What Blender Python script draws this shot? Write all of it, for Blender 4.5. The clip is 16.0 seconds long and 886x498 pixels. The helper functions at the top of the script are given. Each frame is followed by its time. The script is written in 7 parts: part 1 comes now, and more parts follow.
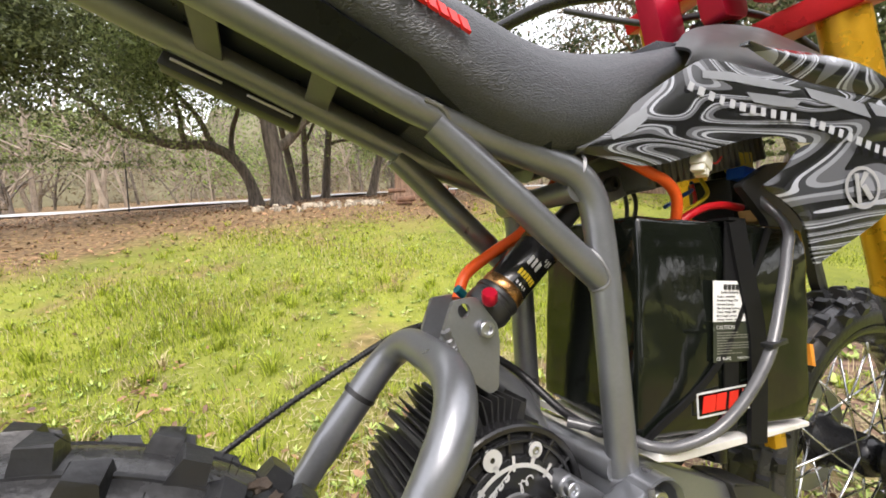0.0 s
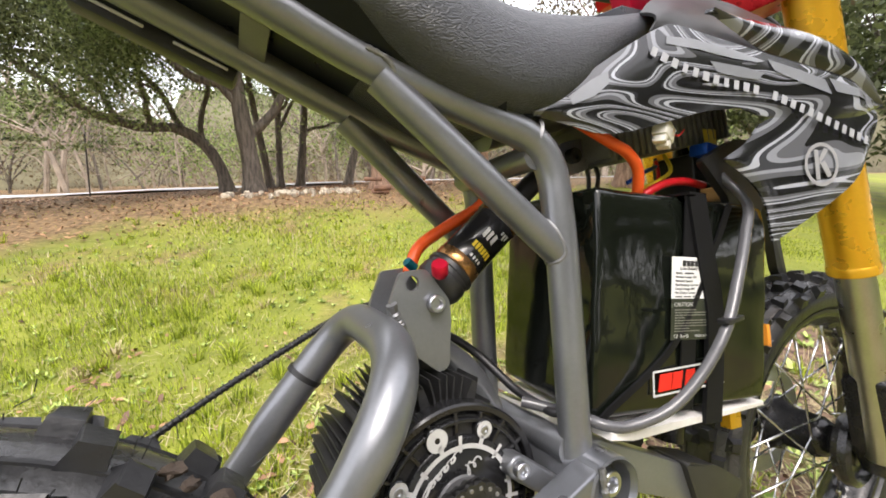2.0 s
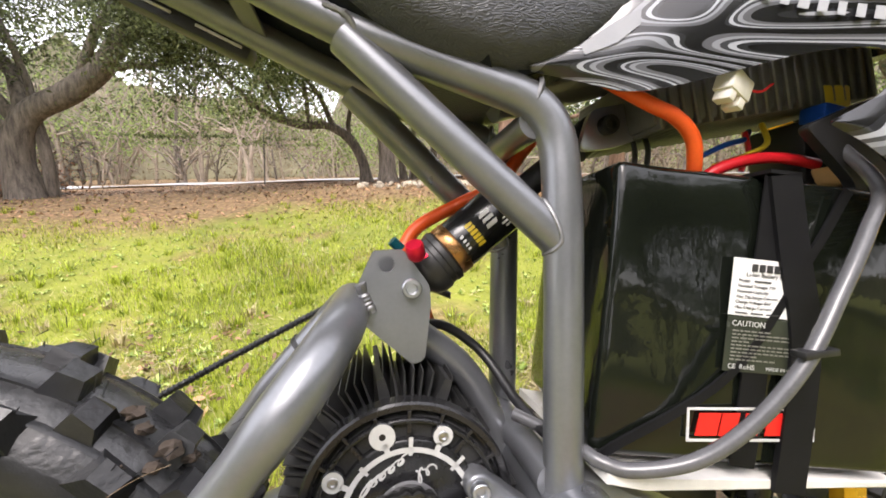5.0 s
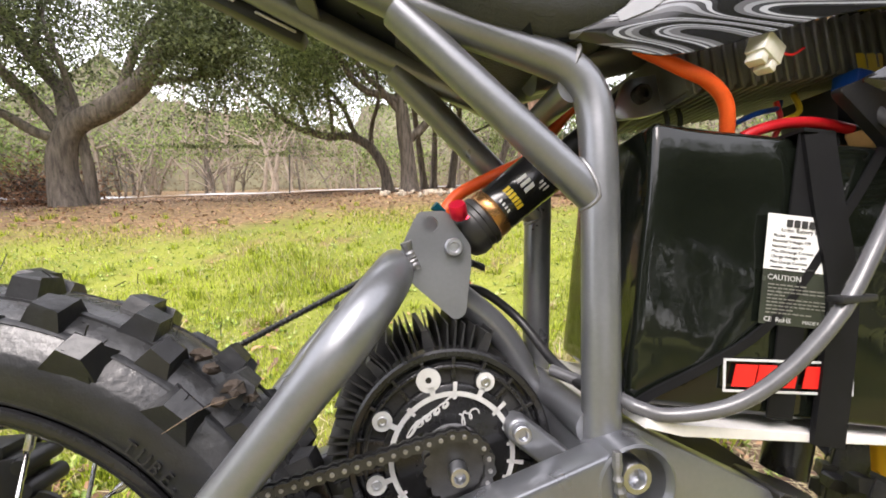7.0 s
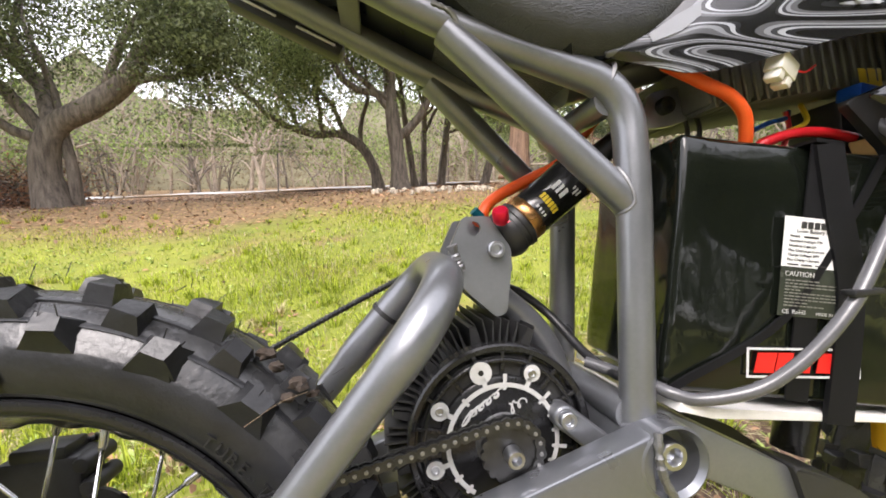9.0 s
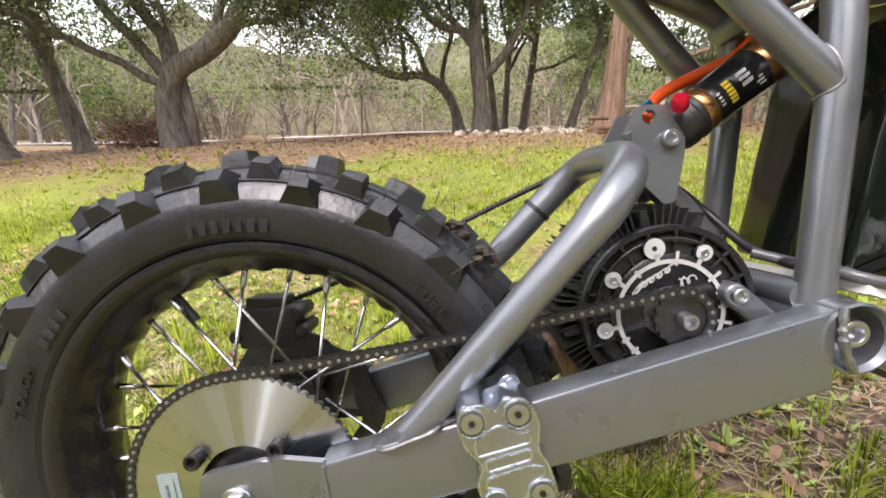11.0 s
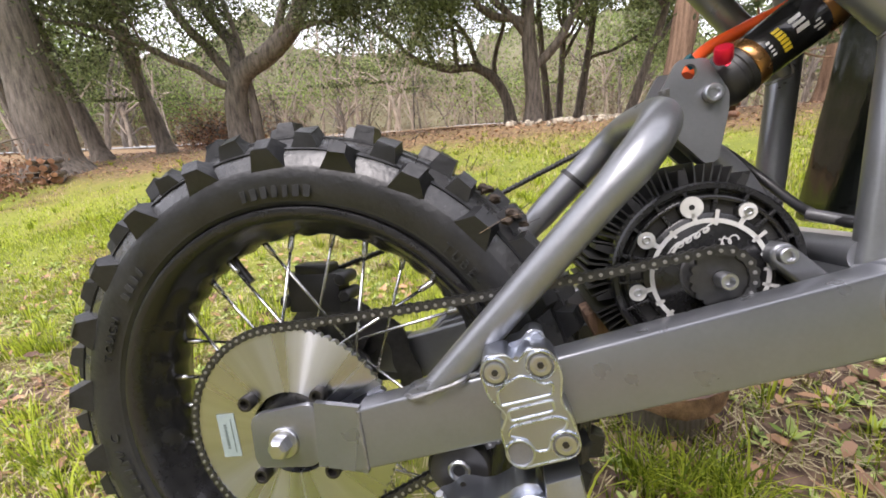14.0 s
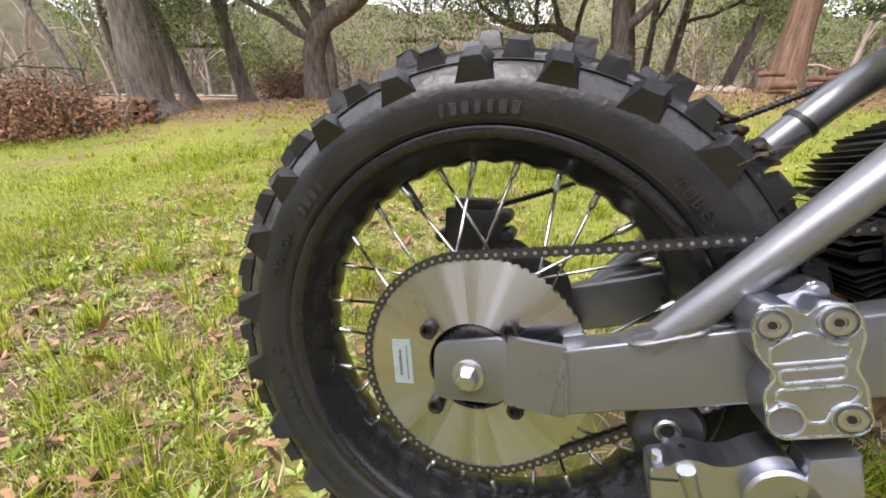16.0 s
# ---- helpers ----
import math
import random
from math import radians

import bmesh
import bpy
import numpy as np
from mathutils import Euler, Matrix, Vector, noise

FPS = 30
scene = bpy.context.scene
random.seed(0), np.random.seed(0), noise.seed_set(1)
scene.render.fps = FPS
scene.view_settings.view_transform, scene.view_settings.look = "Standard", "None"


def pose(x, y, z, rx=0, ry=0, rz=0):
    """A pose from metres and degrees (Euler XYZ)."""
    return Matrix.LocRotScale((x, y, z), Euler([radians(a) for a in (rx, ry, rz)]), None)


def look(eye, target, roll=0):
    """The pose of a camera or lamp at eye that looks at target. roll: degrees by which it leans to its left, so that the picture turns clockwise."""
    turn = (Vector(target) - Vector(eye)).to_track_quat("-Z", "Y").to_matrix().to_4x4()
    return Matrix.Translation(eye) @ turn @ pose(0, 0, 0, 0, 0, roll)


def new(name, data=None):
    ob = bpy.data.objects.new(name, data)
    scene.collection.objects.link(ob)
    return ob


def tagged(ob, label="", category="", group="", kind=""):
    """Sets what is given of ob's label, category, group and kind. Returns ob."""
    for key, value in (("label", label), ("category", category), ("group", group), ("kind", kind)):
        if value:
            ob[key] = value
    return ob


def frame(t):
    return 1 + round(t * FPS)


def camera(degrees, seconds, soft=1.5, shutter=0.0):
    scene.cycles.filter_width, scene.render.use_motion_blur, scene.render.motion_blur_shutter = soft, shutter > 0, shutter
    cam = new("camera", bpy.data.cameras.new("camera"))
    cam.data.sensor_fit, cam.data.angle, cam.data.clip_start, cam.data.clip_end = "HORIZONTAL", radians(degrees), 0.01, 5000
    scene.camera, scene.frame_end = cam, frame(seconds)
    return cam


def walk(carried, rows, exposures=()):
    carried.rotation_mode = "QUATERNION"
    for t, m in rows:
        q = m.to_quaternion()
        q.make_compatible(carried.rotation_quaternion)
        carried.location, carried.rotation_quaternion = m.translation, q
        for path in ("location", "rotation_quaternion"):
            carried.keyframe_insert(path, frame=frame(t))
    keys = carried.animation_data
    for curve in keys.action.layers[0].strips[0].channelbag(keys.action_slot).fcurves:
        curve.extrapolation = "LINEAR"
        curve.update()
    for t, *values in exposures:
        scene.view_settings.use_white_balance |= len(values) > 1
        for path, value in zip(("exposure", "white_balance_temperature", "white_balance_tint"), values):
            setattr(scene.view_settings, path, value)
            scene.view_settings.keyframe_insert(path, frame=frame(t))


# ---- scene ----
cam = camera(94.5, 16.0, 1.75)
# The machine leans a little away on its stand.
LEAN = Matrix.Translation((0, 0, -0.008)) @ pose(0, 0, 0, -10, 0, 0) @ pose(0, 0, 0, 0, -1.3, 0) @ Matrix.Translation((0, 0, 0.015))
# seconds, the eye, what it looks at, and the roll in degrees
PATH = [
    (0, (0.1794, -0.2099, 0.6877), (1.0152, 1.5805, 0.3782), -2.07),
    (0.5, (0.1937, -0.2034, 0.6794), (1.1068, 1.5507, 0.3805), -1.38),
    (1, (0.1979, -0.2008, 0.6758), (1.1468, 1.5334, 0.3721), -1.04),
    (1.5, (0.2034, -0.2040, 0.6709), (1.1600, 1.5221, 0.3458), -0.73),
    (2, (0.2092, -0.2026, 0.6650), (1.1356, 1.5350, 0.3151), -0.83),
    (2.5, (0.2182, -0.1996, 0.6742), (1.0895, 1.5639, 0.3123), -0.70),
    (3, (0.2339, -0.1919, 0.6635), (1.0489, 1.6009, 0.3144), -0.27),
    (3.2, (0.2361, -0.1900, 0.6559), (1.0407, 1.6121, 0.3320), 0.08),
    (5.3, (0.3388, -0.2092, 0.6438), (0.6148, 1.7352, 0.2654), -1.05),
    (5.5, (0.3433, -0.2054, 0.6252), (0.5965, 1.7417, 0.2446), -1.34),
    (6, (0.3323, -0.2034, 0.6137), (0.5981, 1.7440, 0.2439), -0.67),
    (6.5, (0.3203, -0.2243, 0.6082), (0.5524, 1.7379, 0.2985), -0.72),
    (7, (0.3048, -0.2301, 0.6129), (0.5558, 1.7287, 0.2964), -0.55),
    (7.5, (0.2907, -0.2387, 0.6159), (0.5718, 1.7132, 0.2829), -0.50),
    (8, (0.2734, -0.2479, 0.6246), (0.5796, 1.7011, 0.2961), -0.94),
    (8.2, (0.2674, -0.2443, 0.6240), (0.5839, 1.7033, 0.2972), -1.04),
    (10.3, (0.2204, -0.2674, 0.6105), (0.3647, 1.6811, 0.1832), -0.68),
    (10.5, (0.1938, -0.2750, 0.5957), (0.2734, 1.6666, 0.1226), -0.67),
    (11, (0.1656, -0.2861, 0.5754), (0.1185, 1.6312, 0.0081), -1.00),
    (11.5, (0.1673, -0.2967, 0.5629), (0.0558, 1.6043, -0.0485), -1.10),
    (12, (0.1684, -0.3077, 0.5537), (0.0237, 1.5876, -0.0684), -1.63),
    (12.5, (0.1808, -0.3117, 0.5558), (0.0351, 1.5880, -0.0526), -2.24),
    (13, (0.1965, -0.3119, 0.5549), (0.0638, 1.5931, -0.0396), -2.83),
    (13.5, (0.2233, -0.2970, 0.5457), (0.0733, 1.6095, -0.0396), -2.93),
    (14, (0.1849, -0.3030, 0.5509), (-0.1151, 1.5863, -0.0326), -3.05),
    (14.5, (0.1049, -0.2743, 0.5467), (-0.2354, 1.5663, -0.1577), -1.51),
    (15, (0.0692, -0.2954, 0.5217), (-0.3785, 1.5181, -0.1932), -0.69),
    (15.5, (0.0507, -0.3028, 0.5165), (-0.4541, 1.4916, -0.2082), -0.23),
    (16, (0.0508, -0.3083, 0.5122), (-0.4724, 1.4820, -0.2096), 0.11),
]
walk(cam, [(t, look(eye, target, roll)) for t, eye, target, roll in PATH],
     exposures=[(0, 0.93, 6420, 14.5), (3, 0.96, 6420, 15), (5.5, 1.13, 6370, 17), (8, 1.13, 6350, 17), (10.5, 1.02, 6240, 17), (13, 0.99, 6220, 17.5), (14.5, 0.90, 6240, 19), (16, 0.85, 6240, 20)])

# ---- daylight: a bright overcast sky ----
world = bpy.data.worlds.new("overcast")
scene.world = world
world.use_nodes = True
wn, wl = world.node_tree.nodes, world.node_tree.links
wn.clear()
sky = wn.new("ShaderNodeTexSky")
sky.sky_type = "NISHITA"
sky.sun_disc = False
sky.sun_elevation, sky.sun_rotation = radians(52), radians(200)
sky.dust_density, sky.ozone_density, sky.air_density = 4.0, 1.0, 1.0
soft_sky = wn.new("ShaderNodeMix")
soft_sky.data_type = "RGBA"
soft_sky.inputs[0].default_value = 0.72
soft_sky.inputs[7].default_value = (10.0, 9.95, 9.85, 1)
background = wn.new("ShaderNodeBackground")
background.inputs[1].default_value = 0.15
world_out = wn.new("ShaderNodeOutputWorld")
wl.new(sky.outputs[0], soft_sky.inputs[6])
wl.new(soft_sky.outputs[2], background.inputs[0])
wl.new(background.outputs[0], world_out.inputs[0])
sun = new("sun", bpy.data.lights.new("sun", "SUN"))
sun.data.energy, sun.data.angle, sun.data.color = 1.6, radians(30), (1.0, 0.95, 0.87)
sun.matrix_world = look((0, 0, 10), (3.0, 5.0, 0))


# ---- materials ----
def mat(name, colour, rough=0.5, metal=0.0, var=0.15, scale=30.0, bump=0.0, bump_scale=200.0, coat=0.0, second=None, island=0.0, spec=0.5, detail=4.0, rough_var=0.1):
    """A surface with variation at two scales, fine relief and uneven gloss."""
    m = bpy.data.materials.new(name)
    m.use_nodes = True
    n, l = m.node_tree.nodes, m.node_tree.links
    b = n["Principled BSDF"]
    tc = n.new("ShaderNodeTexCoord")
    large, fine = n.new("ShaderNodeTexNoise"), n.new("ShaderNodeTexNoise")
    for node, s in ((large, scale), (fine, scale * 9)):
        node.inputs["Scale"].default_value = s
        node.inputs["Detail"].default_value = detail
        l.new(tc.outputs["Object"], node.inputs["Vector"])
    ramp = n.new("ShaderNodeValToRGB")
    dark = [c * (1 - var) for c in colour]
    light = list(second) if second else [min(1, c * (1 + var)) for c in colour]
    ramp.color_ramp.elements[0].color, ramp.color_ramp.elements[1].color = (*dark, 1), (*light, 1)
    ramp.color_ramp.elements[0].position, ramp.color_ramp.elements[1].position = 0.3, 0.7
    both = n.new("ShaderNodeMath")
    both.operation = "MULTIPLY_ADD"
    both.inputs[1].default_value = 0.35
    l.new(fine.outputs["Fac"], both.inputs[0])
    shrink = n.new("ShaderNodeMath")
    shrink.operation = "MULTIPLY"
    shrink.inputs[1].default_value = 0.65
    l.new(large.outputs["Fac"], shrink.inputs[0])
    l.new(shrink.outputs[0], both.inputs[2])
    fac = both.outputs[0]
    if island:
        geo = n.new("ShaderNodeNewGeometry")
        mixed = n.new("ShaderNodeMix")
        mixed.inputs[0].default_value = island
        l.new(fac, mixed.inputs[2])
        l.new(geo.outputs["Random Per Island"], mixed.inputs[3])
        fac = mixed.outputs[0]
    l.new(fac, ramp.inputs[0])
    l.new(ramp.outputs[0], b.inputs["Base Color"])
    b.inputs["Metallic"].default_value = metal
    gloss = n.new("ShaderNodeMapRange")
    gloss.inputs[3].default_value, gloss.inputs[4].default_value = max(0.02, rough - rough_var), min(1, rough + rough_var)
    l.new(large.outputs["Fac"], gloss.inputs[0])
    l.new(gloss.outputs[0], b.inputs["Roughness"])
    b.inputs["Coat Weight"].default_value = coat
    b.inputs["Coat Roughness"].default_value = 0.06
    b.inputs["Specular IOR Level"].default_value = spec
    if bump:
        rel = n.new("ShaderNodeTexNoise")
        rel.inputs["Scale"].default_value = bump_scale
        rel.inputs["Detail"].default_value = 6
        l.new(tc.outputs["Object"], rel.inputs["Vector"])
        bn = n.new("ShaderNodeBump")
        bn.inputs["Strength"].default_value = bump
        bn.inputs["Distance"].default_value = 0.3 / bump_scale
        l.new(rel.outputs["Fac"], bn.inputs["Height"])
        l.new(bn.outputs[0], b.inputs["Normal"])
    return m


def stretched(m, by):
    """Draws the pattern of a material out along one axis."""
    n, l = m.node_tree.nodes, m.node_tree.links
    tc = next(x for x in n if x.bl_idname == "ShaderNodeTexCoord")
    pull = n.new("ShaderNodeMapping")
    pull.inputs["Scale"].default_value = by
    l.new(tc.outputs["Object"], pull.inputs["Vector"])
    for x in [x for x in n if x.bl_idname == "ShaderNodeTexNoise"]:
        l.new(pull.outputs[0], x.inputs["Vector"])
    return m


def node_of(m, kind):
    return next(x for x in m.node_tree.nodes if x.bl_idname == kind)


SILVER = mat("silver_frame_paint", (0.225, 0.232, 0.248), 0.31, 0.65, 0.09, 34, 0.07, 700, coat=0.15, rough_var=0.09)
ARM_PAINT = mat("silver_arm_paint", (0.205, 0.213, 0.230), 0.30, 0.70, 0.07, 30, 0.05, 600, coat=0.2, rough_var=0.08)
WELD = mat("weld_bead", (0.24, 0.24, 0.245), 0.5, 0.8, 0.3, 120, 0.5, 400)
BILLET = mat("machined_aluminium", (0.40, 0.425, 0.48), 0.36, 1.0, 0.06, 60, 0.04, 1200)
STEEL = mat("bright_steel", (0.50, 0.51, 0.54), 0.33, 1.0, 0.1, 80)
PIN_STEEL = mat("chain_pin_steel", (0.34, 0.34, 0.34), 0.4, 0.8, 0.2, 80)
# paler than the billet: the highlights on its edges are put into this colour
EDGE_BRIGHT = mat("bright_edge_aluminium", (0.62, 0.66, 0.74), 0.28, 1.0, 0.08, 120)
CHROME = mat("zinc_plated_spoke", (0.60, 0.60, 0.61), 0.24, 1.0, 0.10, 80)
DARK_STEEL = mat("dark_steel", (0.075, 0.075, 0.075), 0.42, 0.9, 0.25, 150)
BOLT_BLACK = mat("black_oxide_bolt", (0.035, 0.033, 0.03), 0.4, 0.6, 0.3, 150)
RUBBER = mat("tyre_rubber", (0.0150, 0.0155, 0.0172), 0.36, 0.0, 0.3, 25, 0.35, 140, second=(0.025, 0.0257, 0.0280), rough_var=0.09, spec=0.5)
# tread band: paler than the sidewall, with some of the sky's sheen in its colour
RUBBER_BAND = mat("sky_sheen_tread_rubber", (0.024, 0.0245, 0.026), 0.27, 0.0, 0.3, 40, 0.40, 120, second=(0.046, 0.046, 0.047), rough_var=0.22, spec=0.6)
MUD = mat("dried_mud", (0.050, 0.036, 0.026), 0.9, 0.0, 0.4, 90, 0.8, 200)
BLACK_PAINT = mat("satin_black_paint", (0.014, 0.014, 0.015), 0.22, 0.0, 0.25, 40, 0.03, 500)
BLACK_PLASTIC = mat("black_plastic", (0.020, 0.020, 0.021), 0.42, 0.0, 0.3, 60, 0.1, 600)
BLACK_ANODISED = mat("black_anodised_fins", (0.022, 0.022, 0.023), 0.5, 0.3, 0.4, 60, 0.15, 400, second=(0.05, 0.05, 0.05))
WRAP = mat("black_shrink_wrap", (0.006, 0.0075, 0.0055), 0.05, 0.0, 0.3, 12, 0.07, 26, coat=0.0, spec=0.5, rough_var=0.03)
SEAT_PLASTIC = mat("smooth_black_plastic", (0.006, 0.0075, 0.012), 0.30, 0.0, 0.3, 40, spec=0.22)
TAPE = mat("black_strap_webbing", (0.007, 0.007, 0.008), 0.6, 0.0, 0.3, 80, 0.3, 1500, spec=0.2)
LABEL_GREY = mat("grey_label", (0.035, 0.04, 0.03), 0.25, 0.0, 0.1, 60)
WHITE_LABEL = mat("white_label", (0.78, 0.78, 0.77), 0.35, 0.0, 0.03, 60)
PRINT_GREY = mat("pale_grey_print", (0.50, 0.50, 0.49), 0.5, 0.0, 0.08, 200)
PRINT_BLACK = mat("black_print", (0.03, 0.03, 0.03), 0.5)
PALE_PRINT = mat("pale_shroud_print", (0.40, 0.41, 0.44), 0.35, 0.0, 0.08, 200)
SLATE_PRINT = mat("slate_shroud_print", (0.34, 0.355, 0.39), 0.22, 0.0, 0.35, 60, second=(0.20, 0.21, 0.23), coat=0.4)
PRINT_WHITE = mat("white_print", (0.62, 0.62, 0.63), 0.35, 0.0, 0.05)
RED_PRINT = mat("red_print", (0.75, 0.02, 0.015), 0.35, 0.0, 0.06)
YELLOW_PRINT = mat("yellow_print", (0.75, 0.55, 0.03), 0.4, 0.0, 0.06)
CREAM_BOARD = mat("white_board", (0.72, 0.70, 0.66), 0.5, 0.0, 0.12, 20, 0.05, 300)
ORANGE = mat("orange_cable", (0.80, 0.10, 0.012), 0.38, 0.0, 0.1, 60)
RED_CABLE = mat("red_cable", (0.62, 0.012, 0.02), 0.35, 0.0, 0.1, 60)
BLUE_PLASTIC = mat("blue_connector", (0.01, 0.08, 0.45), 0.35, 0.0, 0.1, 60)
TEAL = mat("teal_anodised", (0.01, 0.16, 0.22), 0.3, 0.7, 0.1, 60)
TAN = mat("tan_connector", (0.55, 0.33, 0.12), 0.45, 0.0, 0.1, 60)
WHITE_PLASTIC = mat("white_connector", (0.75, 0.73, 0.66), 0.45, 0.0, 0.06, 60)
PINK_RED = mat("red_anodised_knob", (0.75, 0.015, 0.05), 0.3, 0.6, 0.1, 60)
BRASS = mat("bronze_anodised", (0.42, 0.22, 0.085), 0.28, 0.9, 0.12, 80)
GOLD = mat("gold_fork_tube", (0.78, 0.42, 0.02), 0.28, 0.55, 0.08, 40, coat=0.2)
RED_CLAMP = mat("red_anodised_clamp", (0.62, 0.015, 0.02), 0.3, 0.5, 0.1, 40)
CASE_GREY = mat("cast_grey_case", (0.16, 0.16, 0.165), 0.5, 0.5, 0.15, 60, 0.1, 500)
CABLE_GREY = mat("grey_sheathed_cable", (0.09, 0.09, 0.095), 0.22, 0.0, 0.2, 60, coat=0.3)
CABLE_BLACK = mat("black_cable", (0.015, 0.015, 0.016), 0.38, 0.0, 0.25, 60)


def leather():
    m = mat("black_seat_leather", (0.044, 0.047, 0.055), 0.43, 0.0, 0.25, 14, spec=0.65)
    n, l = m.node_tree.nodes, m.node_tree.links
    tc = node_of(m, "ShaderNodeTexCoord")
    warp = n.new("ShaderNodeTexNoise")
    warp.inputs["Scale"].default_value = 120
    cells = n.new("ShaderNodeTexVoronoi")
    cells.feature = "DISTANCE_TO_EDGE"
    cells.inputs["Scale"].default_value = 330
    stretch = n.new("ShaderNodeMapping")
    stretch.inputs["Scale"].default_value = (0.55, 1.3, 1.9)
    join = n.new("ShaderNodeVectorMath")
    join.operation = "MULTIPLY_ADD"
    join.inputs[1].default_value = (0.008, 0.008, 0.008)
    l.new(tc.outputs["Object"], warp.inputs["Vector"])
    l.new(tc.outputs["Object"], stretch.inputs["Vector"])
    l.new(warp.outputs["Color"], join.inputs[0])
    l.new(stretch.outputs[0], join.inputs[2])
    l.new(join.outputs[0], cells.inputs["Vector"])
    cap = n.new("ShaderNodeMapRange")
    cap.inputs[2].default_value = 0.28
    l.new(cells.outputs["Distance"], cap.inputs[0])
    bn = n.new("ShaderNodeBump")
    bn.inputs["Strength"].default_value, bn.inputs["Distance"].default_value = 0.42, 0.0010
    l.new(cap.outputs[0], bn.inputs["Height"])
    l.new(bn.outputs[0], n["Principled BSDF"].inputs["Normal"])
    return m


def contour_graphic():
    """Gloss black plastic with printed grey contour swirls."""
    m = mat("shroud_graphic", (0.02, 0.02, 0.02), 0.16, 0.0, 0.2, 20, coat=0.4, rough_var=0.05)
    n, l = m.node_tree.nodes, m.node_tree.links
    tc = node_of(m, "ShaderNodeTexCoord")
    noise_a = n.new("ShaderNodeTexNoise")
    noise_a.inputs["Scale"].default_value, noise_a.inputs["Detail"].default_value, noise_a.inputs["Distortion"].default_value = 8.5, 0.8, 1.1
    stretch = n.new("ShaderNodeMapping")
    stretch.inputs["Rotation"].default_value = (0, radians(20), 0)
    stretch.inputs["Scale"].default_value = (0.50, 0.3, 1.5)
    l.new(tc.outputs["Object"], stretch.inputs["Vector"])
    l.new(stretch.outputs[0], noise_a.inputs["Vector"])
    many = n.new("ShaderNodeMath")
    many.operation = "MULTIPLY"
    many.inputs[1].default_value = 9
    frac = n.new("ShaderNodeMath")
    frac.operation = "FRACT"
    l.new(noise_a.outputs["Fac"], many.inputs[0])
    l.new(many.outputs[0], frac.inputs[0])
    ramp = n.new("ShaderNodeValToRGB")
    ramp.color_ramp.interpolation = "CONSTANT"
    e = ramp.color_ramp.elements
    e[0].position, e[0].color = 0.0, (0.012, 0.012, 0.013, 1)
    e[1].position, e[1].color = 0.36, (0.105, 0.108, 0.120, 1)
    for p, c in ((0.55, 0.26), (0.68, 0.05), (0.80, 0.40), (0.90, 0.025)):
        x = e.new(p)
        x.color = (c * 0.94, c * 0.98, c * 1.10, 1)
    l.new(frac.outputs[0], ramp.inputs[0])
    l.new(ramp.outputs[0], n["Principled BSDF"].inputs["Base Color"])
    return m


def brushed(name, colour, rough):
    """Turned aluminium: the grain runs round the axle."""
    m = mat(name, colour, rough, 1.0, 0.05, 25, rough_var=0.06)
    n, l = m.node_tree.nodes, m.node_tree.links
    b = n["Principled BSDF"]
    tg = n.new("ShaderNodeTangent")
    tg.direction_type, tg.axis = "RADIAL", "Y"
    b.inputs["Anisotropic"].default_value = 0.8
    b.inputs["Anisotropic Rotation"].default_value = 0.25
    l.new(tg.outputs[0], b.inputs["Tangent"])
    # bright and dark reflection streaks running out from the axle, put into colour and gloss
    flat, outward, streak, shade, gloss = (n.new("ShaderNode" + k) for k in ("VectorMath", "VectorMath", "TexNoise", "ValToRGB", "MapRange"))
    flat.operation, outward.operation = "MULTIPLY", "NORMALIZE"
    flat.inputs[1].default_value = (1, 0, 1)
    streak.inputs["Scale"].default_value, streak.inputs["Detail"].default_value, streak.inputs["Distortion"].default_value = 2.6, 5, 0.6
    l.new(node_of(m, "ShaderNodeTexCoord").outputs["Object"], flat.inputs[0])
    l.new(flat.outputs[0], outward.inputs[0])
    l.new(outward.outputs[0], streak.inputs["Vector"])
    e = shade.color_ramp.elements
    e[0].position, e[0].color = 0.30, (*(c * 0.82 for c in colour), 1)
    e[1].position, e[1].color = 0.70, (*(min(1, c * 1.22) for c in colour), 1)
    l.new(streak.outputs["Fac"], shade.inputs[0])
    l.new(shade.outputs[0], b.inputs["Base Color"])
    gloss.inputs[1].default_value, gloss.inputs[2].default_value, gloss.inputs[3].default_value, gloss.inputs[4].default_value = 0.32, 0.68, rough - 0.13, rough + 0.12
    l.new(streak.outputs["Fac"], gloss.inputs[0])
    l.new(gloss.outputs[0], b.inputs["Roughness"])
    return m


LEATHER = leather()
GRAPHIC = contour_graphic()
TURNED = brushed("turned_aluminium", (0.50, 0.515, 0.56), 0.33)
LEAF = mat("oak_leaves", (0.075, 0.095, 0.038), 0.5, 0.0, 0.35, 0.6, second=(0.21, 0.245, 0.105), island=0.5)
LEAF_MID = mat("fresh_oak_leaves", (0.14, 0.19, 0.060), 0.5, 0.0, 0.35, 0.6, second=(0.35, 0.42, 0.165), island=0.5)
LEAF_PALE = mat("spring_leaves", (0.13, 0.20, 0.045), 0.55, 0.0, 0.3, 0.4, second=(0.34, 0.44, 0.13), island=0.5)
LEAF_DULL = mat("dull_brush_leaves", (0.135, 0.105, 0.064), 0.6, 0.0, 0.3, 0.4, second=(0.31, 0.25, 0.155), island=0.5)
LEAF_CEDAR = mat("cedar_leaves", (0.05, 0.075, 0.03), 0.6, 0.0, 0.3, 0.6, second=(0.13, 0.16, 0.07), island=0.5)
BARK = mat("oak_bark", (0.060, 0.050, 0.042), 0.9, 0.0, 0.5, 13, 1.0, 30, second=(0.30, 0.255, 0.215), detail=8)
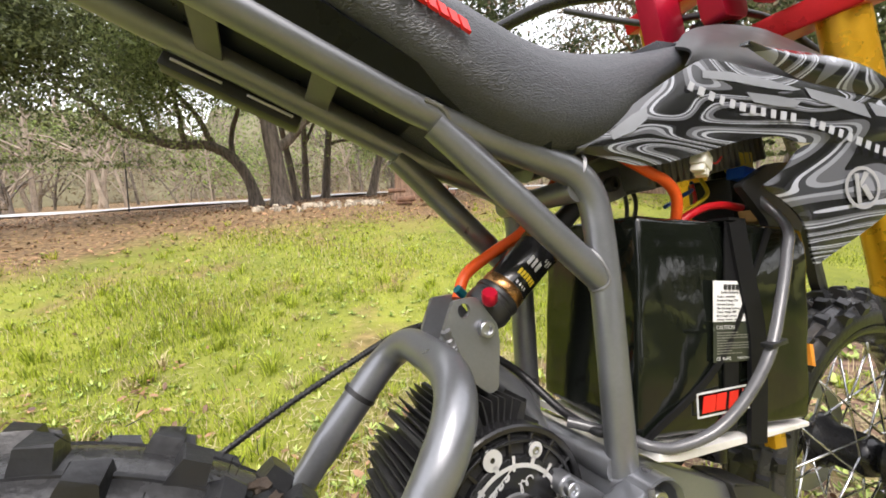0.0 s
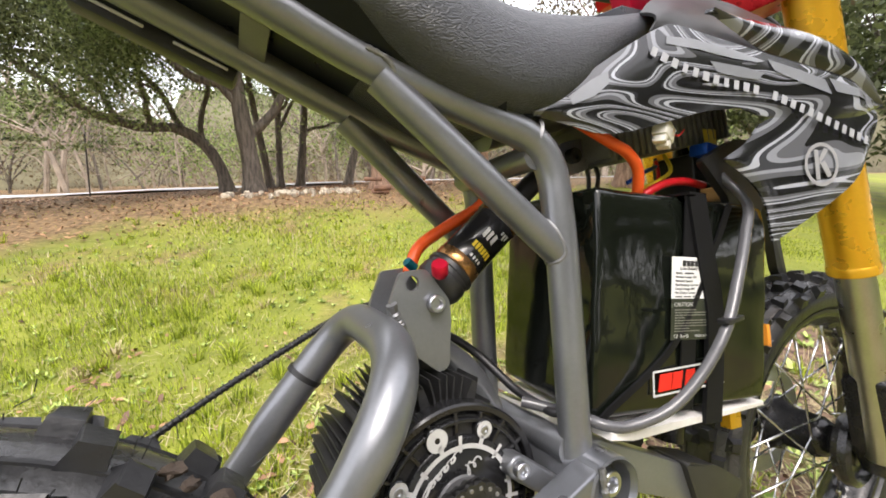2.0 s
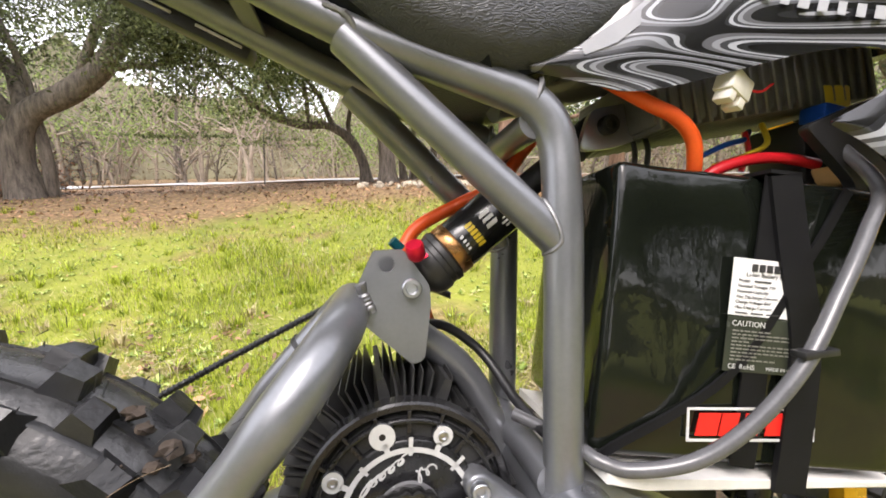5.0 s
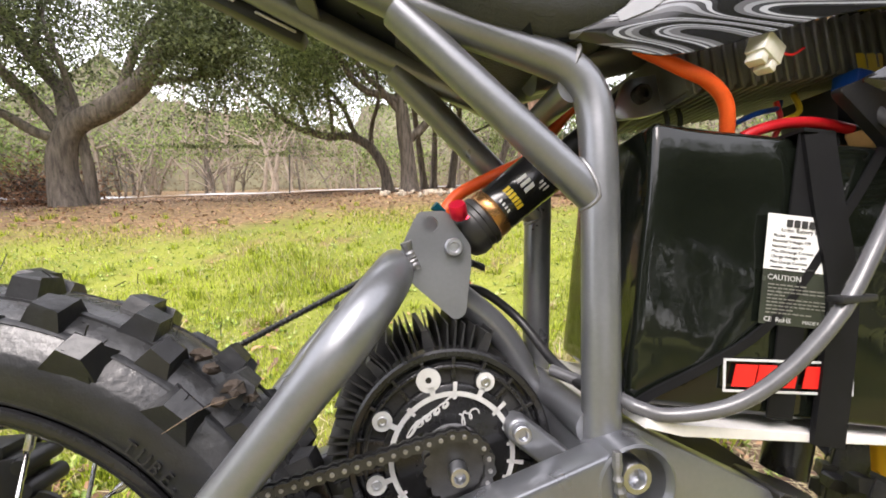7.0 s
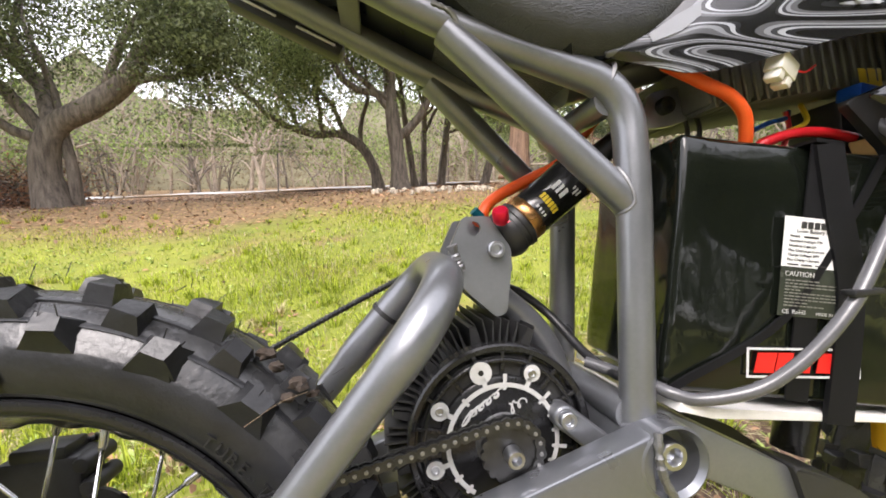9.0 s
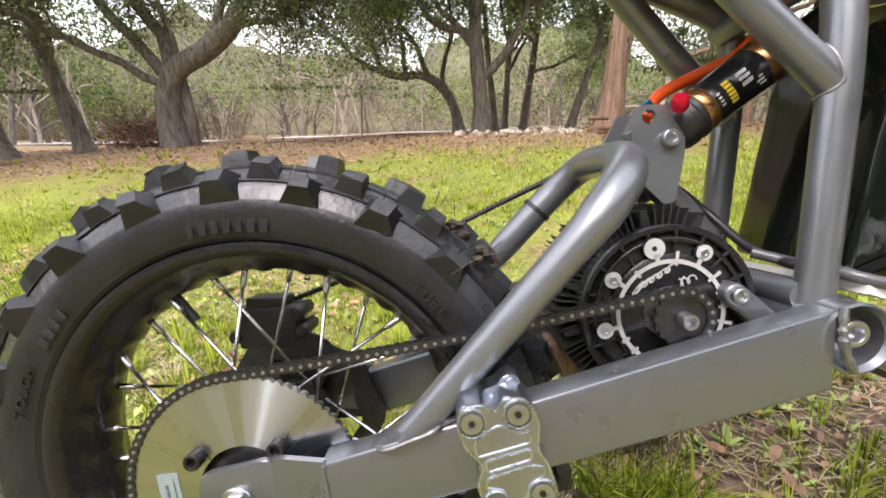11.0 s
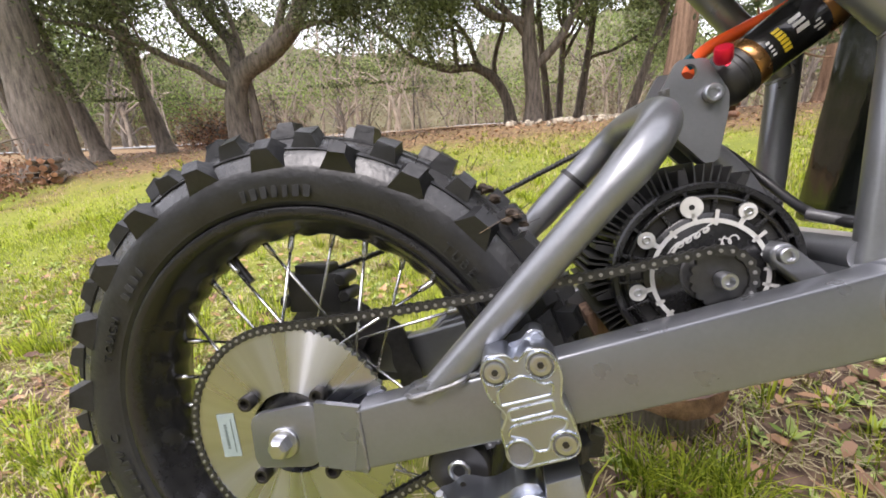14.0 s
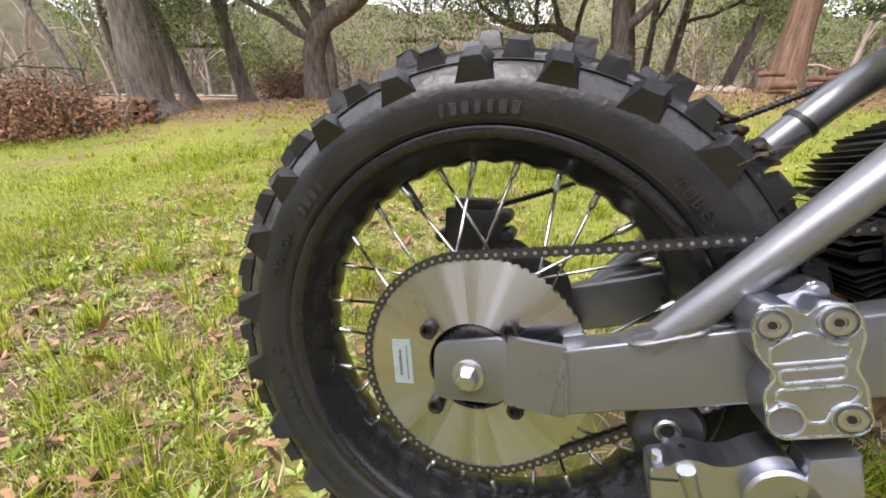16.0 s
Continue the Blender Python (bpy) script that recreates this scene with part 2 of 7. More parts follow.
CEDAR_BARK = mat("cedar_bark", (0.15, 0.085, 0.055), 0.9, 0.0, 0.45, 8, 1.0, 24, second=(0.46, 0.30, 0.21))
PALE_BARK = mat("pale_dead_wood", (0.26, 0.22, 0.18), 0.9, 0.0, 0.3, 4, 0.6, 20, second=(0.46, 0.38, 0.30))
stretched(WRAP, (1.5, 1.5, 0.7))
stretched(BARK, (1.6, 1.6, 0.28)), stretched(CEDAR_BARK, (2.4, 2.4, 0.16))
DEAD_BRUSH = mat("dead_red_brush", (0.16, 0.080, 0.045), 0.85, 0.0, 0.4, 3, second=(0.42, 0.23, 0.14), island=0.5)
CUT_WOOD = mat("cut_wood", (0.20, 0.085, 0.045), 0.8, 0.0, 0.4, 20, 0.3, 80, second=(0.46, 0.24, 0.13))
SPLIT_CEDAR = mat("split_cedar", (0.095, 0.048, 0.030), 0.85, 0.0, 0.4, 14, 0.6, 60, second=(0.30, 0.165, 0.105))
STONE = mat("rubble_stone", (0.36, 0.31, 0.24), 0.9, 0.0, 0.3, 6, 0.6, 40, second=(0.55, 0.48, 0.37), island=0.6)
ROAD_MAT = mat("pale_gravel_road", (0.44, 0.44, 0.44), 0.9, 0.0, 0.12, 1.2, 0.4, 60)
GRASS = mat("spring_grass", (0.185, 0.27, 0.014), 0.6, 0.0, 0.35, 1.3, second=(0.58, 0.66, 0.075), island=0.6, spec=0.3)
for thin in (LEAF, LEAF_MID, LEAF_PALE, LEAF_DULL, LEAF_CEDAR, GRASS):
    tn, tl = thin.node_tree.nodes, thin.node_tree.links
    glow_through, blend = tn.new("ShaderNodeBsdfTranslucent"), tn.new("ShaderNodeMixShader")
    tl.new(node_of(thin, "ShaderNodeValToRGB").outputs[0], glow_through.inputs[0])
    blend.inputs[0].default_value = 0.5
    tl.new(tn["Principled BSDF"].outputs[0], blend.inputs[1])
    tl.new(glow_through.outputs[0], blend.inputs[2])
    tl.new(blend.outputs[0], tn["Material Output"].inputs[0])
DRY_GRASS = mat("dry_grass", (0.42, 0.34, 0.17), 0.7, 0.0, 0.3, 2, second=(0.62, 0.53, 0.31), island=0.5)
DRY_STRAW = mat("dry_straw", (0.26, 0.19, 0.12), 0.8)
WEED = mat("broad_weeds", (0.17, 0.27, 0.035), 0.5, 0.0, 0.3, 1.3, second=(0.50, 0.60, 0.18), island=0.6, spec=0.25)
DEAD_LEAF = mat("fallen_leaves", (0.14, 0.066, 0.036), 0.55, 0.0, 0.4, 2, second=(0.50, 0.285, 0.155), island=0.7)


def ground_material():
    """Short turf near the machine, brown leaf litter under the trees, bare soil in patches."""
    m = mat("turf_and_litter", (0.15, 0.19, 0.03), 0.95, 0.0, 0.3, 1.6, 0.9, 45)
    n, l = m.node_tree.nodes, m.node_tree.links
    b = n["Principled BSDF"]
    tc = node_of(m, "ShaderNodeTexCoord")
    green = next(x for x in n if x.bl_idname == "ShaderNodeValToRGB")
    green.color_ramp.elements[0].color = (0.125, 0.15, 0.018, 1)
    green.color_ramp.elements[1].color = (0.29, 0.31, 0.042, 1)

    def noisy(scale, lo, hi):
        t = n.new("ShaderNodeTexNoise")
        t.inputs["Scale"].default_value, t.inputs["Detail"].default_value = scale, 7
        l.new(tc.outputs["Object"], t.inputs["Vector"])
        r = n.new("ShaderNodeMapRange")
        r.inputs[1].default_value, r.inputs[2].default_value = lo, hi
        l.new(t.outputs["Fac"], r.inputs[0])
        return t, r

    litter = n.new("ShaderNodeValToRGB")
    t, _ = noisy(26, 0, 1)
    l.new(t.outputs["Fac"], litter.inputs[0])
    litter.color_ramp.elements[0].position, litter.color_ramp.elements[0].color = 0.36, (0.115, 0.070, 0.034, 1)
    litter.color_ramp.elements[1].position, litter.color_ramp.elements[1].color = 0.66, (0.34, 0.225, 0.110, 1)
    _, patch = noisy(2.6, 0.54, 0.67)
    sep = n.new("ShaderNodeSeparateXYZ")
    l.new(tc.outputs["Object"], sep.inputs[0])
    edge = n.new("ShaderNodeMath")
    edge.operation = "MULTIPLY_ADD"
    edge.inputs[1].default_value = -0.10
    l.new(sep.outputs[0], edge.inputs[0])
    l.new(sep.outputs[1], edge.inputs[2])
    t2 = n.new("ShaderNodeTexNoise")
    t2.inputs["Scale"].default_value = 0.9
    l.new(tc.outputs["Object"], t2.inputs["Vector"])
    add = n.new("ShaderNodeMath")
    add.operation = "MULTIPLY_ADD"
    add.inputs[1].default_value = 2.0
    l.new(t2.outputs["Fac"], add.inputs[0])
    l.new(edge.outputs[0], add.inputs[2])
    far = n.new("ShaderNodeMapRange")
    far.inputs[1].default_value, far.inputs[2].default_value = 3.75, 4.45
    l.new(add.outputs[0], far.inputs[0])
    def worn(cx, cy, wx, wy, inner, outer):
        """A soft oval of bare ground."""
        d = n.new("ShaderNodeVectorMath")
        d.operation = "MULTIPLY_ADD"
        d.inputs[1].default_value, d.inputs[2].default_value = (1 / wx, 1 / wy, 0), (-cx / wx, -cy / wy, 0)
        l.new(tc.outputs["Object"], d.inputs[0])
        length = n.new("ShaderNodeVectorMath")
        length.operation = "LENGTH"
        l.new(d.outputs[0], length.inputs[0])
        t3 = n.new("ShaderNodeTexNoise")
        t3.inputs["Scale"].default_value, t3.inputs["Detail"].default_value = 5, 6
        l.new(tc.outputs["Object"], t3.inputs["Vector"])
        plus = n.new("ShaderNodeMath")
        plus.operation = "MULTIPLY_ADD"
        plus.inputs[1].default_value = 1.1
        l.new(t3.outputs["Fac"], plus.inputs[0])
        l.new(length.outputs["Value"], plus.inputs[2])
        fall = n.new("ShaderNodeMapRange")
        fall.inputs[1].default_value, fall.inputs[2].default_value = outer, inner
        l.new(plus.outputs[0], fall.inputs[0])
        return fall.outputs[0]

    def largest(*fields):
        out = fields[0]
        for other in fields[1:]:
            most = n.new("ShaderNodeMath")
            most.operation = "MAXIMUM"
            l.new(out, most.inputs[0])
            l.new(other, most.inputs[1])
            out = most.outputs[0]
        return out

    half = n.new("ShaderNodeMath")
    half.operation = "MULTIPLY"
    half.inputs[1].default_value = 0.75
    l.new(patch.outputs[0], half.inputs[0])
    # two ovals of darker soil, under the machine and past its front wheel
    dark_soil = largest(worn(0.80, 0.32, 0.90, 0.72, 1.05, 1.55), worn(1.85, 0.33, 0.75, 0.35, 1.05, 1.55))
    soil = n.new("ShaderNodeValToRGB")
    t4, _ = noisy(34, 0, 1)
    l.new(t4.outputs["Fac"], soil.inputs[0])
    soil.color_ramp.elements[0].position, soil.color_ramp.elements[0].color = 0.38, (0.075, 0.046, 0.033, 1)
    soil.color_ramp.elements[1].position, soil.color_ramp.elements[1].color = 0.70, (0.30, 0.195, 0.13, 1)
    brown = n.new("ShaderNodeMix")
    brown.data_type = "RGBA"
    bare = worn(-0.95, 0.2, 0.80, 0.55, 1.0, 1.75)
    l.new(litter.outputs[0], brown.inputs[6])
    l.new(soil.outputs[0], brown.inputs[7])
    # the oval at y -1.9 is added out of view, to tone the metal's reflections
    cover = largest(half.outputs[0], far.outputs[0], dark_soil, worn(0.1, -1.9, 2.5, 1.4, 0.7, 1.9), bare)
    l.new(largest(dark_soil, bare), brown.inputs[0])
    mix = n.new("ShaderNodeMix")
    mix.data_type = "RGBA"
    l.new(cover, mix.inputs[0])
    l.new(green.outputs[0], mix.inputs[6])
    l.new(brown.outputs[2], mix.inputs[7])
    l.new(mix.outputs[2], b.inputs["Base Color"])
    return m


TURF = ground_material()


# ---- mesh helpers ----
def part(name, bm, material, parent=None, label="", smooth=True, flat_angle=40):
    """Links a bmesh as one mesh object under a thing or a part."""
    me = bpy.data.meshes.new(name)
    bmesh.ops.recalc_face_normals(bm, faces=bm.faces)
    bm.to_mesh(me)
    bm.free()
    me.materials.append(material)
    if smooth:
        me.shade_smooth()
        me.set_sharp_from_angle(angle=radians(flat_angle))
    ob = new(name, me)
    if parent:
        ob.parent = parent
    if label:
        tagged(ob, label)
    return ob


def shared(name, me, parent, m, label=""):
    ob = new(name, me)
    ob.parent = parent
    ob.matrix_basis = m
    if label:
        tagged(ob, label)
    return ob


def V(*a):
    return Vector(a)


def fillet(pts, radius, n=7):
    """A polyline with its corners rounded."""
    pts = [Vector(p) for p in pts]
    out = [pts[0]]
    for a, b, c in zip(pts, pts[1:], pts[2:]):
        u, v = (a - b), (c - b)
        d = min(radius, u.length * 0.49, v.length * 0.49)
        p, q = b + u.normalized() * d, b + v.normalized() * d
        out += [(1 - t) ** 2 * p + 2 * t * (1 - t) * b + t * t * q for t in (i / n for i in range(n + 1))]
    return out + [pts[-1]]


def curve(pts, k=8):
    """A smooth line through the points."""
    p = [Vector(q) for q in pts]
    p = [2 * p[0] - p[1], *p, 2 * p[-1] - p[-2]]
    out = []
    for a, b, c, d in zip(p, p[1:], p[2:], p[3:]):
        for i in range(k):
            t = i / k
            out.append(0.5 * (2 * b + (c - a) * t + (2 * a - 5 * b + 4 * c - d) * t * t + (3 * b - a - 3 * c + d) * t ** 3))
    return out + [p[-2]]


def sweep(bm, pts, radius, n=14, caps=True, flat=1.0, up=None):
    """A round bar along a line; radius may be a function of the share of the way."""
    pts = [Vector(p) for p in pts]
    rings, last = [], None
    for i, p in enumerate(pts):
        d = (pts[min(i + 1, len(pts) - 1)] - pts[max(i - 1, 0)]).normalized()
        if last is None:
            side = d.cross(Vector(up) if up else (V(0, 0, 1) if abs(d.z) < 0.9 else V(1, 0, 0))).normalized()
        else:
            side = (last - d * last.dot(d)).normalized()
        last = side
        other = d.cross(side)
        r = radius(i / (len(pts) - 1)) if callable(radius) else radius
        rings.append([bm.verts.new(p + r * (math.cos(a) * side + flat * math.sin(a) * other)) for a in (2 * math.pi * k / n for k in range(n))])
    for a, b in zip(rings, rings[1:]):
        for k in range(n):
            bm.faces.new((a[k], a[(k + 1) % n], b[(k + 1) % n], b[k]))
    if caps:
        bm.faces.new(rings[0][::-1])
        bm.faces.new(rings[-1])
    return bm


def tube(pts, radius, n=14, **kw):
    return sweep(bmesh.new(), pts, radius, n, **kw)


def lathe(bm, profile, n=48, m=Matrix(), wave=None):
    """Turns (radius, y) pairs round the y axis."""
    rings = []
    for r, y in profile:
        if r < 1e-6:
            rings.append([bm.verts.new(m @ V(0, y, 0))])
            continue
        ring = []
        for k in range(n):
            a = 2 * math.pi * k / n
            rr = wave(r, a) if wave else r
            ring.append(bm.verts.new(m @ V(rr * math.cos(a), y, rr * math.sin(a))))
        rings.append(ring)
    for a, b in zip(rings, rings[1:]):
        for k in range(n):
            j = (k + 1) % n
            if len(a) == 1 and len(b) > 1:
                bm.faces.new((a[0], b[k], b[j]))
            elif len(b) == 1 and len(a) > 1:
                bm.faces.new((a[k], a[j], b[0]))
            elif len(a) > 1:
                bm.faces.new((a[k], a[j], b[j], b[k]))
    return bm


def prism(bm, outline, y0, y1, bevel=0.0, m=Matrix(), segments=2):
    """A plate with an outline in x and z, between two values of y."""
    a = [bm.verts.new(m @ V(x, y0, z)) for x, z in outline]
    b = [bm.verts.new(m @ V(x, y1, z)) for x, z in outline]
    faces = [bm.faces.new(a), bm.faces.new(b[::-1])]
    for k in range(len(a)):
        j = (k + 1) % len(a)
        faces.append(bm.faces.new((a[k], b[k], b[j], a[j])))
    if bevel:
        edges = {e for f in faces[:2] for e in f.edges}
        bmesh.ops.bevel(bm, geom=list(edges), offset=bevel, segments=segments, profile=0.5, affect="EDGES")
    return bm


def box(bm, size, m=Matrix(), bevel=0.0, segments=2):
    x, y, z = (s / 2 for s in size)
    vs = [bm.verts.new(m @ V(a * x, b * y, c * z)) for a in (-1, 1) for b in (-1, 1) for c in (-1, 1)]
    fs = [bm.faces.new([vs[i] for i in q]) for q in ((0, 1, 3, 2), (4, 6, 7, 5), (0, 4, 5, 1), (2, 3, 7, 6), (0, 2, 6, 4), (1, 5, 7, 3))]
    if bevel:
        bmesh.ops.bevel(bm, geom=list({e for f in fs for e in f.edges}), offset=bevel, segments=segments, profile=0.5, affect="EDGES")
    return bm


def rounded(outline, radius, n=5):
    """An outline in two axes with rounded corners."""
    pts = [Vector((x, z)) for x, z in outline]
    out = []
    for i, b in enumerate(pts):
        u, v = pts[i - 1] - b, pts[(i + 1) % len(pts)] - b
        d = min(radius, u.length * 0.45, v.length * 0.45)
        p, q = b + u.normalized() * d, b + v.normalized() * d
        out += [tuple((1 - t) ** 2 * p + 2 * t * (1 - t) * b + t * t * q) for t in (k / n for k in range(n + 1))]
    return out


def ring_plate(bm, outer, inner, y0, y1, n=64, m=Matrix()):
    return lathe(bm, [(inner, y0), (outer, y0), (outer, y1), (inner, y1), (inner, y0)], n, m)


def along(p, d):
    """The pose at p whose y axis points along d."""
    return Matrix.Translation(p) @ Vector(d).to_track_quat("Y", "Z").to_matrix().to_4x4()


def socket_bolt(bm, p, d, r, h):
    """A cap screw whose head faces along d."""
    return lathe(bm, [(0, h * 0.45), (r * 0.5, h * 0.45), (r * 0.55, h * 0.92), (r * 0.62, h), (r * 0.9, h), (r, h * 0.88), (r, 0), (0, 0)], 20, along(p, d))


def letters(text, size, m, material, parent, name="print", depth=0.0003, align="LEFT"):
    """Words in the built-in font, as a thin raised mesh."""
    cu = bpy.data.curves.new(name, "FONT")
    cu.body, cu.size, cu.extrude, cu.align_x = text, size, depth, align
    cu.resolution_u = 3
    tmp = bpy.data.objects.new(name, cu)
    me = bpy.data.meshes.new_from_object(tmp)
    bpy.data.objects.remove(tmp)
    me.materials.clear()
    me.materials.append(material)
    me.transform(m)
    ob = new(name, me)
    ob.parent = parent
    return ob


def sheet(name, verts, faces, material, kind="stuff", label="", category=""):
    me = bpy.data.meshes.new(name)
    me.from_pydata(verts, [], faces)
    me.materials.append(material)
    ob = new(name, me)
    return tagged(ob, label, category, "", kind)


def scatter_mesh(name, verts, sides, material, parent=None, smooth=False):
    """Many loose faces of the same number of sides, from an array (count, sides, 3)."""
    count = len(verts)
    me = bpy.data.meshes.new(name)
    me.vertices.add(count * sides)
    me.vertices.foreach_set("co", np.ascontiguousarray(verts, dtype=np.float32).ravel())
    me.loops.add(count * sides)
    me.loops.foreach_set("vertex_index", np.arange(count * sides, dtype=np.int32))
    me.polygons.add(count)
    me.polygons.foreach_set("loop_start", np.arange(0, count * sides, sides, dtype=np.int32))
    me.update(calc_edges=True)
    me.materials.append(material)
    ob = new(name, me)
    if parent:
        ob.parent = parent
    return ob


# ---- ground ----
def lie(x, y):
    """The height of the ground: level under the machine, rising gently to the trees."""
    s = np.clip((np.asarray(y, float) - 0.35) / 3.9, 0, 1)
    rise = 0.48 * (s * s * (3 - 2 * s) * 0.55 + s * 0.45)
    tilt = 0.024 * np.clip(x, -6, 3)
    bumps = 0.012 * np.sin(2.1 * np.asarray(x) + 0.6) * np.sin(1.7 * np.asarray(y) + 1.0)
    return rise + tilt + bumps


def build_ground():
    axis_x = np.concatenate([np.linspace(-400, -14, 24), np.linspace(-13, 13, 150), np.linspace(14, 400, 24)])
    axis_y = np.concatenate([np.linspace(-400, -6, 20), np.linspace(-5, 16, 150), np.linspace(17, 400, 24)])
    gx, gy = np.meshgrid(axis_x, axis_y)
    gz = lie(gx, gy)
    w = len(axis_x)
    verts = np.stack([gx, gy, gz], -1).reshape(-1, 3).tolist()
    faces = [(j * w + i, j * w + i + 1, (j + 1) * w + i + 1, (j + 1) * w + i) for j in range(len(axis_y) - 1) for i in range(w - 1)]
    ob = sheet("ground", verts, faces, TURF, "structure", "uneven turf with bare soil and brown leaf litter", "ground")
    ob.data.shade_smooth()


build_ground()

# ---- the motorcycle ----
bike = tagged(new("motorcycle"), "silver-framed electric dirt motorcycle with knobby tyres, leaning on its stand", "motorcycle")
bike.matrix_basis = LEAN


rough = random.Random(31)


def knob(bm, ang, y, r, along_c, across, high, tilt, flare=1.2):
    """One tread block on the wheel, narrowing outwards."""
    ca, sa = math.cos(ang), math.sin(ang)
    rad, tan = V(ca, 0, sa), V(-sa, 0, ca)
    nor = math.cos(tilt) * rad + math.sin(tilt) * V(0, 1, 0)
    lat = nor.cross(tan)
    c = rad * r + V(0, y, 0)
    vs = []
    torn = lambda: V(rough.uniform(-1, 1), rough.uniform(-1, 1), rough.uniform(-1, 1)) * 0.0017
    for h, s in ((-0.006, flare), (high * 0.9, 0.92), (high, 0.84)):
        vs.append([bm.verts.new(c + nor * h + tan * a * along_c / 2 * s + lat * b * across / 2 * s + torn()) for a, b in ((-1, -1), (1, -1), (1, 1), (-1, 1))])
    for lo, hi in zip(vs, vs[1:]):
        for k in range(4):
            bm.faces.new((lo[k], lo[(k + 1) % 4], hi[(k + 1) % 4], hi[k]))
    bm.faces.new(vs[2])


def tyre_mesh(R, bead, half, count, rng, block=1.0):
    s = (R - bead) / 0.112
    c = R - 0.0160
    prof = [(bead + 0.004, half * 0.62), (bead + 0.0082, half * 0.80), (bead + 0.0100, half * 0.85), (bead + 0.020 * s, half * 0.93), (bead + 0.037 * s, half), (bead + 0.052 * s, half * 0.995), (bead + 0.054 * s, half * 0.975),
            (bead + 0.066 * s, half * 0.90), (bead + 0.078 * s, half * 0.73), (bead + 0.087 * s, half * 0.49), (c - 0.001, half * 0.22), (c + 0.0005, 0)]
    prof = [(r, -y) for r, y in prof] + [(r, y) for r, y in prof[-2::-1]]
    bm = lathe(bmesh.new(), prof, 120)
    for f in bm.faces:
        q = f.calc_center_median()
        f.material_index = 1 if math.hypot(q.x, q.z) > bead + 0.0535 * s else 0
    # raised rim guard and the moulded edge between sidewall and tread
    for side in (-1, 1):
        lathe(bm, [(bead + 0.0105, side * half * 0.84), (bead + 0.0125, side * (half * 0.87 + 0.0012)), (bead + 0.0150, side * (half * 0.89 + 0.0010)), (bead + 0.017, side * half * 0.89)], 120)
        lathe(bm, [(bead + 0.071 * s, side * half * 0.80), (bead + 0.0725 * s, side * (half * 0.82 + 0.0016)), (bead + 0.0745 * s, side * (half * 0.79 + 0.0014)), (bead + 0.076 * s, side * half * 0.74)], 120)
    for side in (-1, 1):
        lathe(bm, [(bead + 0.084 * s, side * half * 0.52), (bead + 0.088 * s, side * half * 0.52), (bead + 0.0895 * s, side * half * 0.46), (bead + 0.086 * s, side * half * 0.45)], 120)
    step = 2 * math.pi / count
    for i in range(count):
        a = i * step
        for side in (-1, 1):
            j = rng.uniform(-0.06, 0.06) * step
            off = 0.25 * step * side
            knob(bm, a + off + j, side * half * 0.89, bead + 0.067 * s, 0.0205 * block, 0.016 * block, 0.0135 * block, side * radians(50), 1.9)
            # the shoulder block runs down on to the sidewall
            b = a + off + j
            at = lambda w, r, y: bm.verts.new((r * math.cos(b + block * w / R), side * (half + (y - half) * block), r * math.sin(b + block * w / R)))
            o0, o1 = at(-0.0090, bead + 0.0715 * s, half * 1.15), at(0.0090, bead + 0.0715 * s, half * 1.15)
            l0, l1 = at(-0.0180, bead + 0.051 * s, half * 0.99), at(0.0180, bead + 0.051 * s, half * 0.99)
            i0, i1 = at(-0.0155, bead + 0.077 * s, half * 0.70), at(0.0155, bead + 0.077 * s, half * 0.70)
            bm.faces.new((o0, o1, l1, l0)), bm.faces.new((o0, l0, i0)), bm.faces.new((o1, i1, l1)), bm.faces.new((o1, o0, i0, i1))
            knob(bm, a + 0.72 * step + off * 0.5, side * half * 0.26, c - 0.001, 0.0200 * block, half * 0.42, 0.0125, side * radians(5), 1.3)
            knob(bm, a + 0.5 * step + off, side * half * 0.60, bead + 0.0825 * s, 0.0200 * block, half * 0.36, 0.0125 * block, side * radians(27), 1.55)
    # moulding hairs, a pair on most shoulder blocks and strays elsewhere
    for i in range(count):
        for side in (-1, 1):
            for e in (-1, 1):
                if rng.random() < 0.8:
                    b = i * step + 0.25 * step * side + e * 0.0072 * block / R
                    u = V(math.cos(b), 0, math.sin(b))
                    p = u * (bead + 0.079 * s) + V(0, side * half * (0.99 + rng.uniform(-0.05, 0.05)), 0)
                    sweep(bm, [p, p + (u + V(rng.uniform(-0.3, 0.3), rng.uniform(-0.3, 0.3), 0)).normalized() * rng.uniform(0.006, 0.011)], 0.0005, 3)
    for i in range(70):
        a, y = rng.uniform(0, 2 * math.pi), rng.choice((-1, 1)) * half * rng.choice((0.3, 0.62, 0.95))
        u = V(math.cos(a), 0, math.sin(a))
        p = u * (R - 0.006) + V(0, y, 0)
        q = p + (u + V(rng.uniform(-1, 1), rng.uniform(-1, 1), rng.uniform(-1, 1)) * 0.6).normalized() * 0.012
        sweep(bm, [p, q], 0.0004, 3)
    return bm


SPOKES = 28


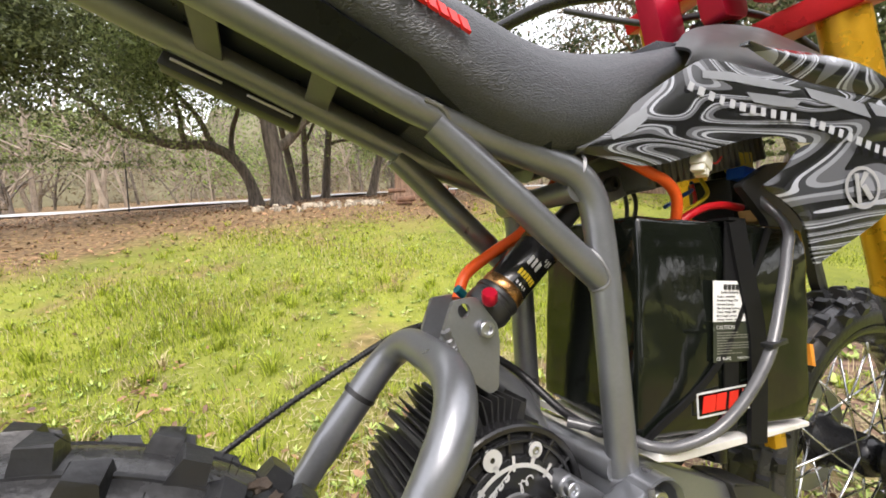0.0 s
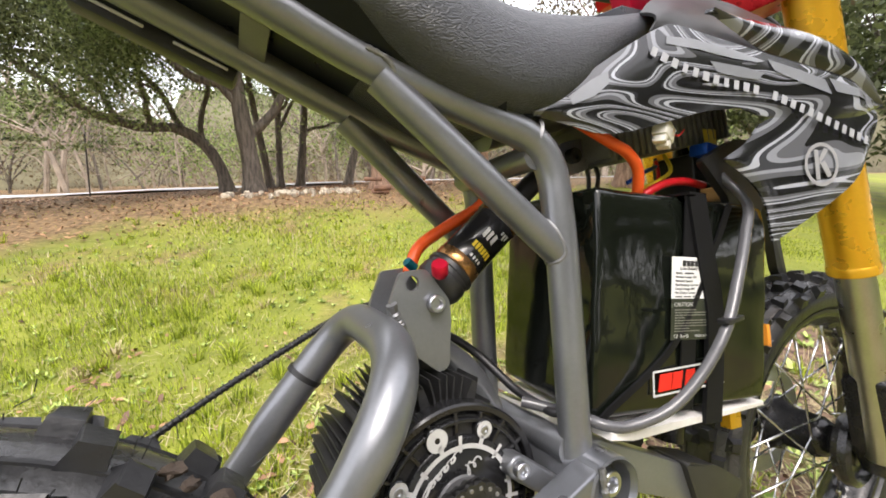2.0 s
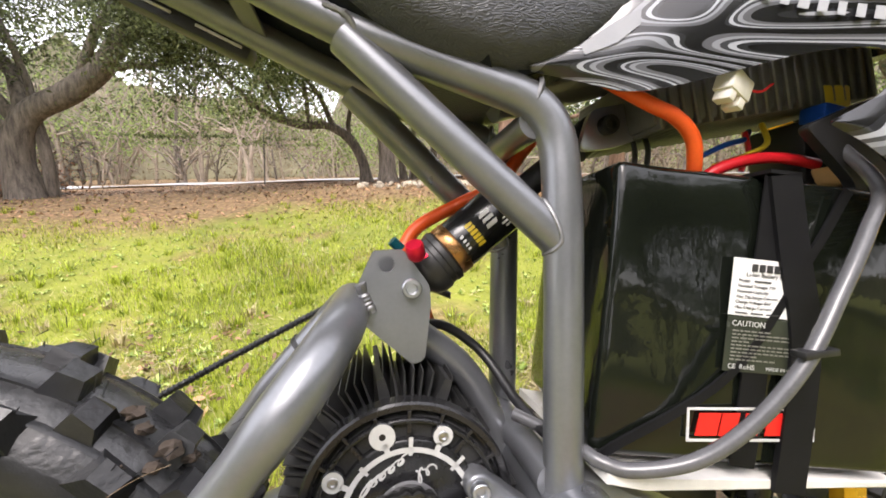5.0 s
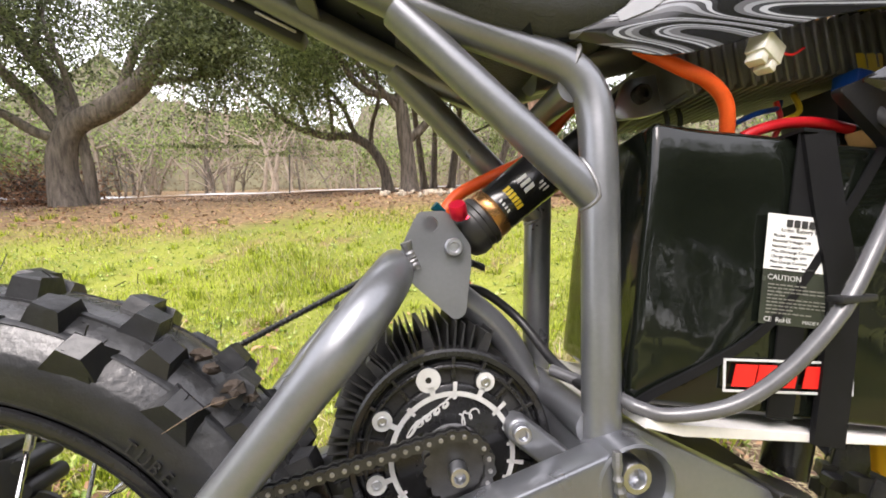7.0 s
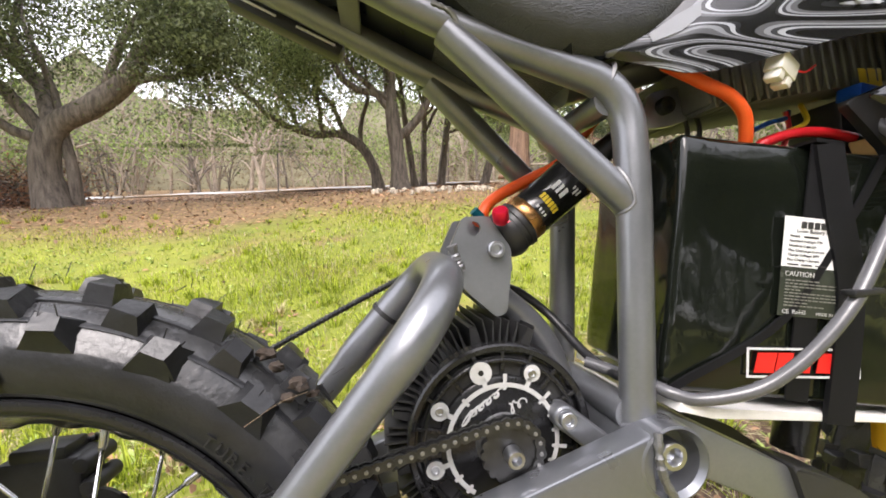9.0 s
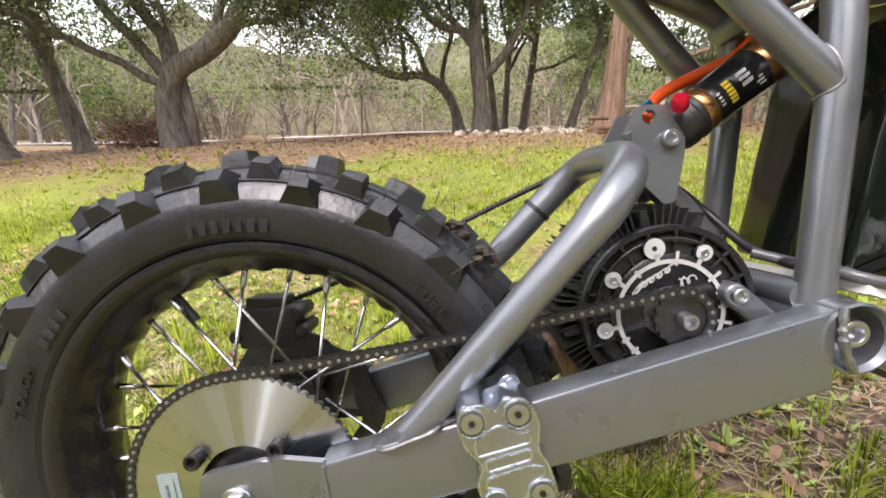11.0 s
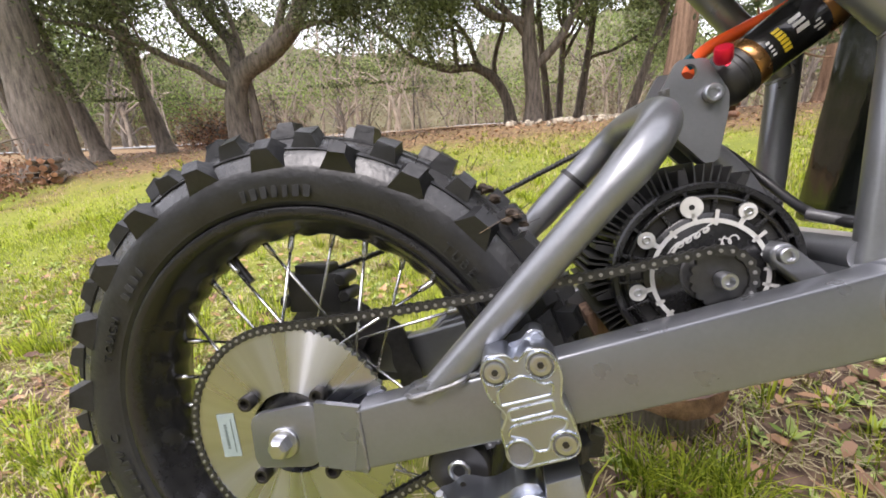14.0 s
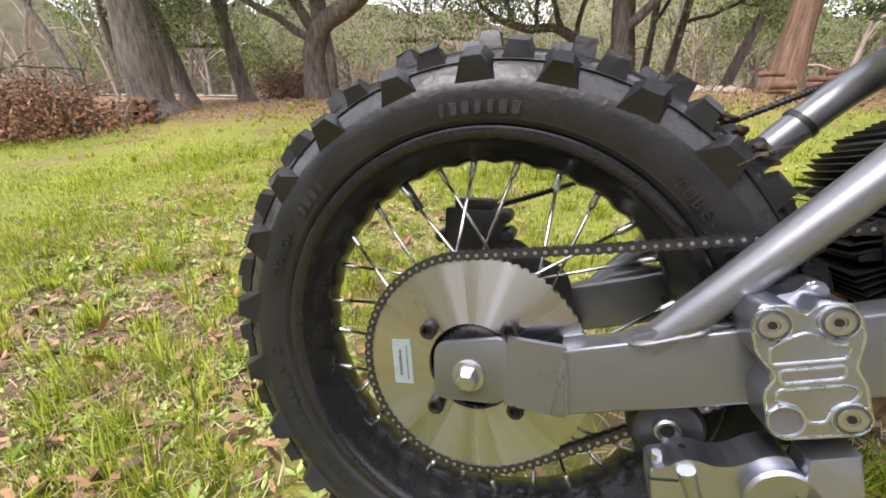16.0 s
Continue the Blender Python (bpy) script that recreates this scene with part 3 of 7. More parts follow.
def rim_mesh(bead, half):
    """A black rim: rolled lip, sloping wall and a drop centre dimpled for the spokes."""
    w = half * 0.86
    prof = [(bead + 0.002, -w * 0.86), (bead + 0.0060, -w * 0.92), (bead + 0.0078, -w * 0.97), (bead + 0.0068, -w * 1.03), (bead + 0.003, -w * 1.05), (bead - 0.002, -w * 1.01), (bead - 0.0055, -w * 0.92), (bead - 0.0085, -w * 0.76),
            (bead - 0.0130, -w * 0.58), (bead - 0.0175, -w * 0.42), (bead - 0.0205, -w * 0.26), (bead - 0.0210, 0)]
    prof = prof + [(r, -y) for r, y in prof[-2::-1]] + [(bead + 0.002, w * 0.6), (bead - 0.003, 0), (bead + 0.002, -w * 0.6), prof[0]]
    return lathe(bmesh.new(), prof, 216, wave=lambda r, a: r - (0.0026 * max(0, math.cos(SPOKES * a)) if r < bead - 0.016 else 0))


def spokes(parent, bead, hub_r, flange, count=SPOKES):
    """Crossed bright spokes with their nipples, in wheel axes."""
    meshes = {}
    for i in range(count):
        side = -1 if i % 2 else 1
        lead = 1 if (i // 2) % 2 else -1
        a = 2 * math.pi * (i + 0.5) / count
        h = a + lead * radians(66)
        p = V(hub_r * math.cos(h), side * flange, hub_r * math.sin(h))
        q = V((bead - 0.021) * math.cos(a), side * 0.006, (bead - 0.021) * math.sin(a))
        bm = bmesh.new()
        key = (side, lead)
        if key not in meshes:
            turn = Matrix.Rotation(a, 4, "Y")
            p0, q0 = turn @ p, turn @ q
            sweep(bm, [p0, q0], 0.0017, 8)
            d = (p0 - q0).normalized()
            sweep(bm, [q0 - d * 0.002, q0 + d * 0.002, q0 + d * 0.013, q0 + d * 0.016], lambda t: 0.0032 if t < 0.7 else 0.0022, 8)
            me = bpy.data.meshes.new("spoke")
            bm.to_mesh(me)
            me.materials.append(CHROME)
            me.shade_smooth()
            meshes[key] = me
        else:
            bm.free()
        shared("spoke", meshes[key], parent, Matrix.Rotation(-a, 4, "Y"))


rng = random.Random(4)
TY, BEAD = 0.048, 0.1965
# rear wheel, in its own axes
rear = part("rear_wheel", rim_mesh(BEAD, TY), BLACK_PAINT, bike, "black rear wheel rim laced with bright spokes")
rear.matrix_basis = Matrix.Translation((0, 0, 0.275))
rear_tyre = part("tyre", tyre_mesh(0.288, BEAD, TY, 22, rng, 0.92), RUBBER, rear, "worn black knobby tyre with mud between its blocks", flat_angle=35)
rear_tyre.data.materials.append(RUBBER_BAND)
mud_rng = random.Random(12)
for x, y, z, q in ((0.187, -0.020, 0.496, 0.0085), (0.196, -0.026, 0.486, 0.007), (0.212, -0.030, 0.472, 0.009), (0.206, -0.040, 0.466, 0.006), (0.222, -0.022, 0.462, 0.007), (0.190, -0.046, 0.470, 0.004)):
    lump = bmesh.new()
    bmesh.ops.create_icosphere(lump, subdivisions=2, radius=q)
    for v in lump.verts:
        v.co = V(v.co.x, v.co.y, v.co.z * 0.7) * mud_rng.uniform(0.45, 1.15) + V(x, y, z - 0.275) * 0.955
    part("mud_lump", lump, MUD, rear, "dried brown mud", flat_angle=10)
for pts in (((0.175, -0.066, 0.450), (0.198, -0.062, 0.462), (0.214, -0.052, 0.464)),):
    part("straw", tube(curve([(x, y, z - 0.275) for x, y, z in pts], 6), 0.00018, 5), DRY_STRAW, rear, "dry straw caught in the tread")
hub = lathe(bmesh.new(), [(0.012, -0.055), (0.040, -0.052), (0.041, -0.044), (0.046, -0.042), (0.046, -0.034), (0.024, -0.028), (0.021, 0), (0.024, 0.028), (0.046, 0.034), (0.046, 0.040), (0.030, 0.044), (0.012, 0.05)], 48)
part("hub", hub, BLACK_PAINT, rear, "satin black hub")
spokes(rear, BEAD, 0.041, 0.036)


def sprocket_mesh(r, teeth, bore, y0, y1):
    bm = bmesh.new()
    n = teeth * 4
    shape = (0.0, 0.75, 1.0, 0.75)
    outer = [(r - 0.0018 + 0.0024 * shape[k % 4]) for k in range(n)]
    rings = [[bm.verts.new((q * math.cos(2 * math.pi * k / n), y, q * math.sin(2 * math.pi * k / n))) for k, q in enumerate(rr)]
             for rr, y in (([bore] * n, y0), (outer, y0), (outer, y1), ([bore] * n, y1))]
    for a, b in zip(rings, rings[1:] + rings[:1]):
        for k in range(n):
            bm.faces.new((a[k], a[(k + 1) % n], b[(k + 1) % n], b[k]))
    return bm


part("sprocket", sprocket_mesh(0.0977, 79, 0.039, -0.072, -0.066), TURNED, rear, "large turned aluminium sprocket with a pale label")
part("sprocket_carrier", lathe(bmesh.new(), [(0.010, -0.069), (0.030, -0.069), (0.034, -0.0665), (0.0395, -0.064), (0.056, -0.064), (0.056, -0.052), (0.02, -0.052)], 48), BLACK_PAINT, rear)
for x, z in ((-0.039, 0.030), (0.030, 0.039), (0.039, -0.030), (-0.030, -0.039)):
    part("sprocket_bolt", socket_bolt(bmesh.new(), (x, -0.072, z), (0, -1, 0), 0.0072, 0.009), BOLT_BLACK, rear)
tag_m = Matrix.Translation((-0.064, -0.0724, -0.005)) @ pose(0, 0, 0, 0, -6, 0)
part("sprocket_label", prism(bmesh.new(), [(-0.009, -0.021), (0.009, -0.021), (0.009, 0.021), (-0.009, 0.021)], -0.0002, 0.0002, m=tag_m), mat("pale_green_label", (0.27, 0.33, 0.33), 0.4), rear, "pale label with dark print")
bm = bmesh.new()
for k, (h, w, gap) in enumerate(((-0.002, 0.0026, 0.024), (0.0045, 0.0012, 0.032))):
    z = -gap / 2
    while z < gap / 2:
        step = rng.uniform(0.0014, 0.0026)
        box(bm, (w, 0.0002, step), tag_m @ Matrix.Translation((h, -0.0004, z)))
        z += step + 0.0006
part("label_print", bm, mat("grey_label_print", (0.10, 0.13, 0.13), 0.5), rear)
disc = bmesh.new()
n = 144
ro = [0.092 + 0.0035 * math.cos(2 * math.pi * 9 * k / n) for k in range(n)]
ri = [0.066 + 0.003 * math.cos(2 * math.pi * 9 * k / n + 1) for k in range(n)]
rings = [[disc.verts.new((q * math.cos(2 * math.pi * k / n), y, q * math.sin(2 * math.pi * k / n))) for k, q in enumerate(rr)] for rr, y in ((ri, 0.050), (ro, 0.050), (ro, 0.0535), (ri, 0.0535))]
for a, b in zip(rings, rings[1:] + rings[:1]):
    for k in range(n):
        if not (k % 8 in (2, 3) and a is rings[1]):
            disc.faces.new((a[k], a[(k + 1) % n], b[(k + 1) % n], b[k]))
brake_disc = part("brake_disc", disc, DARK_STEEL, rear, "dark wave-cut brake disc")
for k in range(6):
    part("disc_spoke", prism(bmesh.new(), [(0.036, -0.006), (0.070, -0.004), (0.070, 0.004), (0.036, 0.006)], 0.0503, 0.0532, m=Matrix.Rotation(k * math.pi / 3, 4, "Y")), DARK_STEEL, rear)
valve = tube([(-0.178 * math.cos(1.03), 0, 0.178 * math.sin(1.03)), (-0.146 * math.cos(1.03), 0, 0.146 * math.sin(1.03))], lambda t: 0.0025 if t < 0.4 else 0.005, 10)
part("valve_cap", valve, BLACK_PLASTIC, rear, "black valve cap")


def arc_text(text, r, a0, size, y, parent, material, flip=False):
    """Raised letters round a tyre's sidewall."""
    for k, ch in enumerate(text):
        if ch == " ":
            continue
        a = a0 - k * size * 0.82 / r
        m = Matrix.Rotation(-a, 4, "Y") @ Matrix.Translation((r, y, 0)) @ pose(0, 0, 0, 90, 0, 0) @ pose(0, 0, 0, 0, 0, -90)
        letters(ch, size, m, material, parent, "sidewall_letter", 0.0006)


arc_text("TUBE-TYPE", 0.2130, radians(49), 0.0125, -TY * 0.995, rear, RUBBER)
arc_text("TOUGH", 0.2150, radians(166), 0.0125, -TY * 0.995, rear, RUBBER)
arc_text("M/C", 0.2150, radians(196), 0.0150, -TY * 0.995, rear, RUBBER)
bar_rng = random.Random(21)
for a0, count in ((radians(101), 7), (radians(146), 4), (radians(212), 7), (radians(232), 5)):
    for k in range(count):
        m = Matrix.Rotation(-(a0 - k * 0.048), 4, "Y") @ Matrix.Translation((0.2180, -TY * 0.990, 0))
        mark = box(bmesh.new(), (0.0105, 0.0007, bar_rng.uniform(0.0042, 0.0072)), m, 0.0002, 1)
        part("sidewall_mark", mark, RUBBER, rear)

# swingarm


def arm_mesh(side):
    """One box-section leg of the swingarm with its bent axle plate."""
    y0, y1 = side * 0.072, side * 0.0975
    bm = prism(bmesh.new(), [(0.066, 0.257), (0.446, 0.362), (0.446, 0.4215), (0.072, 0.313)], y0, y1, 0.0035, segments=3)
    return bm


def axle_plate(side):
    ya, yb = side * 0.0865, side * 0.0805
    bm = bmesh.new()
    outline = rounded([(-0.029, 0.249), (0.031, 0.254), (0.031, 0.312), (-0.031, 0.298)], 0.010)
    prism(bm, outline, ya, yb, 0.001)
    a = [V(0.030, ya, 0.254), V(0.030, ya, 0.312), V(0.074, side * 0.0972, 0.315), V(0.079, side * 0.0972, 0.258)]
    b = [V(0.030, yb, 0.254), V(0.030, yb, 0.312), V(0.074, side * 0.0915, 0.315), V(0.079, side * 0.0915, 0.258)]
    va, vb = [bm.verts.new(p) for p in a], [bm.verts.new(p) for p in b]
    bm.faces.new(va), bm.faces.new(vb[::-1])
    for k in range(4):
        bm.faces.new((va[k], vb[k], vb[(k + 1) % 4], va[(k + 1) % 4]))
    return bm


def bead_line(pts, r=0.0035, seed=1):
    g = random.Random(seed)
    line = curve(pts, 7)
    return tube(line, lambda t: r * g.uniform(0.75, 1.25), 8)


swingarm = part("swingarm", arm_mesh(-1), ARM_PAINT, bike, "silver box-section swingarm with a tubular hoop")
part("left_arm", arm_mesh(1), ARM_PAINT, swingarm)
for s in (-1, 1):
    part("axle_plate", axle_plate(s), ARM_PAINT, swingarm)
    part("weld", bead_line([(0.074, s * 0.0975, 0.312), (0.0765, s * 0.0980, 0.287), (0.079, s * 0.0975, 0.262)], 0.0016, 2), WELD, swingarm)
part("pivot_tube", lathe(bmesh.new(), [(0.0225, -0.094), (0.0255, -0.0985), (0.0275, -0.0975), (0.0278, 0.0975), (0.0225, 0.0985), (0.0225, 0.07), (0.0, 0.07), (0.0, -0.078), (0.0225, -0.078), (0.0225, -0.094)], 40, Matrix.Translation((0.460, 0, 0.400)) @ Matrix.Diagonal((0.95, 1, 0.95, 1))), ARM_PAINT, swingarm)
part("pivot_bolt", socket_bolt(bmesh.new(), (0.463, -0.080, 0.402), (0, -1, 0), 0.0105, 0.013), STEEL, swingarm)
part("weld", bead_line([(0.447, -0.099, 0.424), (0.446, -0.1005, 0.408), (0.449, -0.1005, 0.392), (0.458, -0.098, 0.376)], 0.0030, 3), WELD, swingarm)
hoop = fillet([(0.1310, -0.0850, 0.3195), (0.3165, -0.0940, 0.5335), (0.3210, 0.0780, 0.5430), (0.255, 0.0880, 0.475), (0.104, 0.1000, 0.306)], 0.076, 12)
part("hoop", tube(hoop, lambda t: 0.0155 - 0.0028 * max(0, abs(t - 0.5) - 0.42) / 0.08, 24), SILVER, swingarm, "bent silver tube hoop")
for s in (-1, 1):
    part("weld", bead_line([(0.114, s * 0.082, 0.325), (0.120, s * 0.101, 0.326), (0.143, s * 0.1035, 0.335), (0.160, s * 0.1005, 0.341), (0.168, s * 0.084, 0.344)], 0.0019, 5), WELD, swingarm)
    part("gusset", prism(bmesh.new(), [(0.104, 0.319), (0.118, 0.331), (0.158, 0.345), (0.180, 0.346), (0.158, 0.337)], s * 0.078, s * 0.0955, 0.002), ARM_PAINT, swingarm)
part("brace_tube", tube(curve([(0.338, 0.008, 0.545), (0.366, 0.010, 0.518), (0.405, 0.016, 0.482), (0.428, 0.018, 0.440), (0.436, 0.018, 0.395)], 8), 0.0125, 20), SILVER, swingarm)
hole = [(0.349 + 0.006 * math.cos(a), 0.573 + 0.006 * math.sin(a)) for a in np.linspace(radians(120), radians(120 - 360), 25)]
drilled = [hole[0]] + rounded([(0.340, 0.583), (0.362, 0.583), (0.380, 0.555), (0.380, 0.540), (0.373, 0.500), (0.364, 0.497), (0.330, 0.530), (0.326, 0.556)], 0.004)
start = min(range(1, len(drilled)), key=lambda k: (drilled[k][0] - hole[0][0]) ** 2 + (drilled[k][1] - hole[0][1]) ** 2)
rim = drilled[1:]
rim = rim[start - 1:] + rim[:start - 1]
turned = sum(p[0] * q[1] - q[0] * p[1] for p, q in zip(rim, rim[1:] + rim[:1])) > 0
drilled = rim + [rim[0]] + (hole if turned else hole[::-1])
for y in (-0.017, 0.028):
    plate = prism(bmesh.new(), rounded([(0.340, 0.583), (0.362, 0.583), (0.380, 0.555), (0.380, 0.540), (0.373, 0.500), (0.364, 0.497), (0.330, 0.530), (0.326, 0.556)], 0.003)[::1] if y > 0 else drilled, y, y + 0.005, 0.0)
    part("shock_plate", plate, SILVER, swingarm, "flat silver shock mount plate")
part("weld", bead_line([(0.329, -0.018, 0.560), (0.333, -0.016, 0.548), (0.337, -0.016, 0.538)], 0.004, 6), WELD, swingarm)
part("cross_brace", tube([(0.20, -0.075, 0.325), (0.20, 0.075, 0.325)], 0.011, 16), SILVER, swingarm)
ZT = V(0.2730, 0.0862, 0.4935)
part("zip_tie", lathe(bmesh.new(), [(0.0155, -0.0025), (0.0172, -0.0025), (0.0172, 0.0025), (0.0155, 0.0025)], 24, along(ZT, (0.677, -0.08, 0.736))), BLACK_PLASTIC, swingarm, "black zip tie")
axle_nut = lathe(bmesh.new(), [(0.0, 0.014), (0.006, 0.014), (0.0085, 0.0125), (0.0098, 0.0095), (0.0098, 0.003), (0.0135, 0.0025), (0.0138, 0), (0, 0)], 6, along((0, -0.0868, 0.275), (0, -1, 0)))
lathe(axle_nut, [(0.0, 0.0025), (0.0132, 0.0025), (0.0138, 0.0015), (0.0138, 0), (0, 0)], 32, along((0, -0.0866, 0.275), (0, -1, 0)))
part("axle_nut", axle_nut, STEEL, bike, "bright axle nut", flat_angle=20)
part("axle", tube([(0, -0.084, 0.275), (0, 0.098, 0.275)], 0.0075, 20), STEEL, bike)

# chain
C1, R1, C2, R2, CY = V(0, 0, 0.275), 0.0977, V(0.3525, 0, 0.4105), 0.0215, -0.069


def chain_path():
    d = C2 - C1
    phi, spread = math.atan2(d.z, d.x), math.acos((R1 - R2) / d.length)
    up, low = phi + spread, phi - spread
    at = lambda c, r, a: (c.x + r * math.cos(a), c.z + r * math.sin(a))
    pts = [at(C1, R1, up + (2 * math.pi + low - up) * k / 120) for k in range(121)]
    pts += [at(C2, R2, low + (up - low) * k / 40) for k in range(41)]
    a, b = np.array(pts[-1]), np.array(pts[0])
    pts = [tuple(p) for p in pts]
    sag = [tuple(a + (b - a) * t - np.array([0, 0.004 * math.sin(math.pi * t)])) for t in np.linspace(0, 1, 40)[1:]]
    return np.array(pts + sag)


CP = chain_path()
CL = np.concatenate([[0], np.cumsum(np.hypot(*np.diff(CP, axis=0).T))])
NL = 2 * round(CL[-1] / 0.00777 / 2)
chain_at = lambda s: V(np.interp(s % CL[-1], CL, CP[:, 0]), CY, np.interp(s % CL[-1], CL, CP[:, 1]))
rollers = bmesh.new()
link_meshes = []
for outer in (0, 1):
    bm = bmesh.new()
    p, w = 0.00777, 0.0042
    shape = [(p / 2 + w * math.cos(a), w * math.sin(a)) for a in np.linspace(-1.35, 1.35, 6)] + [(0, w * 0.72)] + [(-p / 2 - w * math.cos(a), w * math.sin(a)) for a in np.linspace(1.35, -1.35, 6)] + [(0, -w * 0.72)]
    for s in (-1, 1):
        y = s * (0.0036 if outer else 0.0024)
        prism(bm, shape, y - 0.0007, y + 0.0007)
        if outer:
            for e in (-1, 1):
                lathe(bm, [(0.0, 0.0007), (0.0013, 0.0006), (0.0015, 0.0), ], 8, along((e * p / 2, y + s * 0.0005, 0), (0, s, 0)))
    me = bpy.data.meshes.new("chain_link")
    bm.to_mesh(me)
    bm.free()
    me.materials.append(DARK_STEEL)
    link_meshes.append(me)
for i in range(NL):
    a = chain_at(CL[-1] * i / NL)
    lathe(rollers, [(0, -0.0032), (0.0021, -0.0032), (0.0021, 0.0032), (0, 0.0032)], 8, Matrix.Translation(a))
chain = part("drive_chain", rollers, DARK_STEEL, bike, "dark oiled roller chain", smooth=False)
pins = bmesh.new()
for i in range(NL):
    a, b = chain_at(CL[-1] * i / NL), chain_at(CL[-1] * (i + 1) / NL)
    ang = math.atan2(b.z - a.z, b.x - a.x)
    shared("chain_link", link_meshes[i % 2], chain, Matrix.Translation((a + b) / 2) @ Matrix.Rotation(-ang, 4, "Y"))
    lathe(pins, [(0, 0.0012), (0.0014, 0.001), (0.0016, 0.0)], 8, along((a.x, CY - 0.0042, a.z), (0, -1, 0)))
part("chain_pin", pins, PIN_STEEL, chain, "bright riveted pin heads")

# motor
MC = V(0.3525, 0, 0.4105)
motor = part("motor", lathe(bmesh.new(), [(0.0, -0.046), (0.062, -0.046), (0.066, -0.040), (0.067, 0.070), (0.060, 0.080), (0, 0.082)], 60, Matrix.Translation(MC)), BLACK_ANODISED, bike, "black finned electric motor")
fin_meshes = []
for wide, tall, bend in ((0.0007, 0.0885, 0.0), (0.0007, 0.0885, 0.0025), (0.0030, 0.0850, 0.0)):
    fin = bmesh.new()
    n = 5
    cols = [[fin.verts.new((0.064 + (tall - 0.064) * t, y, e * wide * (1.5 - 0.8 * t) + bend * t * t)) for e in (-1, 1) for y in (-0.030, 0.074)] for t in np.linspace(0, 1, n)]
    for p, q in zip(cols, cols[1:]):
        for i, j in ((0, 1), (1, 3), (3, 2), (2, 0)):
            fin.faces.new((p[i], p[j], q[j], q[i]))
    fin.faces.new((cols[-1][0], cols[-1][1], cols[-1][3], cols[-1][2]))
    me = bpy.data.meshes.new("fin")
    fin.to_mesh(me)
    fin.free()
    me.materials.append(BLACK_ANODISED)
    fin_meshes.append(me)
fin_rng = random.Random(21)
a, k = 0.0, 0
while a < 2 * math.pi - 0.08:
    kind = 2 if k % 7 == 0 else (1 if k % 7 > 4 else 0)
    cut = 0.84 if a < radians(61) else 1.0
    shared("fin", fin_meshes[kind], motor, Matrix.Translation(MC) @ Matrix.Rotation(-a, 4, "Y") @ Matrix.Rotation(radians(fin_rng.uniform(-1.5, 1.5)), 4, "X") @ Matrix.Diagonal((cut * fin_rng.uniform(0.965, 1.0), 1, 1, 1)))
    a += (0.125 if kind == 2 else 0.074) * fin_rng.uniform(0.9, 1.1)
    k += 1
cover = part("end_cover", lathe(bmesh.new(), [(0.0, -0.052), (0.0470, -0.052), (0.0480, -0.0512), (0.0485, -0.043), (0.0580, -0.043), (0.0583, -0.0505), (0.0590, -0.051), (0.0605, -0.051), (0.0612, -0.0505), (0.0615, -0.043), (0.0655, -0.043), (0.0660, -0.0490), (0.0670, -0.0500), (0.0705, -0.0500), (0.0720, -0.0485), (0.0720, -0.036), (0.064, -0.030)], 84, Matrix.Translation(MC)), BLACK_PAINT, motor, "black round end cover with pale printed scale")
rib_bm = prism(bmesh.new(), [(0.047, -0.0016), (0.0665, -0.0012), (0.0665, 0.0012), (0.047, 0.0016)], -0.0505, -0.042, 0.0004)
rib_me = bpy.data.meshes.new("rib")
rib_bm.to_mesh(rib_me)
rib_bm.free()
rib_me.materials.append(BLACK_PAINT)
for k in range(18):
    shared("rib", rib_me, motor, Matrix.Translation(MC) @ Matrix.Rotation(-(k + 0.3) * math.pi / 9, 4, "Y"))
printed = bmesh.new()
PM = Matrix.Translation(MC + V(0, -0.0533, 0))


def arc_band(bm, r0, r1, a0, a1, m, y=0.0, n=None):
    n = n or max(3, int(abs(a1 - a0) / 0.06))
    va = [[bm.verts.new(m @ V(r * math.cos(a), y, r * math.sin(a))) for r in (r0, r1)] for a in np.linspace(a0, a1, n + 1)]
    for p, q in zip(va, va[1:]):
        bm.faces.new((p[0], p[1], q[1], q[0]))


arc_band(printed, 0.0405, 0.0440, radians(-60), radians(235), PM)
for deg in (-45, -28, -12, 5, 22, 40, 85, 130, 172, 212, 228):
    a = radians(deg)
    arc_band(printed, 0.0385, 0.0505 if deg in (-12, 5, 22, 40, 85) else 0.0455, a - 0.03, a + 0.03, PM, n=1)
BOLTS = [(radians(d), r) for d, r in ((105, 0.0085), (62, 0.0066), (149, 0.0068), (195, 0.0068), (255, 0.0066), (312, 0.0066))]
for a, rad in BOLTS:
    arc_band(printed, 0.0440, 0.0500, a - 0.04, a + 0.04, PM, n=1)
    arc_band(printed, 0.0022 if rad > 0.008 else 0.0034, rad, 0, 2 * math.pi, PM @ Matrix.Translation((0.0545 * math.cos(a), 0, 0.0545 * math.sin(a))), n=24)
part("printed_scale", printed, PRINT_GREY, motor, "pale grey printed scale")
for a, rad in BOLTS:
    c = MC + V(0.0545 * math.cos(a), 0, 0.0545 * math.sin(a))
    part("bolt_boss", lathe(bmesh.new(), [(0, -0.0525), (rad - 0.0003, -0.0525), (rad + 0.0004, -0.0518), (rad + 0.0006, -0.042)], 24, Matrix.Translation(c)), BLACK_PAINT, motor)
    if rad < 0.008:
        part("cover_bolt", socket_bolt(bmesh.new(), c + V(0, -0.0522, 0), (0, -1, 0), 0.0034, 0.0022), STEEL, motor)
# a flowing printed mark of loops, rising along its line
mark = bmesh.new()
flow = []
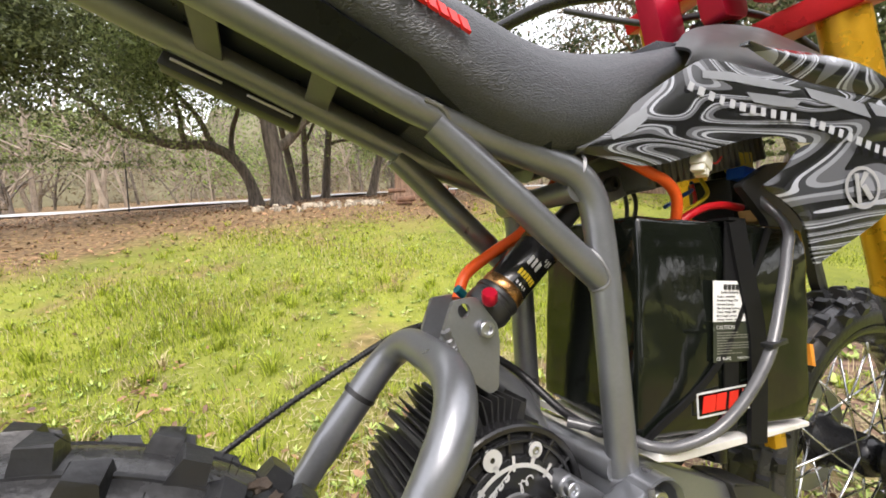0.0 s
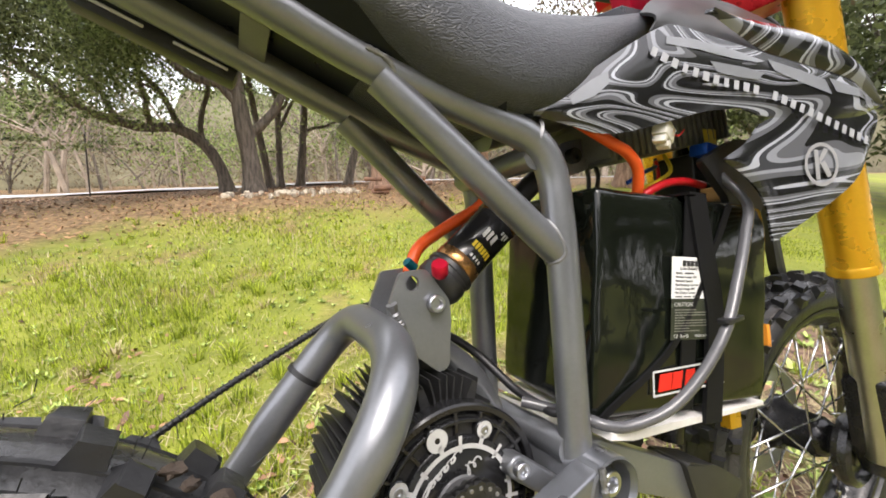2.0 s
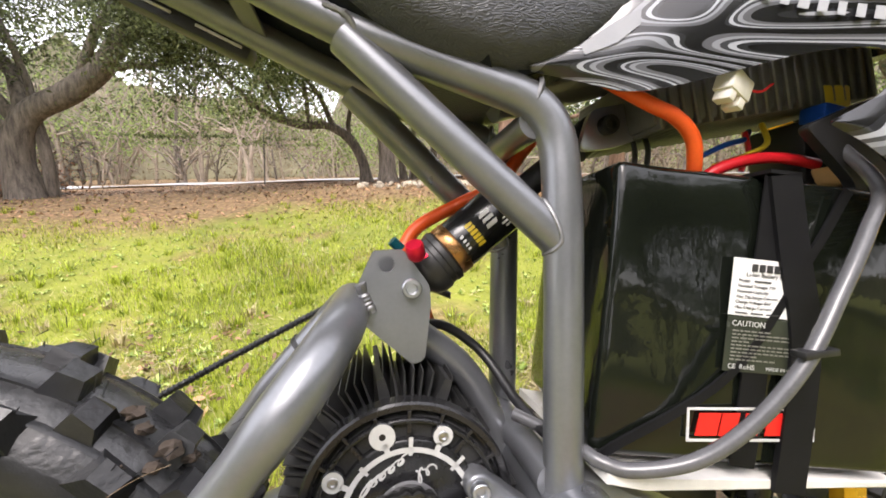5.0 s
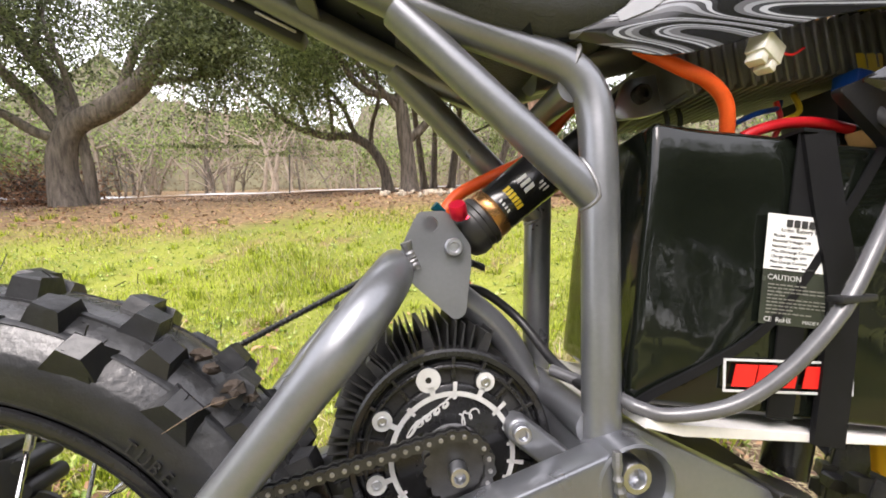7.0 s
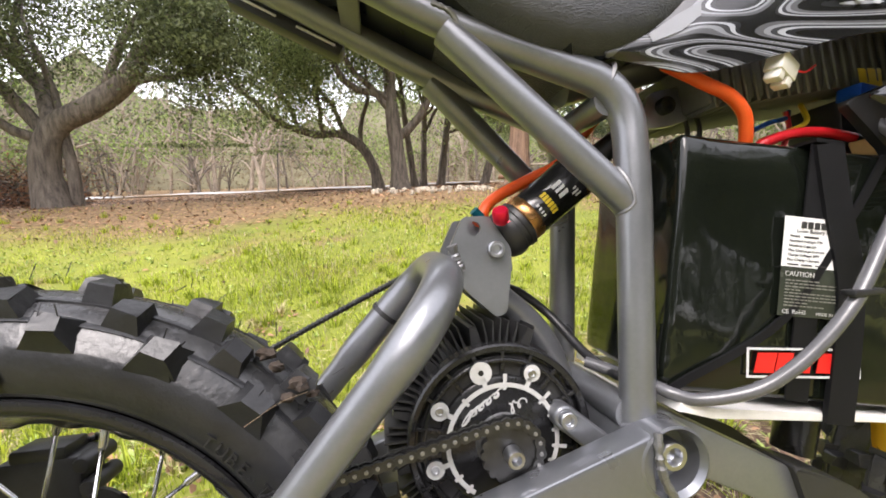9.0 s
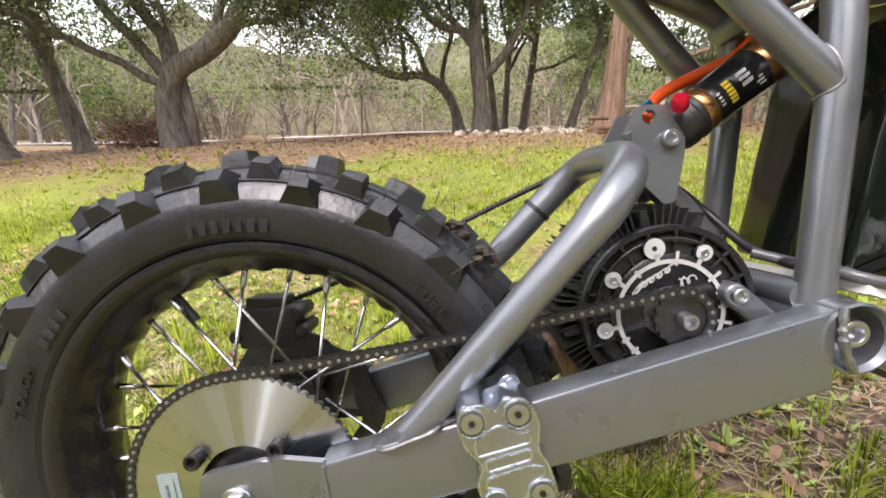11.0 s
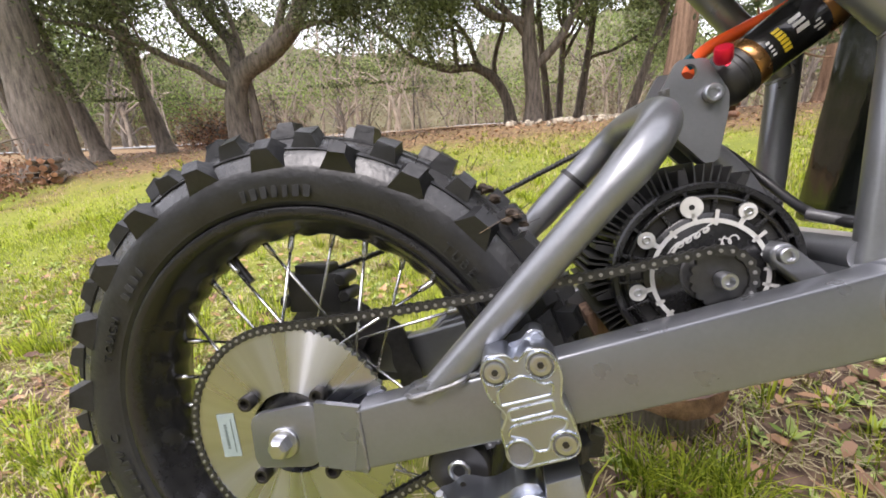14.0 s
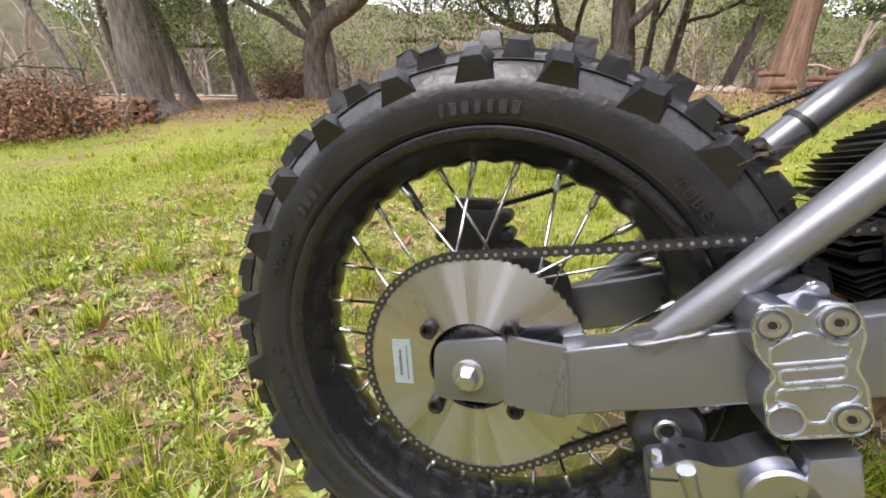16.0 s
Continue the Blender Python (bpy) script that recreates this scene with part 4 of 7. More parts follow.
for t in np.linspace(0, 1, 150):
    loops = t * 5.2 * 2 * math.pi
    tall = 0.0062 if t > 0.18 else 0.0115
    flow.append(V(-0.0295 + 0.0310 * t + 0.0022 * math.sin(loops) + 0.35 * tall * math.cos(loops), 0, 0.0185 + 0.0200 * t + 0.45 * tall * math.cos(loops)))
sweep(mark, flow, lambda t: 0.00082 + 0.00034 * math.sin(t * 40), 5)
flow = [V(0.0060 + 0.0125 * t + 0.0020 * math.sin(t * 15), 0, 0.0225 + 0.006 * t + (0.0050 if t < 0.4 else 0.0026) * math.cos(t * 15)) for t in np.linspace(0, 1, 60)]
sweep(mark, flow, 0.0006, 5)
flow = [V(-0.0070 + 0.0022 * math.sin(2 * t), 0, 0.0165 + 0.0028 * math.cos(t)) for t in np.linspace(0, 6, 30)]
sweep(mark, flow, 0.0005, 5)
bmesh.ops.transform(mark, matrix=PM @ Matrix.Translation((0, 0.0006, 0)) @ Matrix.Diagonal((1, 0.4, 1, 1)), verts=mark.verts)
part("printed_mark", mark, PRINT_GREY, motor, "pale grey flowing printed mark")
part("drive_sprocket", sprocket_mesh(0.0215, 17, 0.004, CY - 0.002, CY + 0.002), DARK_STEEL, motor).matrix_basis = Matrix.Translation(MC)
part("shaft_nut", socket_bolt(bmesh.new(), MC + V(0, -0.072, 0), (0, -1, 0), 0.0064, 0.011), STEEL, motor, "bright shaft nut")
part("shaft_boss", lathe(bmesh.new(), [(0.0, -0.066), (0.012, -0.066), (0.013, -0.0545), (0.0205, -0.0540), (0.0215, -0.052), (0, -0.05)], 40, Matrix.Translation(MC)), CASE_GREY, motor, "grey shaft ring")
ends = [((0.398, 0.426), math.atan2(-0.027, 0.031) + math.pi), ((0.430, 0.398), math.atan2(-0.027, 0.031))]
capsule = [(c[0] + 0.0092 * math.cos(a + w), c[1] + 0.0092 * math.sin(a + w)) for c, a in ends for w in np.linspace(-math.pi / 2, math.pi / 2, 9)]
link_plate = prism(bmesh.new(), capsule, -0.064, -0.046, 0.003, segments=3)
mount = part("motor_mount", link_plate, SILVER, bike, "silver motor mount link")
part("mount_bolt", socket_bolt(bmesh.new(), (0.398, -0.064, 0.426), (0, -1, 0), 0.0062, 0.006), STEEL, mount)

# peg clamp on the swingarm
clamp_shape = rounded([(0.170, 0.357), (0.174, 0.370), (0.188, 0.372), (0.196, 0.366), (0.203, 0.376), (0.216, 0.376), (0.223, 0.369), (0.227, 0.357), (0.226, 0.338), (0.233, 0.328), (0.239, 0.308), (0.235, 0.297), (0.199, 0.286), (0.190, 0.289), (0.183, 0.313), (0.188, 0.326), (0.175, 0.340)], 0.0035)
clamp = part("peg_clamp", prism(bmesh.new(), clamp_shape, -0.126, -0.098, 0.0022, segments=3), BILLET, bike, "machined aluminium clamp with recessed bolts")
for shape in (rounded([(0.182, 0.343), (0.190, 0.351), (0.199, 0.356), (0.206, 0.354), (0.213, 0.350), (0.220, 0.352), (0.220, 0.343), (0.184, 0.333)], 0.003), rounded([(0.189, 0.330), (0.220, 0.339), (0.221, 0.331), (0.191, 0.322)], 0.003), rounded([(0.191, 0.318), (0.221, 0.327), (0.230, 0.325), (0.228, 0.318), (0.219, 0.312), (0.217, 0.302), (0.208, 0.300), (0.202, 0.309), (0.189, 0.311)], 0.003)):
    part("raised_edge", tube([(x, -0.1262, z) for x, z in shape + shape[:1]], 0.0010, 8), EDGE_BRIGHT, clamp)
# a bright tube round the outline draws the highlight on the edge
part("edge_glint", tube([(0.204 + (x - 0.204) * 0.955, -0.1255, 0.331 + (z - 0.331) * 0.965) for x, z in clamp_shape + clamp_shape[:1]], 0.0009, 8), EDGE_BRIGHT, clamp, "bright tube drawn as the edge's highlight")
for k, (x, z) in enumerate(((0.181, 0.358), (0.212, 0.364), (0.228, 0.307), (0.197, 0.299))):
    part("bolt_rim", lathe(bmesh.new(), [(0.0088, 0.0004), (0.0092, 0.0016), (0.0100, 0.0018), (0.0106, 0.0)], 28, along((x, -0.126, z), (0, -1, 0))), EDGE_BRIGHT, clamp)
    # a flat grey disc stands in for the shade inside the counterbore
    part("counterbore", lathe(bmesh.new(), [(0.0, 0.0002), (0.0089, 0.0002), (0.0089, 0.0006)], 28, along((x, -0.126, z), (0, -1, 0))), CASE_GREY, clamp, "grey disc in the tone of the counterbore's shade")
    if k < 3:
        part("clamp_bolt", socket_bolt(bmesh.new(), (x, -0.1263, z), (0, -1, 0), 0.0072, 0.0018), STEEL, clamp)
        # a dark hexagonal cap stands in for the shaded socket
        part("bolt_socket", lathe(bmesh.new(), [(0.0, 0.0019), (0.0024, 0.0019), (0.0026, 0.0004)], 6, along((x, -0.1263, z), (0, -1, 0))), BOLT_BLACK, clamp, "dark hexagon drawn for the socket's shade")
part("clamp_lug", prism(bmesh.new(), rounded([(0.184, 0.360), (0.191, 0.371), (0.200, 0.374), (0.206, 0.382), (0.216, 0.381), (0.220, 0.362)], 0.003), -0.104, -0.086, 0.002), BILLET, clamp)
part("lug_pin", tube([(0.211, -0.108, 0.3755), (0.211, -0.080, 0.3755)], 0.0042, 18), BILLET, clamp)
part("drop_block", prism(bmesh.new(), [(0.214, 0.2755), (0.2385, 0.2845), (0.2445, 0.256), (0.250, 0.200), (0.216, 0.200)], -0.126, -0.103, 0.0015), BILLET, clamp, "machined aluminium drop block")
low = rounded([(0.131, 0.243), (0.142, 0.247), (0.146, 0.252), (0.152, 0.2555), (0.160, 0.2555), (0.169, 0.254), (0.178, 0.256), (0.185, 0.260), (0.193, 0.2665), (0.200, 0.270), (0.209, 0.270), (0.214, 0.262), (0.218, 0.205), (0.138, 0.205), (0.133, 0.227)], 0.002)
lower = part("lower_clamp", prism(bmesh.new(), low, -0.118, -0.092, 0.0016, segments=3), BILLET, clamp)
part("clamp_boss", lathe(bmesh.new(), [(0.0, 0.004), (0.0085, 0.004), (0.0085, 0.008), (0.0105, 0.009), (0.0195, 0.009), (0.0215, 0.007), (0.0215, 0.0)], 40, along((0.206, -0.117, 0.2435), (0, -1, 0))), BILLET, clamp, "round machined boss")
# a dark strip drawn for the shade in the clamp's slot
part("clamp_slot", prism(bmesh.new(), [(0.131, 0.2365), (0.149, 0.2395), (0.149, 0.2375), (0.131, 0.2345)], -0.1186, -0.116), BLACK_PLASTIC, clamp)
part("clamp_screw", tube([(0.1525, -0.1185, 0.2475), (0.1550, -0.1185, 0.2405), (0.1552, -0.1185, 0.2400), (0.1610, -0.1185, 0.2250)], lambda t: 0.0058 if t < 0.5 else 0.0050, 18), BILLET, clamp)
part("hex_nut", lathe(bmesh.new(), [(0.0, 0.004), (0.0034, 0.004), (0.0038, 0.003), (0.0038, -0.004), (0, -0.004)], 6, along((0.1355, -0.111, 0.2490), (-0.2, -0.3, 1))), STEEL, clamp)
# a dark disc laid on the metal for the shade in a drilled hole
part("oil_hole", lathe(bmesh.new(), [(0.0, 0.0004), (0.0022, 0.0004), (0.0024, 0.0)], 16, along((0.1525, -0.104, 0.2555), (0, -0.1, 1))), BOLT_BLACK, clamp, "dark disc drawn for the drilled hole's shade")
clamp.matrix_basis = Matrix.Translation((0.0047, 0.0035, 0.0))
roller = part("chain_roller", lathe(bmesh.new(), [(0.0, -0.058), (0.024, -0.058), (0.027, -0.062), (0.027, -0.078), (0.024, -0.082), (0.010, -0.082), (0, -0.080)], 40, Matrix.Translation((0.152, 0, 0.254))), BLACK_PLASTIC, bike, "black chain tension roller")
part("bearing", lathe(bmesh.new(), [(0.005, -0.083), (0.008, -0.0845), (0.0095, -0.083), (0.0095, -0.08)], 28, Matrix.Translation((0.152, 0, 0.254))), STEEL, roller)

# frame
def saddle_weld(a, b, r, post, R, bead=0.0017):
    """The bead where a slanting tube runs into an upright one."""
    a, d = V(*a), (V(*b) - V(*a)).normalized()
    n1 = d.cross(V(0, 1, 0)).normalized()
    n2 = d.cross(n1)
    pts = []
    for k in range(33):
        o = a + (n1 * math.cos(k * math.pi / 16) + n2 * math.sin(k * math.pi / 16)) * r
        ex, ey = o.x - post[0], o.y - post[1]
        qa, qb, qc = d.x * d.x + d.y * d.y, 2 * (ex * d.x + ey * d.y), ex * ex + ey * ey - R * R
        root = max(qb * qb - 4 * qa * qc, 0.0)
        pts.append(o + d * ((-qb - math.sqrt(root)) / (2 * qa)))
    g = random.Random(7)
    return tube(pts, lambda t: bead * g.uniform(0.75, 1.2), 8)


frame_ob = None
for s in (-1, 1):
    main = fillet([(0.453, s * 0.066, 0.395), (0.467, s * 0.062, 0.600), (0.468, s * 0.058, 0.672), (0.325, s * 0.045, 0.731), (0.120, s * 0.043, 0.842), (-0.03, s * 0.040, 0.925)], 0.034, 8)
    bm = tube(main, 0.0132, 22)
    if frame_ob is None:
        frame_ob = part("frame", bm, SILVER, bike, "welded silver tube frame")
    else:
        part("left_rail", bm, SILVER, frame_ob)
    part("diagonal_tube", tube([(0.330, s * 0.047, 0.722), (0.4635, s * 0.0610, 0.5820)], 0.0126, 20), SILVER, frame_ob)
    part("weld", bead_line([(0.319, s * 0.058, 0.737), (0.333, s * 0.0595, 0.729), (0.340, s * 0.055, 0.716)], 0.0022, 8), WELD, frame_ob)
    part("weld", saddle_weld((0.330, s * 0.047, 0.722), (0.4600, s * 0.0610, 0.5855), 0.0126, (0.4660, s * 0.0622), 0.0132), WELD, frame_ob)
    part("weld", lathe(bmesh.new(), [(0.0128, -0.002), (0.0148, 0), (0.0128, 0.002)], 20, along((0.452, s * 0.0565, 0.680), (0.92, 0, -0.39))), WELD, frame_ob)
    part("lower_rail", prism(bmesh.new(), [(0.455, 0.428), (0.478, 0.424), (0.605, 0.352), (0.592, 0.322), (0.450, 0.398)], s * 0.042, s * 0.072, 0.003), SILVER, frame_ob, "silver box-section lower frame rail")
    part("rail_end_cap", prism(bmesh.new(), rounded([(0.575, 0.372), (0.625, 0.350), (0.668, 0.318), (0.640, 0.300), (0.590, 0.322)], 0.006), s * 0.036, s * 0.078, 0.003), BLACK_PLASTIC, frame_ob, "black plastic end cap")
part("cross_tube", tube([(0.449, -0.066, 0.424), (0.449, 0.066, 0.424)], 0.0125, 20), SILVER, frame_ob)
part("front_cross_plate", prism(bmesh.new(), [(0.455, 0.434), (0.500, 0.412), (0.498, 0.406), (0.452, 0.428)], -0.040, 0.070, 0.001), CREAM_BOARD, frame_ob)
part("upper_cross_tube", tube([(0.452, -0.058, 0.663), (0.452, 0.058, 0.663)], 0.011, 18), SILVER, frame_ob)
bracket = part("shock_bracket", prism(bmesh.new(), rounded([(0.500, 0.650), (0.512, 0.682), (0.560, 0.690), (0.562, 0.662), (0.530, 0.652)], 0.008), -0.026, -0.020, 0.001), STEEL, bike, "bright steel upper shock bracket")
part("bracket_bolt", socket_bolt(bmesh.new(), (0.524, -0.026, 0.669), (0, -1, 0), 0.0075, 0.008), DARK_STEEL, bracket)
part("spine_tube", tube([(0.44, 0, 0.700), (0.60, 0, 0.735), (0.78, 0, 0.80)], 0.020, 20), SILVER, frame_ob)
part("down_tube", tube([(0.78, 0, 0.790), (0.742, 0, 0.60), (0.660, 0, 0.335)], 0.018, 20), BLACK_PAINT, frame_ob)
part("head_tube", tube([(0.800, 0, 0.730), (0.775, 0, 0.880)], 0.027, 24), BLACK_PAINT, frame_ob)

# shock absorber
S0, S1 = V(0.366, 0.0055, 0.554), V(0.524, 0.0, 0.669)
SD = (S1 - S0).normalized()
SL = (S1 - S0).length
SM = along(S0, SD)
shock = part("shock_absorber", lathe(bmesh.new(), [(0, 0.048), (0.0205, 0.048), (0.0210, 0.052), (0.0210, 0.100), (0.0195, 0.103), (0, 0.103)], 40, SM), mat("gloss_black_shock", (0.012, 0.012, 0.013), 0.2, 0.0, 0.2, 60, coat=0.4), bike, "black and bronze air shock absorber")
part("reservoir_cap", lathe(bmesh.new(), [(0, 0.010), (0.014, 0.010), (0.020, 0.014), (0.0228, 0.020), (0.0228, 0.028), (0.0218, 0.029), (0.0218, 0.033), (0.0228, 0.034), (0.0228, 0.038), (0.0205, 0.040), (0, 0.040)], 40, SM), BLACK_PLASTIC, shock)
part("eyelet", box(bmesh.new(), (0.018, 0.030, 0.020), SM @ Matrix.Translation((0, 0.002, 0)), 0.004), BLACK_PLASTIC, shock)
for a, b in ((0.040, 0.0500), (0.100, 0.116)):
    part("bronze_ring", lathe(bmesh.new(), [(0, a), (0.0210, a), (0.0215, a + 0.001), (0.0215, b - 0.001), (0.0210, b), (0, b)], 40, SM), BRASS, shock, "bronze anodised ring")
part("shock_shaft", lathe(bmesh.new(), [(0.016, 0.114), (0.016, 0.122), (0.011, 0.124), (0.010, SL - 0.02), (0.014, SL - 0.018), (0.014, SL + 0.006), (0, SL + 0.006)], 30, SM), BLACK_PLASTIC, shock)
part("adjuster_knob", lathe(bmesh.new(), [(0, 0.013), (0.006, 0.013), (0.0068, 0.0115), (0.0068, 0.003), (0.005, 0.0), (0, 0)], 24, along((0.3715, -0.0225, 0.576), (-0.22, -0.55, 0.8))), PINK_RED, shock, "pink-red adjuster knob")
part("air_valve", tube([(0.362, 0.006, 0.583), (0.355, 0.004, 0.590)], 0.0042, 12), TEAL, shock, "teal air valve")
part("shock_bolt", socket_bolt(bmesh.new(), (0.366, -0.018, 0.554), (0, -1, 0), 0.0072, 0.006), STEEL, shock)
g = random.Random(3)
for t, a, high, long in ((0.0790, -0.10, 0.0100, 0.20), (0.0790, 0.14, 0.0100, 0.16), (0.0790, 0.36, 0.0100, 0.18), (0.0905, -0.55, 0.006, 0.10), (0.0890, -0.38, 0.007, 0.10), (0.0900, -0.22, 0.004, 0.08), (0.0540, -0.30, 0.003, 0.10), (0.0540, -0.14, 0.003, 0.08), (0.0540, 0.02, 0.003, 0.10), (0.0540, 0.20, 0.003, 0.12)):
    mark = bmesh.new()
    rows = [[mark.verts.new(SM @ V(0.02125 * math.cos(w), t + h + 0.006 * (w - a), 0.02125 * math.sin(w))) for h in (-high / 2, high / 2)] for w in np.linspace(a - long * 0.42, a + long * 0.42, 4)]
    for p, q in zip(rows, rows[1:]):
        mark.faces.new((p[0], p[1], q[1], q[0]))
    part("printed_mark", mark, PRINT_WHITE, shock, "white printed mark")
for k in range(6):
    a = -0.45 + 0.17 * k
    mark = bmesh.new()
    rows = [[mark.verts.new(SM @ V(0.02125 * math.cos(w), 0.0640 + h, 0.02125 * math.sin(w))) for h in (-0.0032, 0.0032)] for w in np.linspace(a - 0.065, a + 0.065, 4)]
    for p, q in zip(rows, rows[1:]):
        mark.faces.new((p[0], p[1], q[1], q[0]))
    part("printed_word", mark, YELLOW_PRINT, shock, "yellow printed mark")
for k in range(2):
    part("cap_mark", box(bmesh.new(), (0.0006, 0.004, 0.003), SM @ Matrix.Rotation(-0.5 - 0.2 * k, 4, "Y") @ Matrix.Translation((0.0230, 0.024, 0))), PINK_RED, shock, "small pink print")

# battery, tilted forwards
BM = Matrix.Translation((0.6067, -0.001, 0.5196)) @ Matrix.Rotation(radians(-6.3), 4, "Z") @ Matrix.Rotation(radians(9.3), 4, "Y")
BW, BH, BF, BB = 0.222, 0.198, -0.083, 0.066
bm = box(bmesh.new(), (BW, BB - BF, BH), BM @ Matrix.Translation((0, (BB + BF) / 2, 0)), 0.006, 4)
bmesh.ops.subdivide_edges(bm, edges=[e for e in bm.edges if e.calc_length() > 0.05], cuts=10, use_grid_fill=True)
for v in bm.verts:
    q = BM.inverted() @ v.co
    q.y += 0.0016 * math.sin(31 * q.x + 3) * math.sin(27 * q.z) + 0.0008 * math.sin(90 * q.z + 40 * q.x)
    if q.y < 0:
        q.y += max(0.0, q.z - 0.066) * 0.16 * (1 + 0.3 * math.sin(60 * q.x))
    v.co = BM @ q
battery = part("battery_pack", bm, WRAP, bike, "black shrink-wrapped battery pack tied down with straps", flat_angle=50)
FACE = BM @ Matrix.Translation((0, BF - 0.0022, 0))


def face_plate(x0, z0, x1, z1, material, name, label="", lift=0.0, parent=battery):
    return part(name, prism(bmesh.new(), [(x0, z0), (x1, z0), (x1, z1), (x0, z1)], -0.0003 - lift, 0.0002 - lift, m=FACE), material, parent, label)


BARE, FACE = FACE, FACE @ Matrix.Translation((0, -0.0017, 0))
LX, LZ = -0.0296, 0.0415
face_plate(LX, LZ - 0.038, LX + 0.054, LZ, WHITE_LABEL, "white_label", "white label with black print")
face_plate(LX, LZ - 0.0755, LX + 0.054, LZ - 0.0385, LABEL_GREY, "grey_label", "dark label with pale print")
bm = bmesh.new()
for k in range(6):
    box(bm, (0.0040, 0.0002, 0.0052), FACE @ Matrix.Translation((LX + 0.0150 + 0.0052 * k, -0.0006, LZ - 0.0058)), 0.0004, 1)
box(bm, (0.0115, 0.0002, 0.0013), FACE @ Matrix.Translation((LX + 0.0215, -0.0006, LZ - 0.0148)))
for k in range(3):
    box(bm, (0.0085, 0.0002, 0.0010), FACE @ Matrix.Translation((LX + 0.0085 + 0.011 * k, -0.0006, LZ - 0.0362)))
part("label_print", bm, PRINT_BLACK, battery)
up_text = pose(0, 0, 0, 90, 0, 0)
for words, size, x, z in (("Li-ion Battery Pack", 0.0040, 0.0095, 0.0118), ("Model:", 0.0030, 0.0045, 0.0156), ("Nominal Voltage: 72V", 0.0030, 0.0043, 0.0192), ("Nominal Capacity:", 0.0030, 0.0041, 0.0228), ("Max Discharge Current:", 0.0030, 0.0039, 0.0264), ("Charge Voltage: 84V", 0.0030, 0.0037, 0.0299), ("Max Charge Current:", 0.0030, 0.0035, 0.0335)):
    letters(words, size, FACE @ Matrix.Translation((LX + x, -0.0006, LZ - z)) @ up_text, PRINT_BLACK, battery, "label_line", 0.0001)
letters("CAUTION", 0.0052, FACE @ Matrix.Translation((LX + 0.003, -0.0006, LZ - 0.0450)) @ up_text, PRINT_GREY, battery, "label_line", 0.0001)
letters("CE  RoHS", 0.0046, FACE @ Matrix.Translation((LX + 0.003, -0.0006, LZ - 0.0735)) @ up_text, PRINT_GREY, battery, "label_line", 0.0001)
letters("MADE IN CHINA", 0.0034, FACE @ Matrix.Translation((LX + 0.0300, -0.0006, LZ - 0.0733)) @ up_text, PRINT_GREY, battery, "label_line", 0.0001)
bm = bmesh.new()
for k in range(9):
    x, end = 0.004, (0.030, 0.047, 0.046, 0.014, 0.045, 0.047, 0.044, 0.018, 0.036)[k]
    while x < end:
        w = rng.uniform(0.0020, 0.0048)
        box(bm, (w, 0.0002, 0.0010), FACE @ Matrix.Translation((LX + x + w / 2, -0.0006, LZ - 0.0482 - 0.0024 * k)))
        x += w + 0.0009
part("label_print", bm, mat("dim_print", (0.16, 0.16, 0.14), 0.5), battery)
VX, VZ = -0.0502, -0.0610
VM = FACE @ Matrix.Translation((VX, 0, VZ)) @ Matrix.Rotation(radians(-4.0), 4, "Y")
logo = bmesh.new()
for x0, z0, x1, z1 in ((0, -0.0008, 0.088, 0.0008), (0, -0.0218, 0.088, -0.0202), (-0.0008, -0.0218, 0.0008, 0.0008), (0.0872, -0.0218, 0.0888, 0.0008)):
    prism(logo, [(x0, z0), (x1, z0), (x1, z1), (x0, z1)], -0.0009, -0.0002, m=VM)
part("sticker_border", logo, PRINT_WHITE, battery, "white outlined sticker")
for k, w in enumerate((0.015, 0.012, 0.011, 0.014, 0.012)):
    x = 0.005 + 0.0162 * k
    part("sticker_block", prism(bmesh.new(), [(x, -0.0180), (x + w, -0.0180), (x + w + 0.003, -0.0030), (x + 0.003, -0.0030)], -0.0008, -0.0002, m=VM), RED_PRINT, battery, "red slanted block")
def webbing(bm, path, wide, lift):
    """A flat strap along points of the battery's face."""
    line = curve([V(x, 0, z) for x, z in path], 8)
    rows = []
    for k, p in enumerate(line):
        d = (line[min(k + 1, len(line) - 1)] - line[max(k - 1, 0)]).normalized()
        side = V(-d.z, 0, d.x) * wide / 2
        rows.append([bm.verts.new(FACE @ (p + side * e + V(0, -y, 0))) for e, y in ((-1, 0.0), (-1, lift), (1, lift), (1, 0.0))])
    for p, q in zip(rows, rows[1:]):
        for i in range(3):
            bm.faces.new((p[i], p[i + 1], q[i + 1], q[i]))
    return bm


FACE = BARE
straps = webbing(bmesh.new(), [(-0.0020, 0.0990), (0.0100, 0.050), (0.0240, -0.002), (0.0265, -0.050), (0.0250, -0.112)], 0.0215, 0.0045)
prism(straps, [(-0.0130, 0.0990), (0.0090, 0.0990), (0.0090, 0.1015), (-0.0130, 0.1015)], -0.0045, 0.150, m=FACE)
part("strap", straps, TAPE, battery, "black webbing strap")
part("strap", webbing(bmesh.new(), [(-0.004, 0.098), (-0.006, 0.02), (-0.006, -0.045), (-0.008, -0.098)], 0.018, 0.0014), TAPE, battery, "black inner strap")
part("tie_band", webbing(bmesh.new(), [(-0.106, -0.0975), (-0.098, -0.0905), (-0.024, -0.037), (0.024, 0.047), (0.046, 0.094)], 0.0060, 0.0022), TAPE, battery, "thin black tie band")
part("battery_tray", prism(bmesh.new(), [(0.476, 0.4360), (0.500, 0.4290), (0.702, 0.3955), (0.702, 0.3905), (0.500, 0.4215), (0.475, 0.4290)], -0.086, 0.072, 0.001), CREAM_BOARD, bike, "white board under the battery")


